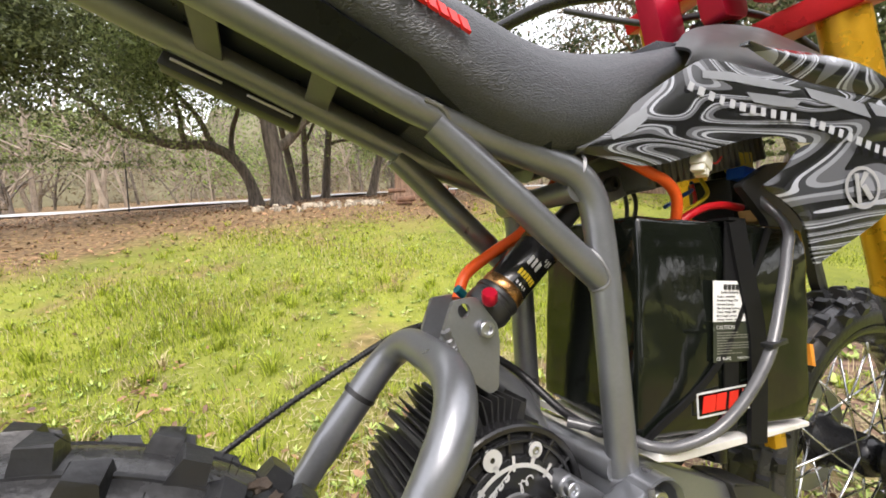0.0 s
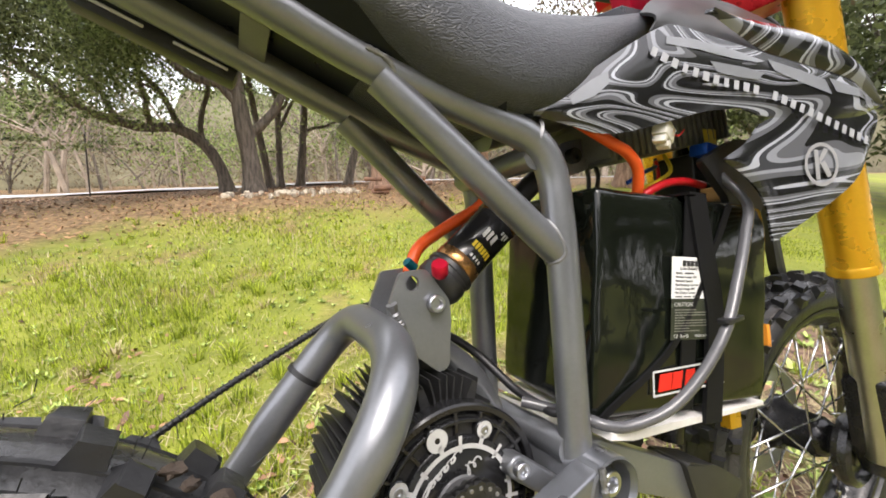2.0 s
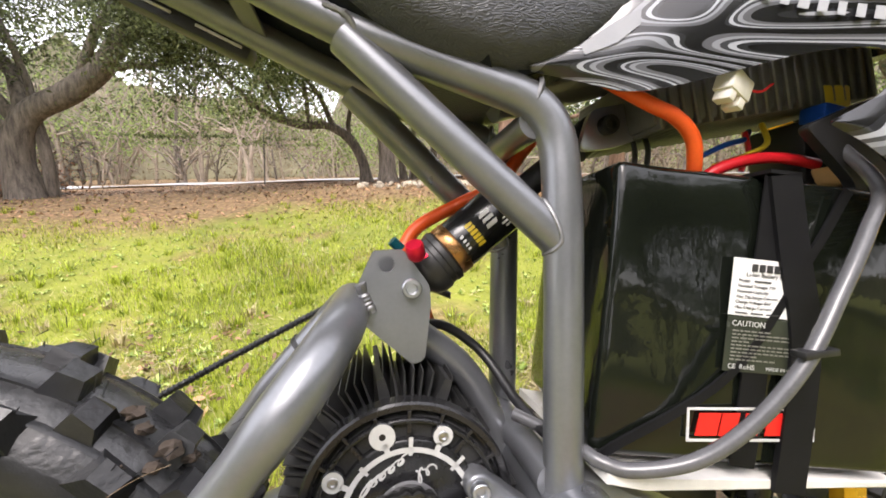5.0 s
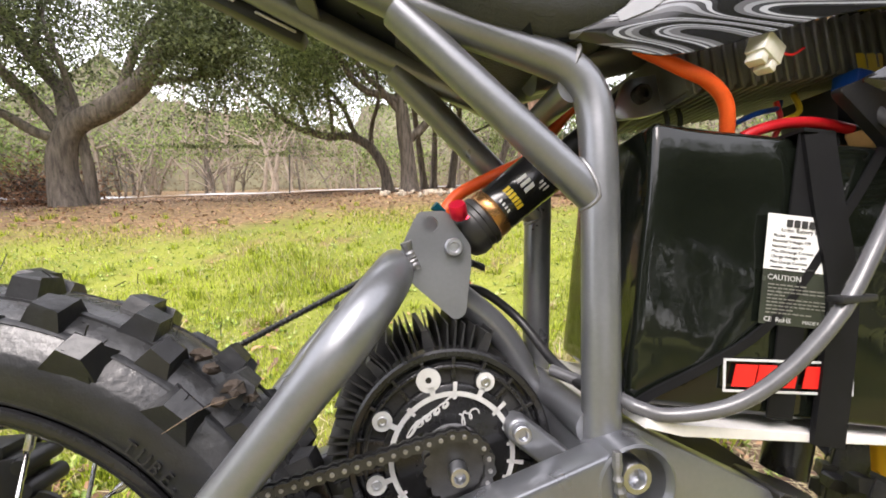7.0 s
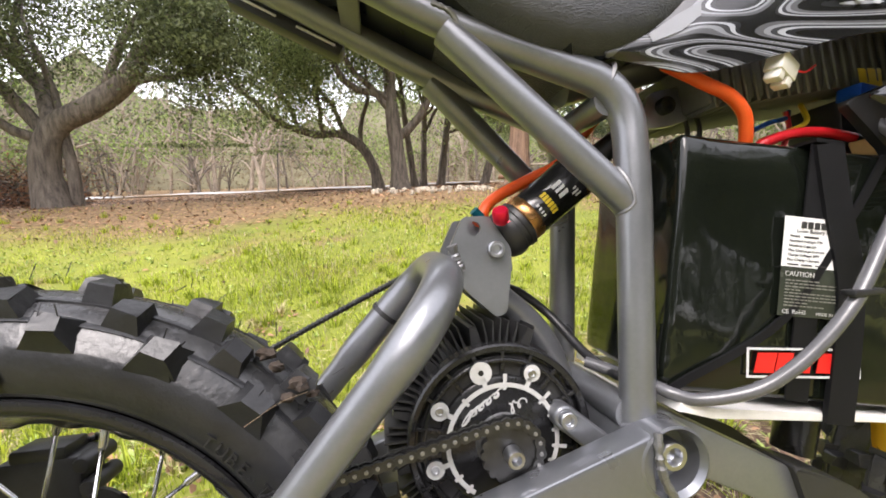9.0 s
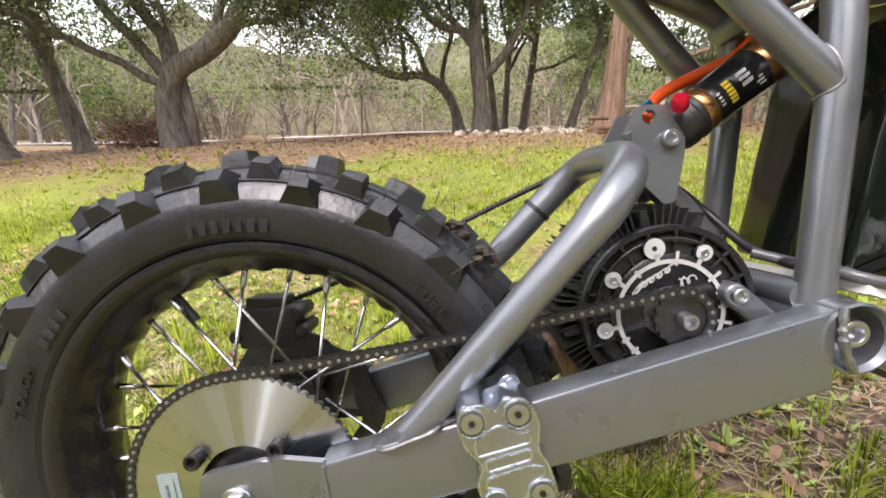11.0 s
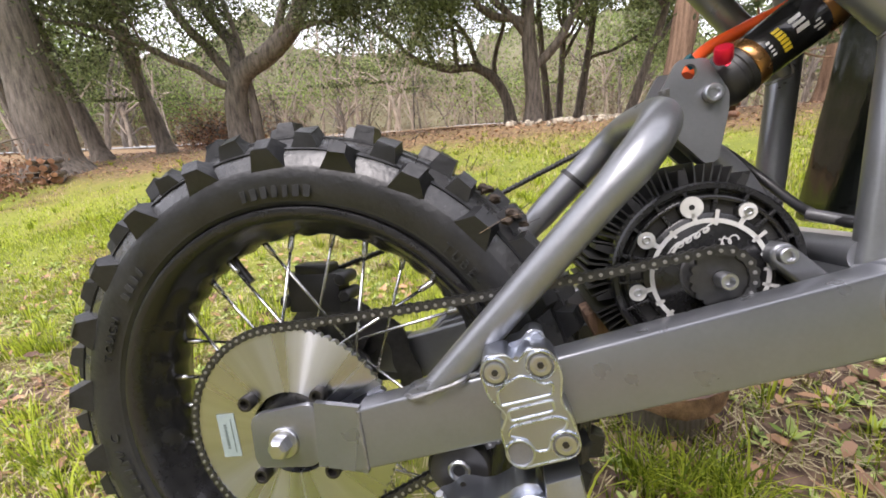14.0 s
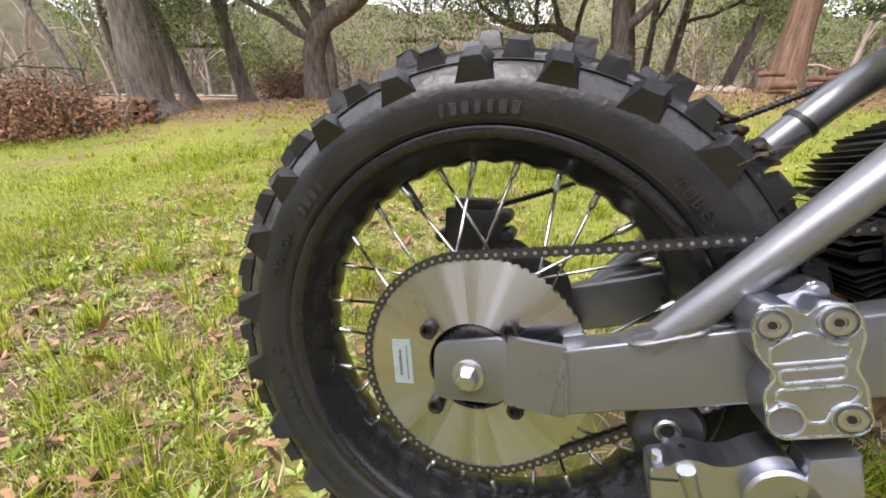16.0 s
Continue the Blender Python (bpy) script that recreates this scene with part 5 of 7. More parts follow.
def cable(name, pts, r, material, label="", n=12, parent=bike):
    return part(name, tube(curve(pts, 9), r, n), material, parent, label)


cable("power_cable", [(0.438, -0.022, 0.453), (0.456, -0.042, 0.447), (0.4685, -0.070, 0.4435), (0.475, -0.080, 0.4405), (0.491, -0.089, 0.4375), (0.524, -0.103, 0.446), (0.554, -0.1135, 0.469), (0.584, -0.120, 0.503), (0.615, -0.117, 0.541), (0.648, -0.110, 0.578), (0.670, -0.102, 0.606), (0.676, -0.075, 0.640)], 0.0048, CABLE_GREY, "thick grey sheathed power cable")
part("zip_tie", box(bmesh.new(), (0.024, 0.010, 0.0042), Matrix.Translation((0.5900, -0.121, 0.5095)), 0.0008), BLACK_PLASTIC, bike, "black zip tie round the cable")
cable("motor_cable", [(0.372, 0.022, 0.520), (0.400, 0.034, 0.512), (0.430, 0.030, 0.486), (0.446, -0.005, 0.456), (0.452, -0.040, 0.447), (0.456, -0.048, 0.446)], 0.0042, CABLE_BLACK, "black motor cable")
cable("phase_cable", [(0.362, 0.020, 0.578), (0.378, 0.026, 0.600), (0.415, 0.028, 0.618), (0.450, 0.026, 0.634), (0.476, 0.020, 0.664), (0.500, 0.01, 0.69)], 0.0058, ORANGE, "thick orange phase cable")
cable("phase_cable", [(0.378, 0.036, 0.545), (0.386, 0.036, 0.510), (0.394, 0.045, 0.480), (0.390, 0.055, 0.455)], 0.0052, ORANGE, "thick orange phase cable")
cable("phase_cable", [(0.505, -0.055, 0.694), (0.531, -0.068, 0.672), (0.549, -0.069, 0.663), (0.562, -0.068, 0.650), (0.568, -0.063, 0.634), (0.573, -0.052, 0.610)], 0.0052, ORANGE, "thick orange phase cable")
cable("battery_lead", [(0.578, -0.052, 0.618), (0.592, -0.058, 0.628), (0.618, -0.060, 0.634), (0.645, -0.061, 0.634), (0.676, -0.060, 0.629)], 0.0042, RED_CABLE, "red battery lead")
cable("battery_lead", [(0.676, -0.060, 0.629), (0.690, -0.062, 0.624), (0.704, -0.063, 0.615)], 0.004, CABLE_BLACK)
part("connector", prism(bmesh.new(), rounded([(0.672, 0.626), (0.700, 0.618), (0.704, 0.606), (0.678, 0.612)], 0.003), -0.074, -0.058, 0.001), TAN, bike, "tan power connector")
for k, (mt, pts) in enumerate(((BLUE_PLASTIC, [(0.596, -0.03, 0.640), (0.620, -0.035, 0.650), (0.645, -0.03, 0.656), (0.660, -0.02, 0.665)]), (RED_CABLE, [(0.640, -0.03, 0.630), (0.648, -0.03, 0.645), (0.645, -0.03, 0.662)]),
                               (YELLOW_PRINT, [(0.600, -0.045, 0.632), (0.630, -0.045, 0.640), (0.655, -0.04, 0.650), (0.662, -0.03, 0.668)]), (CABLE_BLACK, [(0.545, -0.02, 0.672), (0.552, -0.02, 0.650), (0.548, -0.02, 0.626)]), (CABLE_BLACK, [(0.556, -0.02, 0.672), (0.560, -0.025, 0.650), (0.558, -0.02, 0.626)]))):
    cable("wire", pts, 0.0022, mt, n=8)
part("connector", box(bmesh.new(), (0.030, 0.020, 0.013), Matrix.Translation((0.688, -0.06, 0.664)) @ pose(0, 0, 0, 0, 12, 0), 0.002), BLUE_PLASTIC, bike, "blue plug")
part("connector", box(bmesh.new(), (0.026, 0.018, 0.020), Matrix.Translation((0.700, -0.05, 0.680)), 0.002), YELLOW_PRINT, bike, "yellow plug")
PLUG = Matrix.Translation((0.5800, -0.085, 0.6775)) @ pose(0, 0, 0, 0, 24, 0) @ pose(0, 0, 0, 0, 0, 18)
plug = box(bmesh.new(), (0.022, 0.013, 0.014), PLUG, 0.001)
for k in range(2):
    box(plug, (0.007, 0.011, 0.008), PLUG @ Matrix.Translation((-0.0055 + 0.011 * k, 0, -0.0095)), 0.0008)
part("connector", plug, WHITE_PLASTIC, bike, "white plug")
cable("wire", [(0.590, -0.085, 0.676), (0.600, -0.086, 0.674), (0.612, -0.084, 0.680)], 0.0009, RED_CABLE, n=6)
controller = part("controller", box(bmesh.new(), (0.20, 0.10, 0.040), Matrix.Translation((0.640, -0.006, 0.692)) @ pose(0, 0, 0, 0, -7, 0), 0.004), CASE_GREY, bike, "ribbed grey motor controller")
for k in range(20):
    part("rib", box(bmesh.new(), (0.0038, 0.104, 0.046), Matrix.Translation((0.640, -0.007, 0.692)) @ pose(0, 0, 0, 0, -7, 0) @ Matrix.Translation((-0.095 + 0.010 * k, 0, 0)), 0.001, 1), CASE_GREY, controller)
part("fuse_box", box(bmesh.new(), (0.045, 0.05, 0.050), Matrix.Translation((0.695, -0.03, 0.640)), 0.004), BLACK_PLASTIC, bike, "black fuse box")

# seat and bodywork
def loft(a, b, bulge, n=24, k=12, thick=0.0):
    """A panel between two lines in space, swelling outwards between them."""
    def even(line, m):
        p = curve(line, 10)
        s = np.concatenate([[0], np.cumsum([(q - r).length for q, r in zip(p[1:], p)])])
        arr = np.array([tuple(q) for q in p])
        return [V(*(np.interp(t, s, arr[:, c]) for c in range(3))) for t in np.linspace(0, s[-1], m + 1)]
    bm = bmesh.new()
    la, lb = even(a, n), even(b, n)
    rows = [[bm.verts.new(p.lerp(q, t) + V(0, -bulge * math.sin(math.pi * t), 0)) for t in np.linspace(0, 1, k + 1)] for p, q in zip(la, lb)]
    for r, s in zip(rows, rows[1:]):
        for i in range(k):
            bm.faces.new((r[i], r[i + 1], s[i + 1], s[i]))
    bmesh.ops.remove_doubles(bm, verts=bm.verts, dist=1e-5)
    if thick:
        bmesh.ops.recalc_face_normals(bm, faces=bm.faces)
        bmesh.ops.solidify(bm, geom=bm.faces[:], thickness=thick)
    return bm


SEAT = [(-0.06, 1.000, 0.945, 0.070), (0.06, 0.958, 0.893, 0.080), (0.18, 0.909, 0.832, 0.084), (0.278, 0.864, 0.775, 0.086), (0.323, 0.842, 0.743, 0.087), (0.367, 0.822, 0.713, 0.087), (0.407, 0.805, 0.697, 0.086), (0.441, 0.796, 0.692, 0.085), (0.474, 0.795, 0.697, 0.084), (0.515, 0.796, 0.722, 0.082), (0.563, 0.801, 0.752, 0.078), (0.63, 0.819, 0.780, 0.068), (0.69, 0.838, 0.797, 0.056), (0.74, 0.850, 0.814, 0.046), (0.79, 0.848, 0.822, 0.036)]
# half a cross section, from the tucked lower edge to the crown: shares of the width and of the height
SECTION = [(0.60, 0.0), (0.74, 0.015), (0.86, 0.06), (0.94, 0.13), (0.985, 0.23), (1.0, 0.35), (0.985, 0.48), (0.94, 0.61), (0.85, 0.74), (0.70, 0.86), (0.48, 0.945), (0.24, 0.985), (0.0, 1.0)]


def seat_mesh():
    bm = bmesh.new()
    arr = np.array(SEAT)
    xs = np.linspace(SEAT[0][0], SEAT[-1][0], 90)
    smooth = [np.interp(xs, arr[:, 0], arr[:, c]) for c in (1, 2, 3)]
    kern = np.array([1, 2, 3, 2, 1]) / 9
    smooth = [np.convolve(np.pad(v, 2, mode="edge"), kern, "valid") for v in smooth]
    ring = [(-y, z) for y, z in SECTION] + [(y, z) for y, z in SECTION[-2::-1]]
    rows = [[bm.verts.new((x, y * w, zb + (zt - zb) * z)) for y, z in ring] for x, zt, zb, w in zip(xs, *smooth)]
    last = len(ring) - 1
    for p, q in zip(rows, rows[1:]):
        for k in range(last):
            bm.faces.new((p[k], p[k + 1], q[k + 1], q[k]))
        bm.faces.new((p[0], q[0], q[last], p[last]))
    bm.faces.new(rows[0]), bm.faces.new(rows[-1][::-1])
    return bm


seat = part("seat", seat_mesh(), LEATHER, bike, "black grained leather seat with a coloured print", flat_angle=60)
base_bm = bmesh.new()
for s in (-1, 1):
    tmp = loft([(x, s * 0.052, z) for x, z in ((-0.03, 0.925), (0.12, 0.846), (0.33, 0.735), (0.43, 0.688))], [(x, s * 0.070, z) for x, z in ((-0.03, 0.942), (0.12, 0.868), (0.30, 0.766), (0.42, 0.704))], 0.0, 20, 4, 0.004)
    me_tmp = bpy.data.meshes.new("tmp")
    tmp.to_mesh(me_tmp)
    tmp.free()
    base_bm.from_mesh(me_tmp)
    bpy.data.meshes.remove(me_tmp)
part("seat_base", base_bm, SEAT_PLASTIC, seat, "smooth black plastic seat base")
under = bmesh.new()
prism(under, [(-0.03, 0.940), (0.12, 0.858), (0.33, 0.748), (0.44, 0.705), (0.60, 0.745), (0.78, 0.810), (0.78, 0.80), (0.60, 0.735), (0.44, 0.695), (0.33, 0.738), (0.12, 0.848), (-0.03, 0.930)], -0.052, 0.052)
part("under_tray", under, SEAT_PLASTIC, seat, "black plastic tray under the seat")
for x, z in ((0.182, 0.803), (0.258, 0.765)):
    part("cross_bracket", box(bmesh.new(), (0.020, 0.088, 0.003), Matrix.Translation((x, 0, z)) @ pose(0, 0, 0, 0, 28, 0), 0.001), CASE_GREY, frame_ob, "bare metal cross bracket")
bar = part("light_bar", box(bmesh.new(), (0.115, 0.020, 0.014), Matrix.Translation((0.196, 0.066, 0.784)) @ pose(0, 0, 0, 0, 27.5, 0), 0.003), BLACK_PLASTIC, bike, "slim black light bar under the rail")
for d in (-0.030, 0.030):
    part("lens", box(bmesh.new(), (0.040, 0.0015, 0.0025), Matrix.Translation((0.196, 0.066, 0.784)) @ pose(0, 0, 0, 0, 27.5, 0) @ Matrix.Translation((d, -0.0105, 0.001)), 0.0005, 1), PRINT_WHITE, bar, "clear lens strip")


def shroud_y(x):
    return max(-0.152, -0.065 - 0.27 * (x - 0.454)) if x > 0.454 else -0.065


def on(x, z, lift=0.0):
    return (x, shroud_y(x) - lift, z)


upper_edge = [on(*p) for p in ((0.446, 0.698), (0.483, 0.717), (0.516, 0.736), (0.544, 0.751), (0.567, 0.762), (0.580, 0.766), (0.598, 0.763), (0.621, 0.756), (0.680, 0.739), (0.726, 0.726), (0.779, 0.710), (0.830, 0.690))]
lower_edge = [on(*p) for p in ((0.448, 0.694), (0.479, 0.685), (0.509, 0.676), (0.541, 0.678), (0.575, 0.684), (0.610, 0.690), (0.646, 0.690), (0.672, 0.682), (0.728, 0.676), (0.78, 0.676), (0.828, 0.686))]
shroud = part("side_shroud", loft(upper_edge, lower_edge, 0.004, 44, 10, 0.003), GRAPHIC, bike, "black side shroud with grey contour graphics", flat_angle=50)
lobe_up = [on(*p) for p in ((0.622, 0.647), (0.648, 0.660), (0.675, 0.680), (0.728, 0.678), (0.78, 0.678), (0.826, 0.687))]
lobe_lo = [on(*p) for p in ((0.622, 0.645), (0.645, 0.628), (0.662, 0.605), (0.668, 0.570), (0.680, 0.571), (0.768, 0.613), (0.816, 0.658))]
part("lower_lobe", loft(lobe_up, lobe_lo, 0.003, 40, 10, 0.003), GRAPHIC, shroud)
part("inner_panel", prism(bmesh.new(), rounded([(0.640, 0.652), (0.700, 0.672), (0.780, 0.672), (0.765, 0.620), (0.720, 0.572), (0.700, 0.560), (0.684, 0.575), (0.680, 0.612)], 0.006), -0.082, -0.074, 0.001), BLACK_PLASTIC, shroud, "black inner panel")
tank_lo = [(x, y + 0.004, z + 0.001) for x, y, z in upper_edge[4:]]
tank_up = [(0.585, -0.070, 0.792), (0.62, -0.062, 0.815), (0.67, -0.058, 0.829), (0.72, -0.058, 0.834), (0.76, -0.068, 0.826), (0.80, -0.085, 0.795), (0.83, -0.11, 0.745)]
part("tank_cover", loft(tank_up, tank_lo, 0.010, 30, 10, 0.003), mat("matt_black_panel", (0.035, 0.035, 0.037), 0.45, 0.0, 0.2, 30), shroud, "matt black tank cover")
wing_up = [on(x, z, -0.002) for x, z in ((0.620, 0.779), (0.662, 0.772), (0.717, 0.762), (0.756, 0.750), (0.789, 0.732), (0.813, 0.711), (0.831, 0.690))]
wing_lo = [on(x, z, 0.0) for x, z in ((0.622, 0.776), (0.637, 0.765), (0.654, 0.754), (0.680, 0.740), (0.727, 0.727), (0.779, 0.711), (0.829, 0.688))]
part("upper_wing", loft(wing_up, wing_lo, 0.007, 34, 8, 0.003), GRAPHIC, shroud)
line = curve([on(0.553, 0.7430, 0.0052), on(0.583, 0.727, 0.0058), on(0.619, 0.714, 0.0060), on(0.666, 0.702, 0.006), on(0.709, 0.684, 0.006), on(0.747, 0.666, 0.006), on(0.787, 0.651, 0.0055)], 14)
arr = np.array([tuple(p) for p in line])
s_len = np.concatenate([[0], np.cumsum(np.linalg.norm(np.diff(arr, axis=0), axis=1))])
for k in range(24):
    if k == 11:
        continue
    s = s_len[-1] * (k + 0.5) / 24
    p = V(*(np.interp(s, s_len, arr[:, c]) for c in range(3)))
    q = V(*(np.interp(s + 0.004, s_len, arr[:, c]) for c in range(3)))
    d = (q - p).normalized()
    m = Matrix.Translation(p) @ d.to_track_quat("X", "Z").to_matrix().to_4x4()
    wide = (0.0046, 0.0056, 0.0050, 0.0042)[k % 4]
    part("printed_bar", box(bmesh.new(), (wide * 1.12, 0.0003, 0.0078), m), PALE_PRINT, shroud, "pale grey printed bar")


def print_patch(points):
    """A flat printed shape that follows the swelling of the shroud."""
    bm = bmesh.new()
    vs = []
    for x, z in points:
        hi = np.interp(x, [p[0] for p in upper_edge], [p[2] for p in upper_edge])
        lo = np.interp(x, [p[0] for p in lower_edge], [p[2] for p in lower_edge])
        vs.append(bm.verts.new(on(x, z, 0.0010 + 0.004 * math.sin(math.pi * min(1, max(0, (hi - z) / (hi - lo)))))))
    for k in range(len(vs) // 2 - 1):
        bm.faces.new((vs[k], vs[k + 1], vs[-k - 2], vs[-k - 1]))
    return bm


for points in ([(0.574, 0.755), (0.600, 0.752), (0.640, 0.742), (0.672, 0.731), (0.662, 0.730), (0.636, 0.734), (0.604, 0.742), (0.572, 0.748)],
               [(0.612, 0.732), (0.645, 0.726), (0.668, 0.720), (0.660, 0.714), (0.640, 0.717), (0.618, 0.722)],
               [(0.676, 0.733), (0.712, 0.722), (0.738, 0.712), (0.742, 0.698), (0.708, 0.710), (0.680, 0.722)],
               [(0.744, 0.714), (0.780, 0.703), (0.806, 0.694), (0.800, 0.689), (0.776, 0.694), (0.748, 0.700)],
               [(0.478, 0.707), (0.500, 0.720), (0.516, 0.727), (0.514, 0.716), (0.500, 0.706), (0.480, 0.700)]):
    part("printed_shape", print_patch(points), SLATE_PRINT, shroud, "light grey angular print", smooth=False)
KM = Matrix.Translation(on(0.722, 0.633, 0.0055)) @ Matrix.Rotation(-math.atan(0.27), 4, "Z")
emblem = bmesh.new()
arc_band(emblem, 0.0170, 0.0205, 0, 2 * math.pi, KM, n=48)
for quad in ([(-0.008, -0.014), (-0.0035, -0.014), (-0.0035, 0.014), (-0.008, 0.014)], [(-0.003, 0.0), (0.009, 0.013), (0.004, 0.015), (-0.003, 0.006)], [(-0.002, 0.001), (0.004, 0.003), (0.011, -0.011), (0.006, -0.013)]):
    prism(emblem, quad, -0.0003, 0.0002, m=KM)
part("round_emblem", emblem, mat("dull_grey_print", (0.30, 0.30, 0.31), 0.4), shroud, "pale ring emblem")
print_m = Matrix.Translation((0.304, -0.0878, 0.795)) @ V(0.13, -0.94, 0.30).to_track_quat("-Y", "Z").to_matrix().to_4x4()
part("printed_flash", prism(bmesh.new(), [(-0.018, -0.010), (-0.002, 0.001), (-0.009, 0.003), (0.004, 0.013), (0.013, 0.011), (0.003, 0.004), (0.011, 0.002)], -0.0022, 0.0, m=print_m), YELLOW_PRINT, seat, "yellow zigzag print")
for k in range(5):
    x, z = 0.004 + 0.0072 * k, 0.0 - 0.0044 * k
    part("printed_bar", prism(bmesh.new(), [(x, z - 0.0065), (x + 0.0056, z - 0.0100), (x + 0.0056, z + 0.0005), (x, z + 0.0040)], -0.0026, 0.0, m=print_m), RED_PRINT, seat, "red printed bar")

# fork, clamps, bars and front wheel
def fork_x(z):
    return 0.8867 - 0.180 * (z - 0.515)


for s in (-1, 1):
    fk = part("fork_leg", tube([(fork_x(0.95), s * 0.106, 0.95), (fork_x(0.505), s * 0.106, 0.505)], 0.0240, 28), GOLD, bike, "gold upside-down fork leg")
    part("lower_lip", lathe(bmesh.new(), [(0.024, 0), (0.0252, 0.001), (0.0252, 0.010), (0.024, 0.012)], 28, along((fork_x(0.505), s * 0.106, 0.505), (-0.163, 0, 0.987))), GOLD, fk)
    part("slider", tube([(fork_x(0.51), s * 0.106, 0.51), (fork_x(0.26), s * 0.106, 0.26)], 0.0190, 26), mat("worn_steel_slider", (0.50, 0.50, 0.47), 0.30, 1.0, 0.1, 40), fk, "bright steel slider")
    part("fork_foot", prism(bmesh.new(), rounded([(0.895, 0.372), (0.940, 0.366), (0.968, 0.300), (0.980, 0.240), (0.945, 0.222), (0.915, 0.268)], 0.008), s * 0.082, s * 0.130, 0.008), BLACK_PAINT, fk, "black fork foot")
    part("axle_ring", lathe(bmesh.new(), [(0.010, 0.004), (0.022, 0.004), (0.024, 0.001), (0.036, 0.001), (0.038, 0.006), (0.044, 0.010), (0.050, 0.006), (0.052, -0.002), (0.048, -0.010), (0.010, -0.010)], 40, along((0.952, s * 0.072, 0.251), (0, s, 0))), BLACK_PAINT, fk, "black ring on the axle")
CRIMSON = mat("crimson_anodised", (0.42, 0.008, 0.035), 0.35, 0.4, 0.12, 40)
lower_yoke = prism(bmesh.new(), [(-0.135, -0.030), (-0.135, 0.030), (-0.06, 0.032), (0.06, 0.032), (0.135, 0.030), (0.135, -0.030), (0.06, -0.040), (-0.06, -0.040)], -0.014, 0.014, 0.003, m=Matrix.Translation((0.828, 0, 0.845)) @ pose(0, 0, 0, 0, -9, 0) @ pose(0, 0, 0, 90, 0, 90))
yoke = part("lower_yoke", lower_yoke, RED_CLAMP, bike, "red anodised fork yoke")
for z in (0.838, 0.851):
    part("yoke_bolt", socket_bolt(bmesh.new(), (0.8005 - 0.16 * (z - 0.845), -0.082, z), (-1, 0, -0.16), 0.0052, 0.006), STEEL, yoke)
part("upper_yoke", prism(bmesh.new(), [(-0.135, -0.028), (-0.135, 0.028), (0.135, 0.028), (0.135, -0.028)], -0.012, 0.012, 0.003, m=Matrix.Translation((0.808, 0, 0.945)) @ pose(0, 0, 0, 0, -9, 0) @ pose(0, 0, 0, 90, 0, 90)), RED_CLAMP, yoke)
for y in (-0.075, -0.02, 0.06):
    part("yoke_spacer", prism(bmesh.new(), rounded([(0.741, 0.862), (0.791, 0.866), (0.781, 0.955), (0.728, 0.950)], 0.008), y - 0.014, y + 0.014, 0.003), CRIMSON, yoke)
bars = part("handlebar", tube(fillet([(0.66, -0.34, 1.03), (0.72, -0.22, 1.03), (0.82, -0.06, 0.97), (0.82, 0.06, 0.97), (0.72, 0.22, 1.03), (0.66, 0.34, 1.03)], 0.05), 0.0115, 16), BLACK_PAINT, bike, "black handlebar")
part("cable_loop", tube(curve([(0.72, 0.20, 1.00), (0.78, 0.10, 0.93), (0.80, 0.02, 0.90), (0.86, -0.02, 0.88), (0.93, -0.06, 0.80)], 8), 0.005, 10), CABLE_BLACK, bars)
front = part("front_wheel", rim_mesh(0.1815, 0.036), BLACK_PAINT, bike, "black front wheel rim laced with bright spokes")
front.matrix_basis = Matrix.Translation((0.957, -0.009, 0.252)) @ Matrix.Rotation(-0.075, 4, "Z") @ Matrix.Rotation(0.035, 4, "X")
part("tyre", tyre_mesh(0.246, 0.1815, 0.038, 30, rng, 0.62), RUBBER, front, "black knobby front tyre", flat_angle=35).data.materials.append(RUBBER_BAND)
spokes(front, 0.1815, 0.036, 0.030)
part("hub", lathe(bmesh.new(), [(0.008, -0.066), (0.017, -0.064), (0.019, -0.040), (0.024, -0.036), (0.030, -0.024), (0.030, 0.012), (0.040, 0.024), (0.042, 0.036), (0.030, 0.04), (0.008, 0.066)], 36), BLACK_PAINT, front)
disc = bmesh.new()
ring_plate(disc, 0.085, 0.060, 0.045, 0.048, 64)
part("brake_disc", disc, STEEL, front)
for k in range(6):
    part("disc_spoke", prism(bmesh.new(), [(0.02, -0.005), (0.064, -0.003), (0.064, 0.003), (0.02, 0.005)], 0.0453, 0.0477, m=Matrix.Rotation(k * math.pi / 3, 4, "Y")), STEEL, front)

part("mud_flap", prism(bmesh.new(), rounded([(0.925, 0.600), (0.950, 0.590), (0.957, 0.530), (0.968, 0.480), (0.958, 0.470), (0.940, 0.500)], 0.006), -0.006, 0.006, 0.002), BLACK_PLASTIC, bike, "black plastic flap behind the fork")
part("wedge_block", box(bmesh.new(), (0.026, 0.046, 0.046), Matrix.Translation((0.294, 0.050, 0.338)) @ pose(0, 0, 0, 0, -22, 0), 0.003), CEDAR_BARK, bike, "red-brown wooden block behind the chain")
part("battery_tab", prism(bmesh.new(), [(0.7350, 0.446), (0.7420, 0.443), (0.7420, 0.468), (0.7350, 0.470)], -0.080, -0.070, 0.001), mat("orange_tape", (0.80, 0.30, 0.03), 0.5), bike, "orange tape tab on the battery")
part("tray_bracket", prism(bmesh.new(), [(0.700, 0.352), (0.722, 0.348), (0.724, 0.392), (0.700, 0.394)], -0.052, -0.040, 0.001), GOLD, bike, "gold bracket under the board")
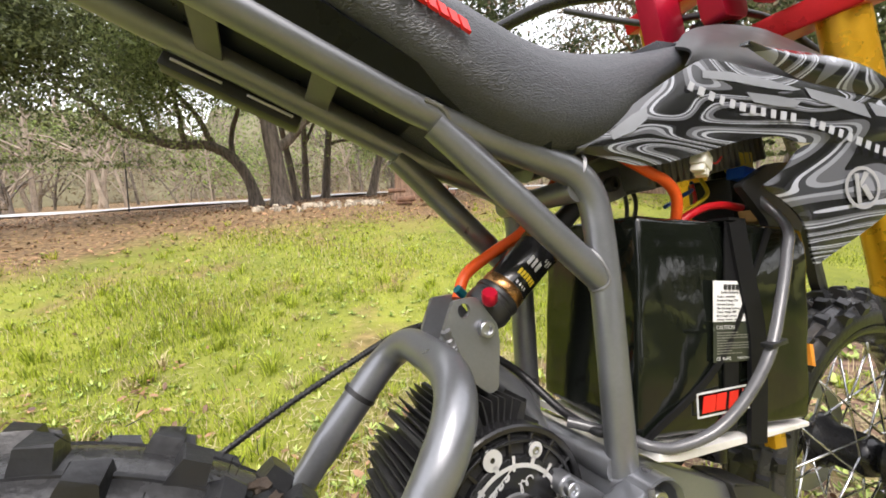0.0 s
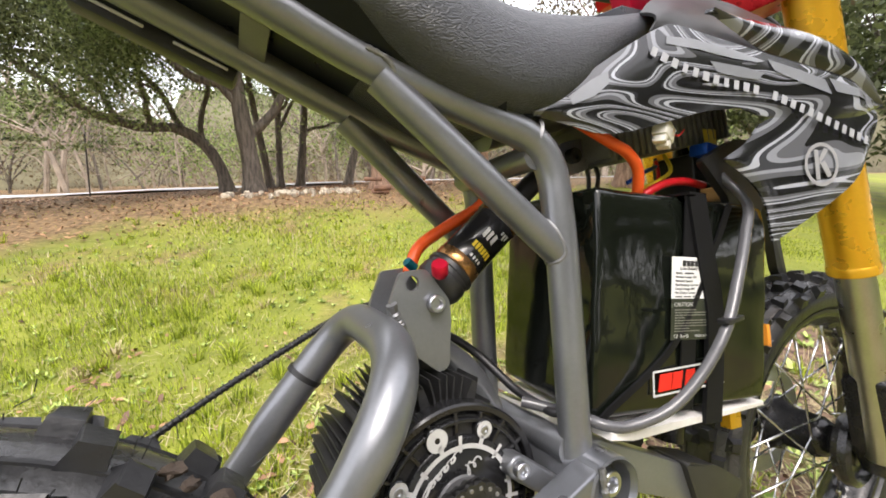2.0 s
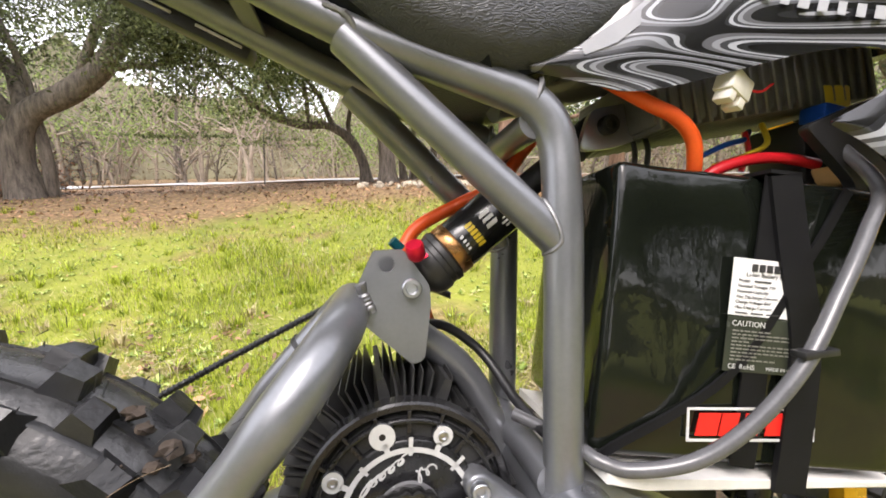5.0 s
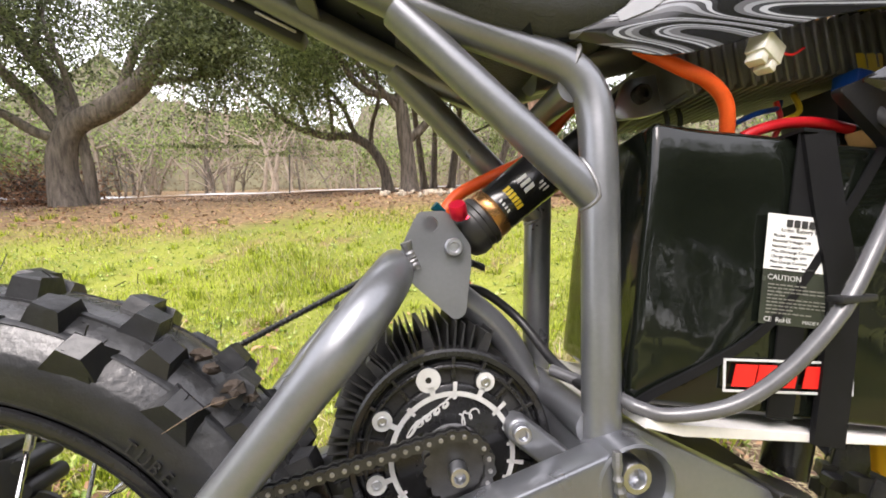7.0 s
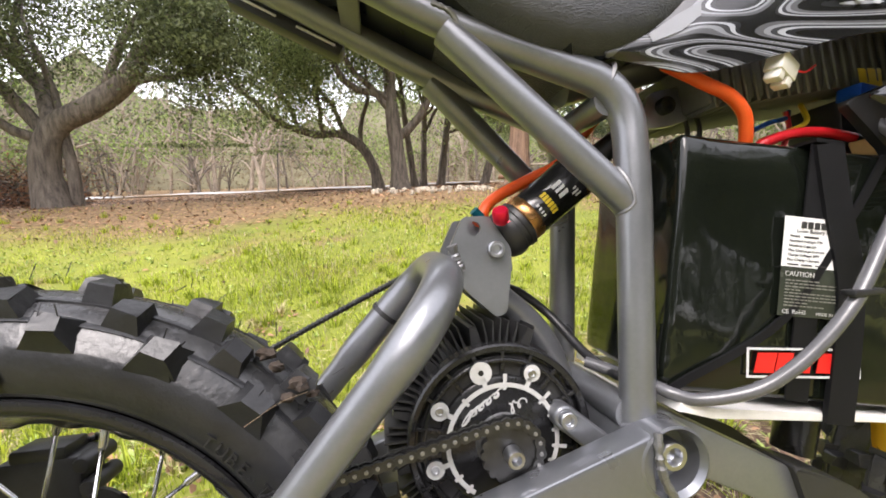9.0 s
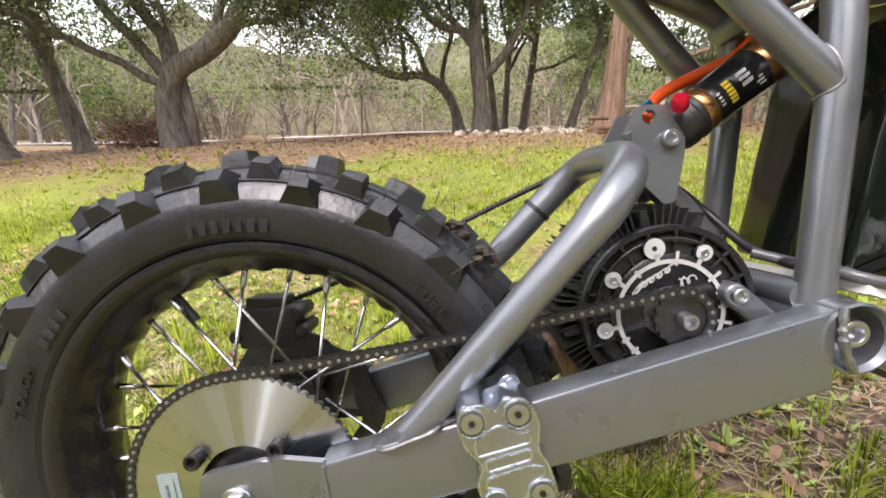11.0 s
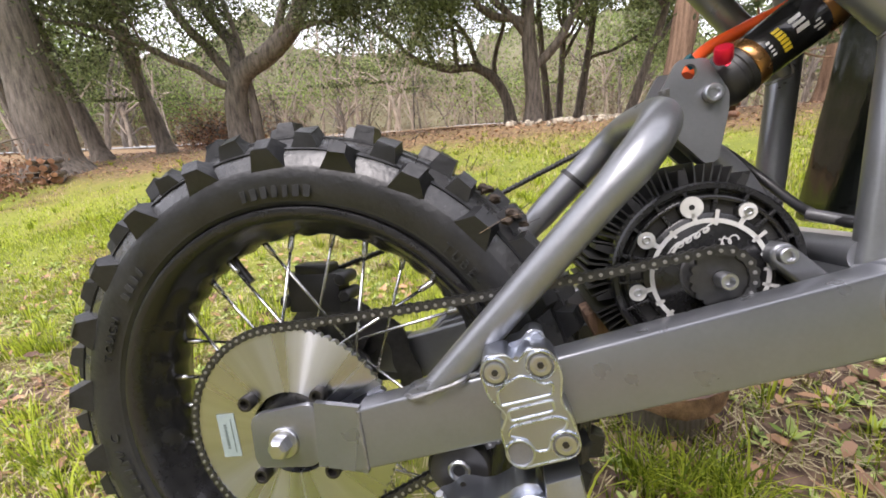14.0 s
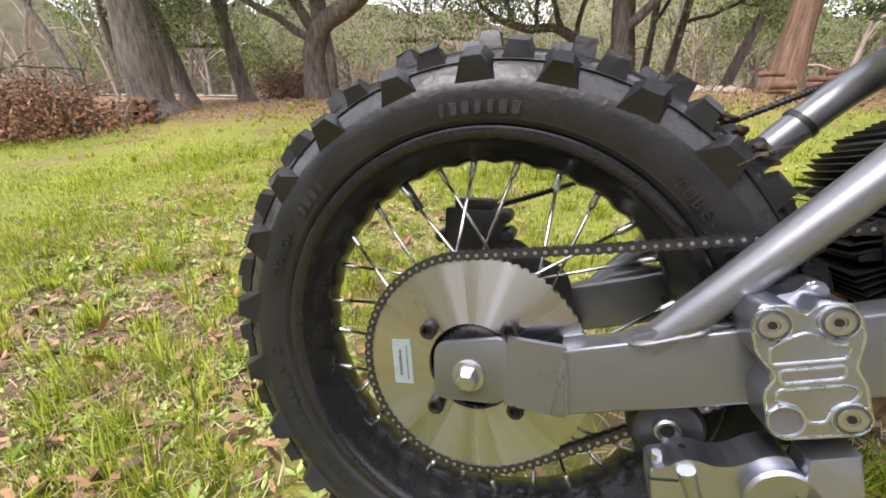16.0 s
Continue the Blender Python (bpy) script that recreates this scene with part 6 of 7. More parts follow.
part("seat_side_panel", prism(bmesh.new(), [(0.440, 0.690), (0.520, 0.716), (0.600, 0.745), (0.625, 0.800), (0.570, 0.800), (0.500, 0.772), (0.440, 0.735)], -0.064, -0.058, 0.001), SEAT_PLASTIC, seat, "black panel under the seat edge")
# rear brake
caliper = part("brake_caliper", box(bmesh.new(), (0.066, 0.034, 0.048), Matrix.Translation((-0.030, 0.066, 0.376)), 0.004), BLACK_PLASTIC, bike, "black rear brake caliper")
for x, z in ((-0.066, 0.366), (0.008, 0.372), (0.004, 0.392)):
    part("slide_pin", lathe(bmesh.new(), [(0, 0.020), (0.006, 0.019), (0.0078, 0.016), (0.0078, -0.018), (0, -0.018)], 20, along((x, 0.066, z), (0, -1, 0))), BLACK_PLASTIC, caliper)
part("caliper_top", box(bmesh.new(), (0.044, 0.030, 0.012), Matrix.Translation((-0.030, 0.064, 0.404)), 0.003), BLACK_PLASTIC, caliper)
part("caliper_bracket", prism(bmesh.new(), rounded([(-0.05, 0.335), (0.015, 0.350), (0.045, 0.335), (0.050, 0.310), (0.012, 0.285), (-0.025, 0.315)], 0.008), 0.058, 0.064, 0.001), DARK_STEEL, caliper)
hose_pts = curve([(-0.012, 0.082, 0.400), (0.06, 0.108, 0.4245), (0.130, 0.126, 0.4535), (0.200, 0.127, 0.4860), (0.2725, 0.113, 0.5195), (0.312, 0.106, 0.536), (0.345, 0.101, 0.5440), (0.385, 0.098, 0.5435), (0.415, 0.090, 0.532)], 9)
part("brake_hose", tube(hose_pts, 0.0030, 10), CABLE_BLACK, bike, "black coil-wrapped brake hose")
coil = []
L = len(hose_pts)
for k in range(L * 14):
    t = k / (L * 14) * (L - 1)
    i = min(int(t), L - 2)
    p = hose_pts[i].lerp(hose_pts[i + 1], t - i)
    a = t * 2 * math.pi * 1.6
    coil.append(p + V(0, math.cos(a), math.sin(a)) * 0.0036)
part("hose_spring", tube(coil, 0.0009, 5), BLACK_PLASTIC, bike, "black coil spring guard")

# ---- surroundings ----
def ground_at(x, y):
    return float(lie(np.array(x), np.array(y)))


def leaves(centres, size, rng_np, droop=0.2):
    """Small pointed leaves, one four-sided face each, scattered about the centres."""
    n = len(centres)
    d = rng_np.normal(size=(n, 3))
    d[:, 2] -= droop
    d /= np.linalg.norm(d, axis=1, keepdims=True)
    e = np.cross(d, rng_np.normal(size=(n, 3)))
    e /= np.linalg.norm(e, axis=1, keepdims=True)
    s = size * rng_np.uniform(0.6, 1.4, (n, 1))
    return np.stack([centres - d * s, centres + e * s * 0.42, centres + d * s, centres - e * s * 0.42], 1)


def limb(bm, rng_l, start, heading, length, r0, depth, tips, curl=0.35, rise=0.25, fork=3, seg=6):
    """A crooked tapering limb that forks; collects the tips for the crown."""
    pts, p, d = [start.copy()], start.copy(), heading.normalized()
    for _ in range(seg):
        d = (d + Vector([rng_l.uniform(-1, 1) for _ in range(3)]) * curl + V(0, 0, rise) * 0.3).normalized()
        p = p + d * length / seg
        pts.append(p.copy())
    r1 = r0 * (0.55 if depth else 0.3)
    sweep(bm, pts, lambda t: r0 + (r1 - r0) * t, 9 if r0 > 0.06 else 6, caps=False)
    if depth == 0:
        tips.extend(pts[2:])
        return
    tips.append(pts[-1])
    for k in range(fork):
        at = pts[-1] if k == 0 else pts[rng_l.randint(seg // 2, seg)]
        turn = Vector([rng_l.uniform(-1, 1) for _ in range(3)])
        turn.z = turn.z * 0.6 + 0.1
        limb(bm, rng_l, at, (d * 0.7 + turn).normalized(), length * rng_l.uniform(0.55, 0.8), r1 * rng_l.uniform(0.65, 0.9), depth - 1, tips, curl, rise, fork, seg)


NEAR = 0.63  # the grove stands this share of its drawn size and distance


def tree(name, x, y, trunk, r, limbs, label, seed, leaf_count=9000, leaf_size=0.055, spread=0.42, bark=BARK, leaf=LEAF, twin=None, depth=2, fork=3, group="", hang=0.3):
    """trunk: points above the base; limbs: (share of the trunk, heading, length, radius)."""
    rng_l, rng_np = random.Random(seed), np.random.default_rng(seed)
    r *= 0.80 if bark is BARK else 1.0
    x, y = x * NEAR, y * NEAR
    base = V(x, y, ground_at(x, y) - 0.04)
    root = tagged(new(name), label, "tree", group)
    root.location, root.scale = base, (NEAR, NEAR, NEAR)
    bm, tips = bmesh.new(), []
    line = curve([V(0, 0, 0), *[Vector(p) for p in trunk]], 6)
    sweep(bm, line, lambda t: r * (1.0 + 0.45 * max(0, 0.12 - t) / 0.12) * (1 - 0.42 * t) * (1 + 0.05 * math.sin(17 * t + seed)), 16, caps=False)
    if twin:
        off, pts2, r2 = twin
        sweep(bm, curve([Vector(off), *[Vector(p) for p in pts2]], 6), lambda t: r2 * (1 + 0.4 * max(0, 0.1 - t) / 0.1) * (1 - 0.35 * t), 14, caps=False)
        limb(bm, rng_l, Vector(pts2[-1]), Vector(pts2[-1]) - Vector(pts2[-2]), 1.5, r2 * 0.6, depth - 1, tips, fork=fork)
    for share, head, length, lr in limbs:
        i = min(int(share * (len(line) - 1)), len(line) - 1)
        limb(bm, rng_l, line[i], Vector(head), length, lr * (0.78 if bark is BARK else 1.0), depth, tips, fork=fork)
    part("trunk", bm, bark, root, flat_angle=80)
    if leaf_count:
        t = np.array([tuple(p) for p in tips])
        t = t[rng_np.integers(0, len(t), leaf_count)]
        # small dense sprays with gaps between them, hanging a little
        sprays = max(60, leaf_count // 70)
        centre = t[rng_np.integers(0, len(t), sprays)] + rng_np.normal(size=(sprays, 3)) * spread * 0.75
        centre[:, 2] -= hang * rng_np.exponential(1.0, sprays) * 0.6
        pick = rng_np.integers(0, sprays, leaf_count)
        wide = rng_np.uniform(0.10, 0.26, (sprays, 1)) * spread / 0.45
        c = centre[pick] + rng_np.normal(size=(leaf_count, 3)) * np.array([1.2, 1.2, 0.62]) * wide[pick]
        c[:, 2] = np.maximum(c[:, 2], 0.95)
        scatter_mesh("crown", leaves(c, leaf_size, rng_np), 4, leaf, root)
    return root


OAK = "gnarled grey live oak with a spreading green crown on leaf litter"
tree("oak_tree", -4.57, 6.92, [(-0.05, 0, 0.55), (0.02, 0, 1.0), (0.25, 0, 1.34), (0.75, 0, 1.60), (1.22, 0.05, 1.98), (1.55, 0.1, 2.46), (2.05, 0.1, 2.76), (2.45, 0.1, 3.35)], 0.26,
     [(0.34, (0.02, 0, 1), 2.5, 0.17), (0.30, (-0.45, 0, 1), 2.5, 0.13), (0.28, (-1, -0.2, 0.7), 2.2, 0.10), (0.55, (0.5, -0.1, 1), 1.9, 0.10), (0.62, (0.9, 0.1, 0.15), 1.5, 0.08), (0.75, (0.8, 0.1, 0.6), 1.7, 0.09), (0.98, (0.3, 0.2, 1), 1.8, 0.10)],
     "wide gnarled live oak with a massive low limb", 11, 100000, 0.030, 0.40, hang=0.6, twin=((0.24, 0.12, 0), [(0.27, 0.1, 0.6), (0.22, 0.1, 1.3)], 0.10))
tree("oak_tree", 0.95, 9.3, [(-0.02, 0, 0.7), (-0.10, 0, 1.5), (-0.16, 0, 2.4), (-0.1, 0, 3.4)], 0.25,
     [(0.42, (1, 0.1, 0.5), 2.3, 0.14), (0.7, (-0.9, 0.1, 0.7), 2.2, 0.12), (0.95, (0.3, 0, 1), 2.2, 0.13), (0.85, (0.8, -0.2, 0.7), 2.0, 0.1), (0.6, (-0.6, -0.4, 0.6), 2.2, 0.1)], OAK, 12, 52000, 0.036, hang=0.5, leaf=LEAF_MID)
tree("oak_tree", 0.47, 10.4, [(-0.10, 0, 0.6), (-0.40, 0, 1.15), (-0.9, 0, 1.45), (-1.5, 0, 1.45), (-2.2, -0.1, 1.65)], 0.17,
     [(0.55, (-0.5, 0, 1), 1.8, 0.09), (0.75, (-0.6, -0.2, 0.9), 1.8, 0.08), (0.98, (-1, 0, 0.5), 1.8, 0.08), (0.9, (-0.4, 0.1, 1), 1.9, 0.08), (0.4, (0.2, 0, 1), 2.2, 0.08)], "arching live oak with a low green crown", 13, 62000, 0.038, 0.58, hang=0.75, leaf=LEAF_MID)
for k, (x, y, lean, r) in enumerate(((1.5, 11.5, -0.35, 0.13), (1.8, 12.0, 0.1, 0.13), (2.35, 12.2, 0.35, 0.16), (3.4, 11.0, 0.8, 0.15))):
    tree("oak_tree", x, y, [(lean * 0.3, 0, 0.9), (lean * 0.7, 0, 2.0), (lean, 0, 3.2)], r, [(0.6, (0.8, 0, 0.7), 1.8, 0.07), (0.95, (-0.3, 0, 1), 2.2, 0.09), (0.8, (-0.8, -0.2, 0.7), 1.8, 0.07)], "slim leaning live oak with a green crown", 20 + k, 18000, 0.044, 0.5, leaf=LEAF_MID)
tree("cedar_tree", 3.1, 7.3, [(0.02, 0, 0.9), (0.08, 0, 2.0), (0.12, 0, 3.6)], 0.23, [(0.75, (1, 0, 0.3), 1.7, 0.05), (0.9, (-0.7, -0.3, 0.6), 1.6, 0.05), (0.95, (0.4, 0.4, 0.8), 1.5, 0.06)], "shaggy red-brown cedar trunk beside stacked logs", 30, 5000, 0.05, 0.45, CEDAR_BARK, LEAF_CEDAR)
tree("oak_tree", -6.6, 5.1, [(0.0, 0, 0.6), (-0.03, 0, 1.4), (-0.05, 0, 2.4), (-0.2, 0, 3.4)], 0.47, [(0.75, (-1, 0, 0.7), 2.2, 0.13), (0.85, (0.9, 0.2, 0.6), 2.2, 0.12), (0.98, (0.2, 0, 1), 2.0, 0.13), (0.6, (-0.3, -0.9, 0.5), 2.0, 0.1)], "broad grey oak trunk with chopped wood at its foot", 14, 26000, 0.04)
tree("oak_tree", -7.05, 6.3, [(-0.20, 0, 0.8), (-0.50, 0, 1.9), (-0.7, 0, 3.0)], 0.19, [(0.9, (0.2, 0, 1), 1.8, 0.1), (0.95, (-0.8, 0, 0.6), 1.8, 0.09)], "leaning grey oak trunk on leaf litter", 15, 10000, 0.042)
tree("oak_tree", -6.3, 7.0, [(-0.16, 0, 0.8), (-0.34, 0, 1.8), (-0.42, 0, 3.0)], 0.20, [(0.9, (0.3, 0, 1), 1.9, 0.11), (0.95, (-0.9, 0, 0.7), 1.9, 0.09), (0.6, (0.8, -0.2, 0.8), 1.3, 0.05)], "leaning grey oak trunk on leaf litter", 16, 10000, 0.042)
tree("oak_tree", -10.2, 6.6, [(-0.3, 0, 0.7), (-0.75, 0, 1.6), (-1.5, 0, 2.8)], 0.12, [(0.9, (-0.7, 0, 1), 1.6, 0.06), (0.8, (0.5, 0, 1), 1.6, 0.05)], "thin leaning oak with sparse leaves", 17, 7000, 0.06)
tree("oak_tree", -8.0, 6.0, [(-0.18, 0, 0.6), (-0.34, 0, 1.1), (-0.40, 0, 1.9), (-0.30, 0, 3.0)], 0.11, [(0.9, (-0.3, 0, 1), 1.6, 0.06), (0.7, (0.6, 0, 0.8), 1.4, 0.05)], "slim crooked oak stem behind the broad trunk", 18, 8000, 0.045)
tree("cedar_tree", 5.6, 7.6, [(0.0, 0, 1.0), (0.1, 0, 2.2), (0.1, 0, 3.4)], 0.16, [(0.4, (-1, 0, 0.5), 1.8, 0.06), (0.6, (0.8, 0.1, 0.5), 1.8, 0.06), (0.8, (-0.7, 0.2, 0.6), 1.8, 0.06), (0.95, (0.2, 0, 1), 1.6, 0.07)], "bushy dark cedar with bare lower twigs", 31, 9000, 0.05, 0.45, CEDAR_BARK, LEAF_CEDAR)
for k, (x, y) in enumerate(((11.5, 4.2), (13.5, 2.2), (15.0, 6.5), (12.5, -0.2))):
    tree("oak_tree", x, y, [(0.0, 0, 1.0), (0.1, 0, 2.2), (0.1, 0, 3.4)], 0.2, [(0.3, (-1, 0, 0.4), 1.9, 0.09), (0.45, (0.4, -0.9, 0.4), 1.9, 0.08), (0.6, (0.8, 0.1, 0.5), 1.8, 0.08), (0.8, (-0.7, 0.2, 0.6), 1.8, 0.08), (0.95, (0.2, 0, 1), 1.8, 0.09)], "spreading green oak at the lawn's far edge", 40 + k, 15000, 0.075, 0.6)
tree("cedar_tree", 8.0, 5.7, [(0.0, 0, 1.2), (0.05, 0, 2.6), (0.1, 0, 5.2)], 0.2, [(0.4, (-1, -0.2, 0.4), 2.2, 0.06), (0.5, (-0.9, 0.4, 0.6), 2.4, 0.06), (0.6, (-0.8, -0.5, 0.6), 2.3, 0.06), (0.7, (-1, 0.1, 0.6), 2.4, 0.06), (0.8, (0.7, 0.2, 0.6), 2.0, 0.05), (0.9, (-0.6, 0.3, 0.9), 2.2, 0.06), (0.97, (-0.9, -0.3, 0.7), 2.2, 0.06)], "tall shaggy cedar with a crown of brown twigs", 33, 17000, 0.05, 0.6, CEDAR_BARK, LEAF_DULL, fork=4, hang=0.6)
tree("oak_tree", 9.0, 5.0, [(0.0, 0, 1.0), (0.1, 0, 2.2), (0.1, 0, 3.4)], 0.2, [(0.4, (-1, 0, 0.5), 1.8, 0.09), (0.6, (0.8, 0.1, 0.5), 1.8, 0.08), (0.8, (-0.7, 0.2, 0.6), 1.8, 0.08), (0.95, (0.2, 0, 1), 1.6, 0.09)], OAK, 32, 9000, 0.06, 0.5)


# the lawn's other edge: a line of oaks with open sky above
for k, turn in enumerate((104, 122, 138, 152, 166, 184, 204, 226)):
    x, y = 11.2 * math.sin(radians(turn)), 11.2 * math.cos(radians(turn))
    tree("oak_tree", x, y, [(0.1, 0, 0.9), (-0.1, 0, 1.9), (0.1, 0, 3.0)], 0.26, [(0.45, (-1, 0.3, 0.5), 2.6, 0.14), (0.6, (1, 0.3, 0.5), 2.6, 0.13), (0.8, (-0.6, 0.8, 0.7), 2.6, 0.12), (0.95, (0, 0.3, 1), 2.6, 0.12), (0.9, (0.7, 0.6, 0.9), 2.6, 0.12), (0.7, (0.2, 1, 0.5), 2.2, 0.1)], OAK, 90 + k, 18000, 0.105, 0.60, hang=0.6)


def far_woods():
    """The belt of thin trunks, dead wood and brush beyond the road."""
    rng_l, rng_np = random.Random(50), np.random.default_rng(50)
    pale, dark = bmesh.new(), bmesh.new()
    tips = []
    for k in range(210):
        a = rng_l.uniform(-1.35, 1.35)
        d = rng_l.uniform(11.5, 18)
        x, y = d * math.sin(a), d * math.cos(a) + 1
        if y < 10.6 - 0.12 * x:
            y += 3
        z = ground_at(x, y)
        h, r = rng_l.uniform(1.0, 4.2), rng_l.uniform(0.016, 0.085)
        lean = rng_l.gauss(0, 0.28)
        bm = pale if rng_l.random() < 0.6 else dark
        pts = [V(x, y, z - 0.1), V(x + lean * h * 0.3, y, z + h * 0.4), V(x + lean * h + rng_l.uniform(-0.3, 0.3), y, z + h)]
        sweep(bm, curve(pts, 3), lambda t: r * (1 - 0.7 * t), 6, caps=False)
        tips.append(pts[-1])
        for j in range(rng_l.randint(4, 9)):
            s = pts[0].lerp(pts[2], rng_l.uniform(0.12, 0.8))
            e = s + V(rng_l.uniform(-1.1, 1.1), rng_l.uniform(-0.4, 0.4), rng_l.uniform(0.15, 1.1))
            sweep(bm, [s, s.lerp(e, 0.5) + V(0, 0, 0.12), e], lambda t: max(0.008, r * 0.5) * (1 - 0.7 * t), 4, caps=False)
    ob = part("bare_trunks", pale, PALE_BARK, None, smooth=False)
    tagged(ob, "pale bare trunks and dead wood of the far wood", "woodland", "", "stuff")
    ob = part("dark_trunks", dark, BARK, None, smooth=False)
    tagged(ob, "dark thin trunks of the far wood", "woodland", "", "stuff")
    for name, count, clumps, material, lo, hi, size, label in (("far_brush", 60000, 260, LEAF_DULL, 0.0, 2.0, 0.040, "dull grey-green brush of the far wood"), ("far_foliage", 110000, 210, LEAF_PALE, 0.9, 4.6, 0.052, "pale green spring foliage of the far wood"), ("far_evergreens", 22000, 60, LEAF, 1.2, 5.2, 0.055, "dark green evergreen foliage of the far wood")):
        a = np.where(rng_np.random(clumps) < 0.8, rng_np.uniform(-1.45, 1.45, clumps), rng_np.uniform(1.6, 4.7, clumps))
        d = rng_np.uniform(12, 20, clumps)
        cz = lo + (hi - lo) * rng_np.random(clumps) ** 1.3
        cc = np.stack([d * np.sin(a), d * np.cos(a) + 1.5, cz], 1)
        pick = rng_np.integers(0, clumps, count)
        c = cc[pick] + rng_np.normal(size=(count, 3)) * np.array([0.75, 0.55, 0.42])
        c[:, 2] = np.maximum(c[:, 2], 0.03) + 0.45
        c[:, 1] = np.where(np.cos(a[pick]) > 0.1, np.maximum(c[:, 1], 10.7 - 0.12 * c[:, 0]), c[:, 1])
        tagged(scatter_mesh(name, leaves(c, size, rng_np), 4, material), label, "woodland", "", "stuff")


def backdrop():
    """The depth of the wood behind it all, a rough-topped screen of foliage far off."""
    g = np.random.default_rng(5)
    n = 220
    ang = np.linspace(-math.pi, math.pi, n)
    top = (5.0 + 0.9 * np.sin(ang * 9) + 0.6 * np.sin(ang * 23 + 1) + 0.35 * g.normal(size=n)) * np.where(np.cos(ang) > -0.1, 1.0, 0.30)
    verts, faces = [], []
    for k, (a, h) in enumerate(zip(ang, top)):
        for z in (-0.5, h * 0.5, h):
            verts.append((26 * math.sin(a), 26 * math.cos(a), z))
        if k:
            for j in (0, 1):
                p = 3 * (k - 1) + j
                faces.append((p, p + 3, p + 4, p + 1))
    # the haze of distance is put into this screen's colours
    sheet("backdrop", verts, faces, mat("hazy_far_wood", (0.19, 0.16, 0.125), 0.95, 0.0, 0.4, 0.5, second=(0.34, 0.33, 0.21), detail=9), "structure", "hazy grey-green depth of the far wood", "woodland")


backdrop()
far_woods()

# a pale road along the edge of the wood
rx = np.linspace(-18, 18, 60)
road_v, road_f = [], []
for i, x in enumerate(rx):
    mid = 9.3 - 0.08 * x + 0.004 * x * x * (1 if x < 0 else 0.4)
    for w in (-1.05, 0.8):
        road_v.append((float(x), float(mid + w), float(lie(x, mid)) + 0.03))
for i in range(len(rx) - 1):
    road_f.append((2 * i, 2 * i + 2, 2 * i + 3, 2 * i + 1))
sheet("road", road_v, road_f, ROAD_MAT, "structure", "pale narrow gravel road at the edge of the wood", "road")


def grass():
    """Blades, dry straw, weeds and fallen leaves; thick near the machine, thinner with distance."""
    g = np.random.default_rng(7)

    def thins_out(x, y, xr, yr, soft=0.45):
        """Keeps all in the middle of a stretch and ever fewer towards its ragged edge."""
        ragged = 0.22 * np.sin(7 * x + 3 * np.sin(5 * y)) + 0.16 * np.sin(13 * y + 2 * np.sin(9 * x))
        inner = np.minimum(np.minimum(x - xr[0], xr[1] - x), np.minimum(y - yr[0], yr[1] - y)) / soft + ragged
        return g.random(len(x)) < np.clip(inner, 0, 1)

    def hollow(x, y):
        """Where the turf opens and leaves gather, from 0 to 1."""
        low = np.sin(11 * x + 2.6 * np.sin(7 * y + 1) + 1.7 * np.sin(19 * y)) * np.sin(9 * y + 2.8 * np.sin(8 * x) + 1.5 * np.sin(21 * x + 2)) + 0.5 * np.sin(33 * x + 3 * np.sin(17 * y)) * np.sin(29 * y + 2 * np.sin(23 * x))
        return np.clip(1.5 * low + 0.10, 0, 1) * np.clip((2.2 - y) / 1.2, 0, 1) * np.clip(1.15 - 0.5 * np.abs(x + 0.6), 0.35, 1)

    def blades(n, xr, yr, high, wide, power=1.0, avoid=0.0):
        x = g.uniform(*xr, n)
        y = yr[0] + (yr[1] - yr[0]) * g.random(n) ** power
        cl = np.sin(3.1 * x + 1.3 * np.sin(2.3 * y)) * np.sin(2.7 * y + 1.1 * np.sin(1.9 * x)) + 0.5 * np.sin(9 * x + 2) * np.sin(8 * y)
        keep = g.random(n) < np.clip(0.62 + 0.5 * cl, 0.10, 1.0)
        keep &= thins_out(x, y, xr, yr)
        if avoid:
            keep &= g.random(n) > 0.70 * hollow(x, y)
            bare = ((x - 0.80) / 0.90) ** 2 + ((y - 0.32) / 0.72) ** 2 + 0.35 * cl < 1
            bare |= ((x + 0.95) / 0.80) ** 2 + ((y - 0.2) / 0.55) ** 2 + 0.9 * cl < 0.7
            bare |= ((x - 1.85) / 0.75) ** 2 + ((y - 0.33) / 0.32) ** 2 + 0.3 * cl < 1
            keep &= ~(bare & (g.random(n) < avoid))
        edge = 3.0 + 0.15 * x + 0.25 * np.sin(2.3 * x) + 0.18 * np.sin(5.1 * x + 1)
        keep &= g.random(n) < np.clip((edge + 0.35 - y) / 0.6, 0.06, 1)
        x, y, cl = x[keep], y[keep], cl[keep]
        m = len(x)
        z = lie(x, y)
        h = high * g.uniform(0.4, 1.3, m) * np.clip(0.9 + 0.4 * cl, 0.4, 1.5)
        w = wide * g.uniform(0.7, 1.3, m)
        a = g.uniform(0, 2 * np.pi, m)
        lean = g.uniform(0.1, 0.9, m) * h
        dx, dy = np.cos(a), np.sin(a)
        sx, sy = -dy * w, dx * w
        p = np.stack([x, y, z - 0.004], 1)
        mid = p + np.stack([dx * lean * 0.35, dy * lean * 0.35, h * 0.62], 1)
        tip = p + np.stack([dx * lean, dy * lean, h], 1)
        s = np.stack([sx, sy, 0 * sx], 1)
        quad = np.stack([p - s, p + s, mid + s * 0.7, mid - s * 0.7], 1)
        top = np.stack([mid - s * 0.7, mid + s * 0.7, tip, tip + s * 0.02], 1)
        return np.concatenate([quad, top], 1).reshape(-1, 4, 3)

    def tufts(n, xr, yr, high):
        """Clumps of longer blades that fan out from one root."""
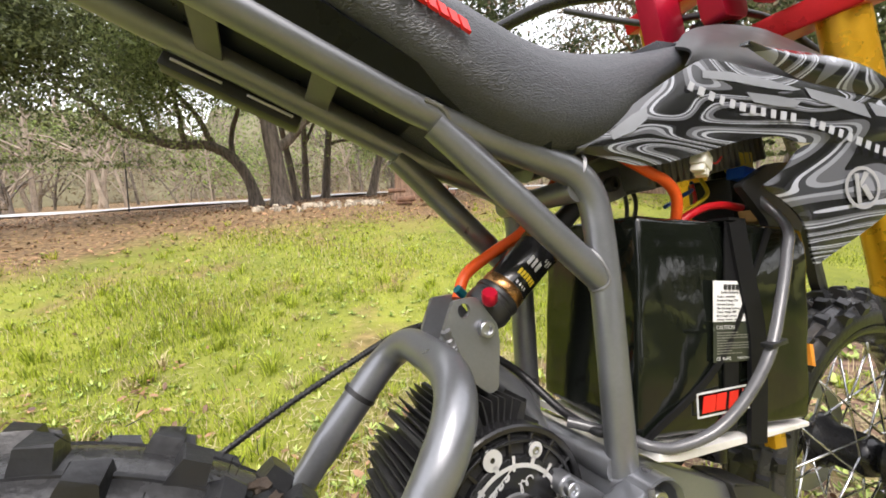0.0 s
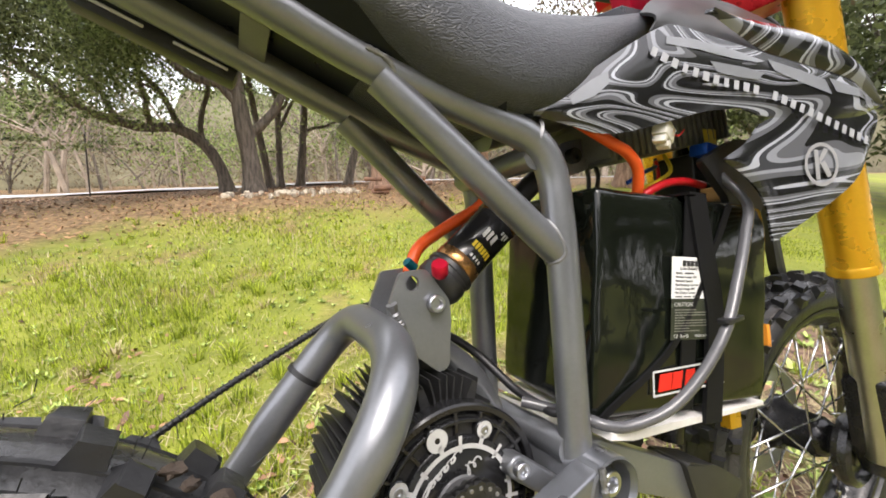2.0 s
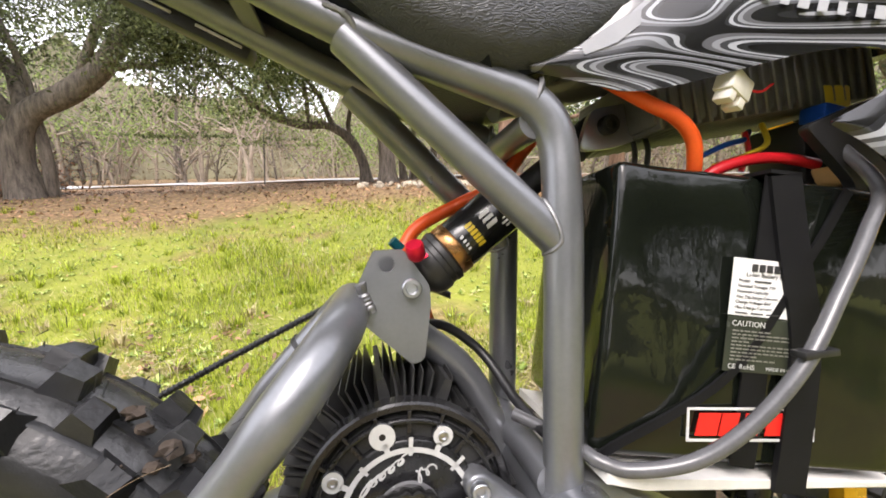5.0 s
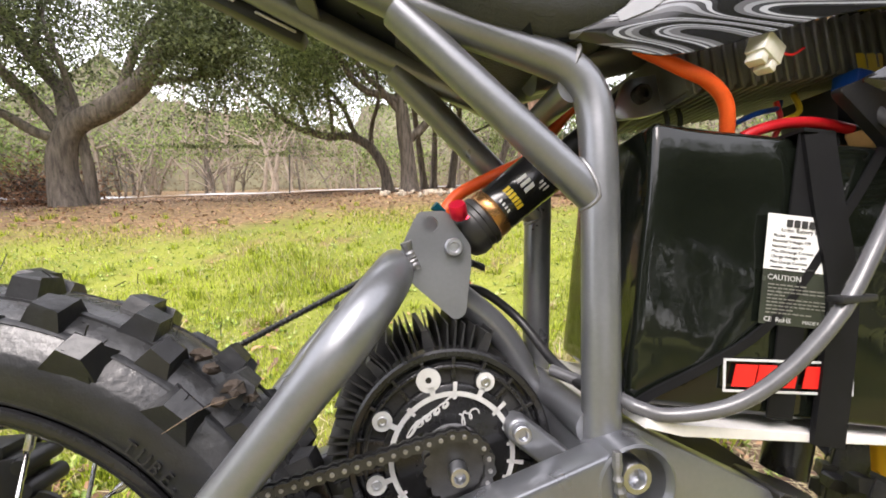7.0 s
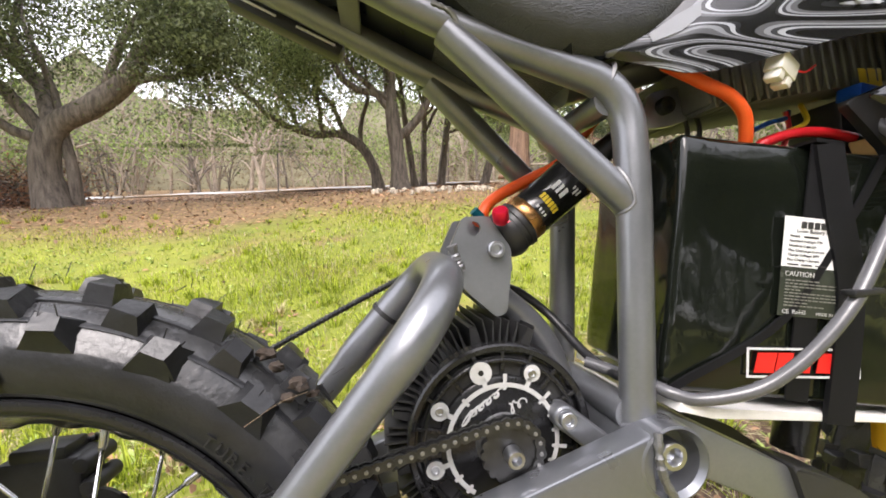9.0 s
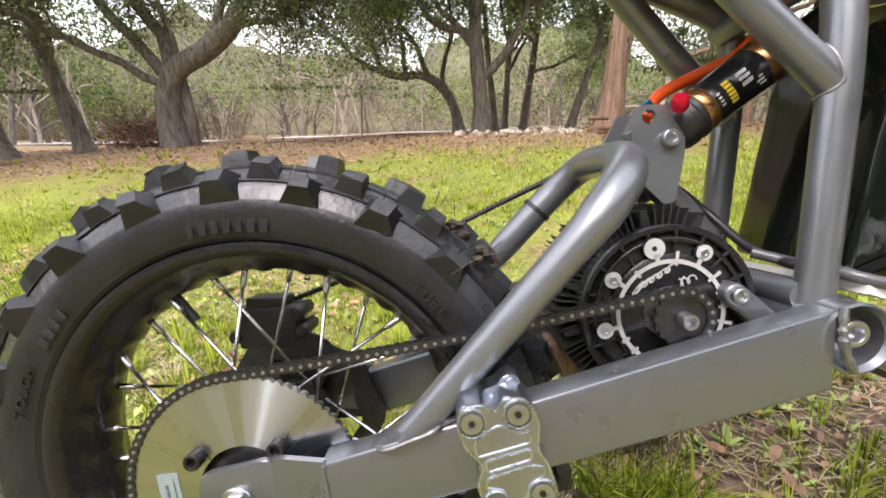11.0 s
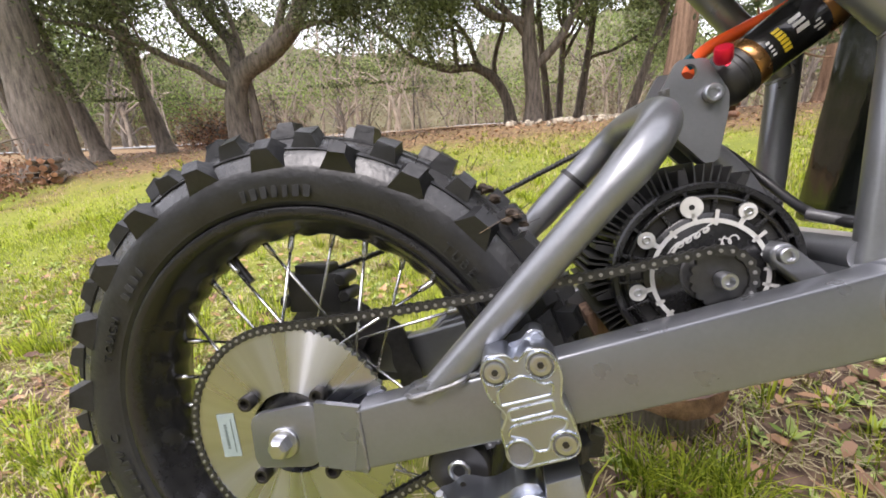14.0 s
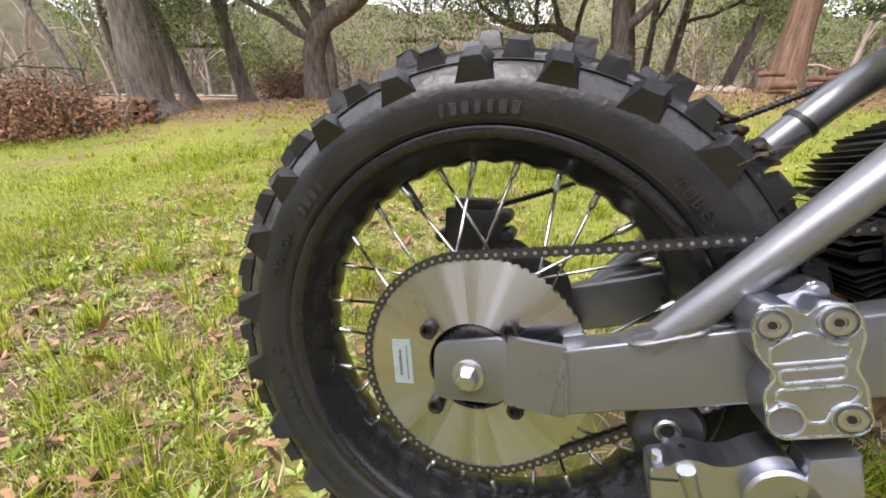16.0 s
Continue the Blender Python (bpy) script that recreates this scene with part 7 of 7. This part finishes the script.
        per = 34
        cx, cy = g.uniform(*xr, n), g.uniform(*yr, n)
        keep = ~((np.abs(cy + 0.05) < 0.16) & (cx > -0.35) & (cx < 1.3))
        cx, cy = cx[keep].repeat(per), cy[keep].repeat(per)
        m = len(cx)
        a, rr = g.uniform(0, 2 * np.pi, m), 0.022 * np.sqrt(g.random(m))
        x, y = cx + rr * np.cos(a), cy + rr * np.sin(a)
        h = high * g.uniform(0.35, 1.2, m) * g.uniform(0.5, 1.15, len(cx) // per).repeat(per)
        lean = h * g.uniform(0.15, 1.1, m)
        dx, dy = np.cos(a + g.normal(size=m) * 0.5), np.sin(a + g.normal(size=m) * 0.5)
        w = 0.0017 * g.uniform(0.7, 1.4, m)
        p = np.stack([x, y, lie(x, y) - 0.004], 1)
        mid = p + np.stack([dx * lean * 0.35, dy * lean * 0.35, h * 0.62], 1)
        tip = p + np.stack([dx * lean, dy * lean, h * 0.9], 1)
        s = np.stack([-dy * w, dx * w, 0 * w], 1)
        quad = np.stack([p - s, p + s, mid + s * 0.7, mid - s * 0.7], 1)
        top = np.stack([mid - s * 0.7, mid + s * 0.7, tip, tip + s * 0.02], 1)
        return np.concatenate([quad, top], 1).reshape(-1, 4, 3)

    def joined(name, arr, material, label):
        # a blade's two faces share their middle edge
        n = len(arr) // 2
        v = arr.reshape(n, 8, 3)
        verts = v[:, [0, 1, 2, 3, 6]].reshape(-1, 3)
        me = bpy.data.meshes.new(name)
        me.vertices.add(n * 5)
        me.vertices.foreach_set("co", verts.astype(np.float32).ravel())
        base = np.arange(n)[:, None] * 5
        loops = np.concatenate([base + [0, 1, 2, 3], base + [3, 2, 4]], 1).ravel().astype(np.int32)
        me.loops.add(n * 7)
        me.loops.foreach_set("vertex_index", loops)
        starts = (np.arange(n)[:, None] * 7 + [0, 4]).ravel().astype(np.int32)
        me.polygons.add(n * 2)
        me.polygons.foreach_set("loop_start", starts)
        me.update(calc_edges=True)
        me.materials.append(material)
        tagged(new(name, me), label, "grass", "", "stuff")

    near = np.concatenate([blades(84000, (-2.2, 0.0), (-0.8, 1.4), 0.028, 0.0010, 1.0, 0.5), blades(18000, (0.0, 1.9), (-0.5, 1.2), 0.026, 0.0012, 1.0, 0.6), blades(220000, (-2.6, 2.9), (-1.0, 2.4), 0.028, 0.0011, 1.0, 0.78), tufts(420, (-2.0, 2.2), (-0.5, 2.0), 0.062), tufts(26, (0.25, 1.3), (0.0, 0.62), 0.075), tufts(16, (0.36, 0.56), (0.17, 0.225), 0.085), tufts(150, (-1.5, -0.22), (-0.35, 0.8), 0.080)])
    middle = np.concatenate([blades(40000, (1.8, 6.2), (-1.0, 2.2), 0.024, 0.0020, 1.0, 0.85), blades(230000, (-4.8, 6.0), (0.6, 4.5), 0.020, 0.0020, 1.1), tufts(160, (-4, 4), (1.6, 3.6), 0.06)])
    joined("grass", np.concatenate([near, middle]), GRASS, "fresh uneven spring grass")
    joined("dry_grass", np.concatenate([blades(16000, (-2.1, 2.4), (-0.6, 2.4), 0.045, 0.0010, 1.0, 0.3), tufts(60, (-1.6, 1.8), (-0.3, 1.8), 0.060), blades(16000, (-4.5, 4.2), (1.6, 5.0), 0.04, 0.002, 1.0)]), DRY_GRASS, "dry straw-coloured grass among the green")

    def leaf_shapes(c, u, v, s, curl):
        """Six-cornered leaves with a bent midrib: centre, two axes, size."""
        up = np.cross(u, v) * curl
        return np.stack([c - u * s * 0.95, c - u * s * 0.52 + v * s * 0.40 + up * s * 0.5, c + u * s * 0.42 + v * s * 0.44 + up * s * 0.6, c + u * s + up * s * 0.2, c + u * s * 0.50 - v * s * 0.40 + up * s * 0.6, c - u * s * 0.46 - v * s * 0.42 + up * s * 0.4], 1)

    def flat_bits(n, xr, yr, size, lift, tilt, drifts=False):
        """Fallen leaves; in drifts they gather in the hollows between the tufts."""
        x, y = g.uniform(*xr, n), g.uniform(*yr, n)
        kept = thins_out(x, y, xr, yr)
        if drifts:
            kept &= g.random(n) < np.clip(hollow(x, y), 0.05, 1)
        x, y = x[kept], y[kept]
        n = len(x)
        z = lie(x, y) + 0.004 + lift * g.uniform(0.2, 1, n)
        a = g.uniform(0, 2 * np.pi, n)
        s = (size * g.uniform(0.5, 1.4, n))[:, None]
        u = np.stack([np.cos(a), np.sin(a), g.normal(size=n) * tilt], 1)
        v = np.stack([-np.sin(a), np.cos(a), g.normal(size=n) * tilt], 1) * g.uniform(0.7, 1.15, (n, 1))
        return leaf_shapes(np.stack([x, y, z], 1), u, v, s, g.uniform(-0.1, 0.7, (n, 1)))

    def rosettes(n, xr, yr, size):
        """Low weeds: some leaves round one root."""
        per = 7
        cx, cy = g.uniform(*xr, n), g.uniform(*yr, n)
        big = size * g.uniform(0.5, 1.4, n)
        k = np.arange(n).repeat(per)
        a = np.tile(np.arange(per) * 2 * np.pi / per, n) + g.uniform(0, 0.9, n * per) + g.uniform(0, 6, n).repeat(per)
        s = (big[k] * g.uniform(0.6, 1.1, n * per))[:, None]
        rise = g.uniform(0.1, 1.0, n * per)
        u = np.stack([np.cos(a), np.sin(a), rise], 1)
        u /= np.linalg.norm(u, axis=1, keepdims=True)
        v = np.stack([-np.sin(a), np.cos(a), 0 * a], 1) * g.uniform(0.5, 0.9, n).repeat(per)[:, None]
        c = np.stack([cx[k], cy[k], lie(cx[k], cy[k]) + 0.002], 1) + u * s
        return leaf_shapes(c, u, v, s, g.uniform(-0.1, 0.4, (n * per, 1)))

    def straws(n, xr, yr, size):
        x, y = g.uniform(*xr, n), g.uniform(*yr, n)
        kept = thins_out(x, y, xr, yr)
        x, y = x[kept], y[kept]
        n = len(x)
        a = g.uniform(0, 2 * np.pi, n)
        s = (size * g.uniform(0.4, 1.4, n))[:, None]
        u = np.stack([np.cos(a), np.sin(a), g.normal(size=n) * 0.18], 1) * s
        v = np.stack([-np.sin(a), np.cos(a), 0 * a], 1) * 0.0012
        c = np.stack([x, y, lie(x, y) + g.uniform(0.002, 0.014, n)], 1)
        return np.stack([c - u - v, c + u - v * 0.6, c + u + v * 0.6, c - u + v], 1)

    tagged(scatter_mesh("straw", np.concatenate([straws(16000, (-2.2, 0.0), (-0.8, 1.4), 0.020), straws(17000, (-0.1, 2.0), (-0.6, 1.2), 0.020), straws(5000, (-2.5, 3.0), (0.8, 3.4), 0.020)]), 4, DRY_GRASS), "scattered dry straw and twigs on the soil", "straw", "", "stuff")
    weeds = np.concatenate([rosettes(1700, (-1.9, -0.2), (-0.4, 1.2), 0.0095), rosettes(150, (-1.5, -0.22), (-0.3, 0.7), 0.0155), rosettes(420, (0.2, 1.5), (-0.2, 0.9), 0.013), rosettes(1500, (-2.4, 2.6), (0.6, 2.6), 0.0095), rosettes(350, (-4, 4), (2.0, 3.2), 0.009), rosettes(160, (1.0, 2.2), (-0.4, 0.9), 0.018)])
    tagged(scatter_mesh("weeds", weeds, 6, WEED), "small broad-leaved weeds in the turf", "weed", "", "stuff")
    fallen = np.concatenate([flat_bits(12000, (-2.2, 0.1), (-0.7, 1.5), 0.0120, 0.012, 0.40, True), flat_bits(1000, (-1.8, 0.0), (-0.6, 1.0), 0.0165, 0.024, 0.50, True), flat_bits(700, (0.1, 1.4), (-0.2, 0.7), 0.017, 0.018, 0.4, True), flat_bits(1100, (-2.4, 2.8), (0.3, 2.2), 0.0110, 0.006, 0.3, True), flat_bits(800, (0.1, 1.6), (-0.3, 0.9), 0.015, 0.014, 0.3), flat_bits(900, (0.1, 1.6), (-0.3, 0.9), 0.008, 0.008, 0.3), flat_bits(150, (-2.4, 2.6), (0.6, 2.6), 0.011, 0.006, 0.3), flat_bits(26000, (-6.5, 5), (2.6, 8), 0.014, 0.012, 0.3)])
    tagged(scatter_mesh("fallen_leaves", fallen, 6, DEAD_LEAF), "curled brown fallen leaves on the ground", "leaves", "", "stuff")


grass()


def brush_pile(x, y, wide, high, count, seed, label):
    rng_l, g = random.Random(seed), np.random.default_rng(seed)
    root = tagged(new("brush_pile"), label, "brush pile")
    root.location = (x, y, ground_at(x, y))
    bm = bmesh.new()
    for k in range(70):
        p = V(rng_l.gauss(0, wide * 0.35), rng_l.gauss(0, wide * 0.2), abs(rng_l.gauss(0, high * 0.4)))
        d = V(rng_l.uniform(-1, 1), rng_l.uniform(-0.6, 0.6), rng_l.uniform(-0.1, 0.5)).normalized() * rng_l.uniform(0.3, 0.8) * wide
        sweep(bm, [p, p + d * 0.5 + V(0, 0, 0.03), p + d], lambda t: 0.010 * (1 - 0.6 * t), 4, caps=False)
    for v in bm.verts:
        v.co.z = max(v.co.z, 0.0)
    tagged(part("twig", bm, BARK, root, smooth=False), "tangle of cut twigs", "", "", "stuff")
    c = g.normal(size=(count, 3)) * np.array([wide * 0.42, wide * 0.25, high * 0.4])
    c[:, 2] = np.abs(c[:, 2])
    scatter_mesh("dead_leaves", leaves(c, 0.019, g), 4, DEAD_BRUSH, root)


brush_pile(-4.6, 2.35, 0.95, 0.42, 24000, 61, "heap of cut brush with dead red-brown leaves")
brush_pile(-3.9, 5.4, 0.9, 0.62, 4500, 62, "dead red-brown brush beside the leaning oak")


def log_pile(x, y, rows, length, r, seed, label, turn, loose):
    rng_l = random.Random(seed)
    root = tagged(new("log_pile"), label, "wood pile")
    root.location = (x, y, ground_at(x, y))
    root.rotation_euler = (0, 0, radians(turn))
    z = r
    for n in rows:
        for k in range(n):
            rr = r * rng_l.uniform(0.75, 1.15)
            c = V((k - (n - 1) / 2) * r * 2.05 + rng_l.uniform(-0.02, 0.02), rng_l.uniform(-loose, loose), z)
            d = V(rng_l.uniform(-loose, loose), 1, rng_l.uniform(-0.05, 0.05)).normalized() * length * rng_l.uniform(0.4, 0.55)
            log = part("log", tube([c - d, c, c + d], lambda t: rr * (1 + 0.06 * math.sin(7 * t + k)), 12), SPLIT_CEDAR if turn > 50 else BARK, root)
            part("cut_end", lathe(bmesh.new(), [(0, 0.004), (rr * 0.93, 0.003), (rr * 0.93, 0)], 12, along(c - d, -d)), CUT_WOOD, log)
        z += r * 1.75


log_pile(1.80, 3.85, (4, 4, 3, 2), 0.20, 0.026, 71, "stack of split red cedar logs beside the trunk", 52, 0.32)
log_pile(-3.75, 2.78, (4, 4, 3, 3), 0.28, 0.03, 72, "small stack of weathered grey firewood", 40, 0.10)
rub = np.random.default_rng(8)
bm = bmesh.new()
for k in range(90):
    x, y = rub.uniform(0.2, 1.5), 4.3 + rub.normal() * 0.16
    s = rub.uniform(0.02, 0.05)
    m = Matrix.Translation((x, y, ground_at(x, y) + s * 0.3)) @ pose(0, 0, 0, *rub.uniform(0, 360, 3))
    box(bm, (s * 1.6, s * 1.2, s), m, s * 0.25, 1)
tagged(part("rubble", bm, STONE, None), "row of pale broken stones and chips", "stones", "", "stuff")


def sawn_stump(x, y, r, h, seed):
    rng_l = random.Random(seed)
    root = tagged(new("sawn_log_round"), "sawn round of red-brown wood with rough bark on the ground", "log round")
    root.location = (x, y, ground_at(x, y))
    ph = [rng_l.uniform(0, 6) for _ in range(4)]
    wave = lambda q, a: q * (1 + 0.02 * math.sin(3 * a + ph[0]) + 0.014 * math.sin(7 * a + ph[1]) + 0.015 * math.sin(19 * a + ph[2]))
    turn = pose(0, 0, 0, 90, 0, 0)
    part("bark", lathe(bmesh.new(), [(r * 0.80, h * 0.60), (r * 0.98, h * 0.64), (r * 1.0, h * 0.9), (r * 0.96, h)], 60, turn, wave), mat("split_bark_edge", (0.17, 0.095, 0.052), 0.9, 0.0, 0.4, 40, 0.8, 90, second=(0.40, 0.25, 0.14)), root)
    # dark colour for the foot carries the shade under the overhanging edge
    part("foot", lathe(bmesh.new(), [(r * 0.74, 0), (r * 0.72, h * 0.4), (r * 0.82, h * 0.61)], 60, turn, wave), BARK, root, "dark foot with the undercut's shade in its colour")
    part("crack", prism(bmesh.new(), [(0.0, -0.0012), (r * 0.95, -0.003), (r * 0.95, 0.003), (0.0, 0.0012)], h - 0.004, h + 0.0022, m=turn @ Matrix.Rotation(-0.54, 4, "Y")), BARK, root, "dark split in the wood")
    part("cut_face", lathe(bmesh.new(), [(0, h), (r * 0.5, h + 0.001), (r * 0.955, h - 0.001)], 60, turn, wave), mat("weathered_cut_face", (0.12, 0.052, 0.036), 0.45, 0.0, 0.4, 20, 0.4, 90, second=(0.27, 0.145, 0.10)), root)


sawn_stump(0.462, 0.375, 0.098, 0.100, 81)

for k, (x, y, h, lean) in enumerate(((-1.5, 7.6, 0.9, 0.05), (-5.3, 7.3, 0.5, 0.06), (-6.2, 7.4, 0.45, -0.1), (-4.5, 7.2, 0.5, 0.02))):
    post = part("fence_post", tube([(0, 0, 0), (lean, 0, h)], 0.010 if k == 0 else 0.022, 8), DARK_STEEL if k == 0 else PALE_BARK, None)
    post.location = (x, y, ground_at(x, y))
    tagged(post, "thin dark metal post by the road" if k == 0 else "short weathered fence post", "post")
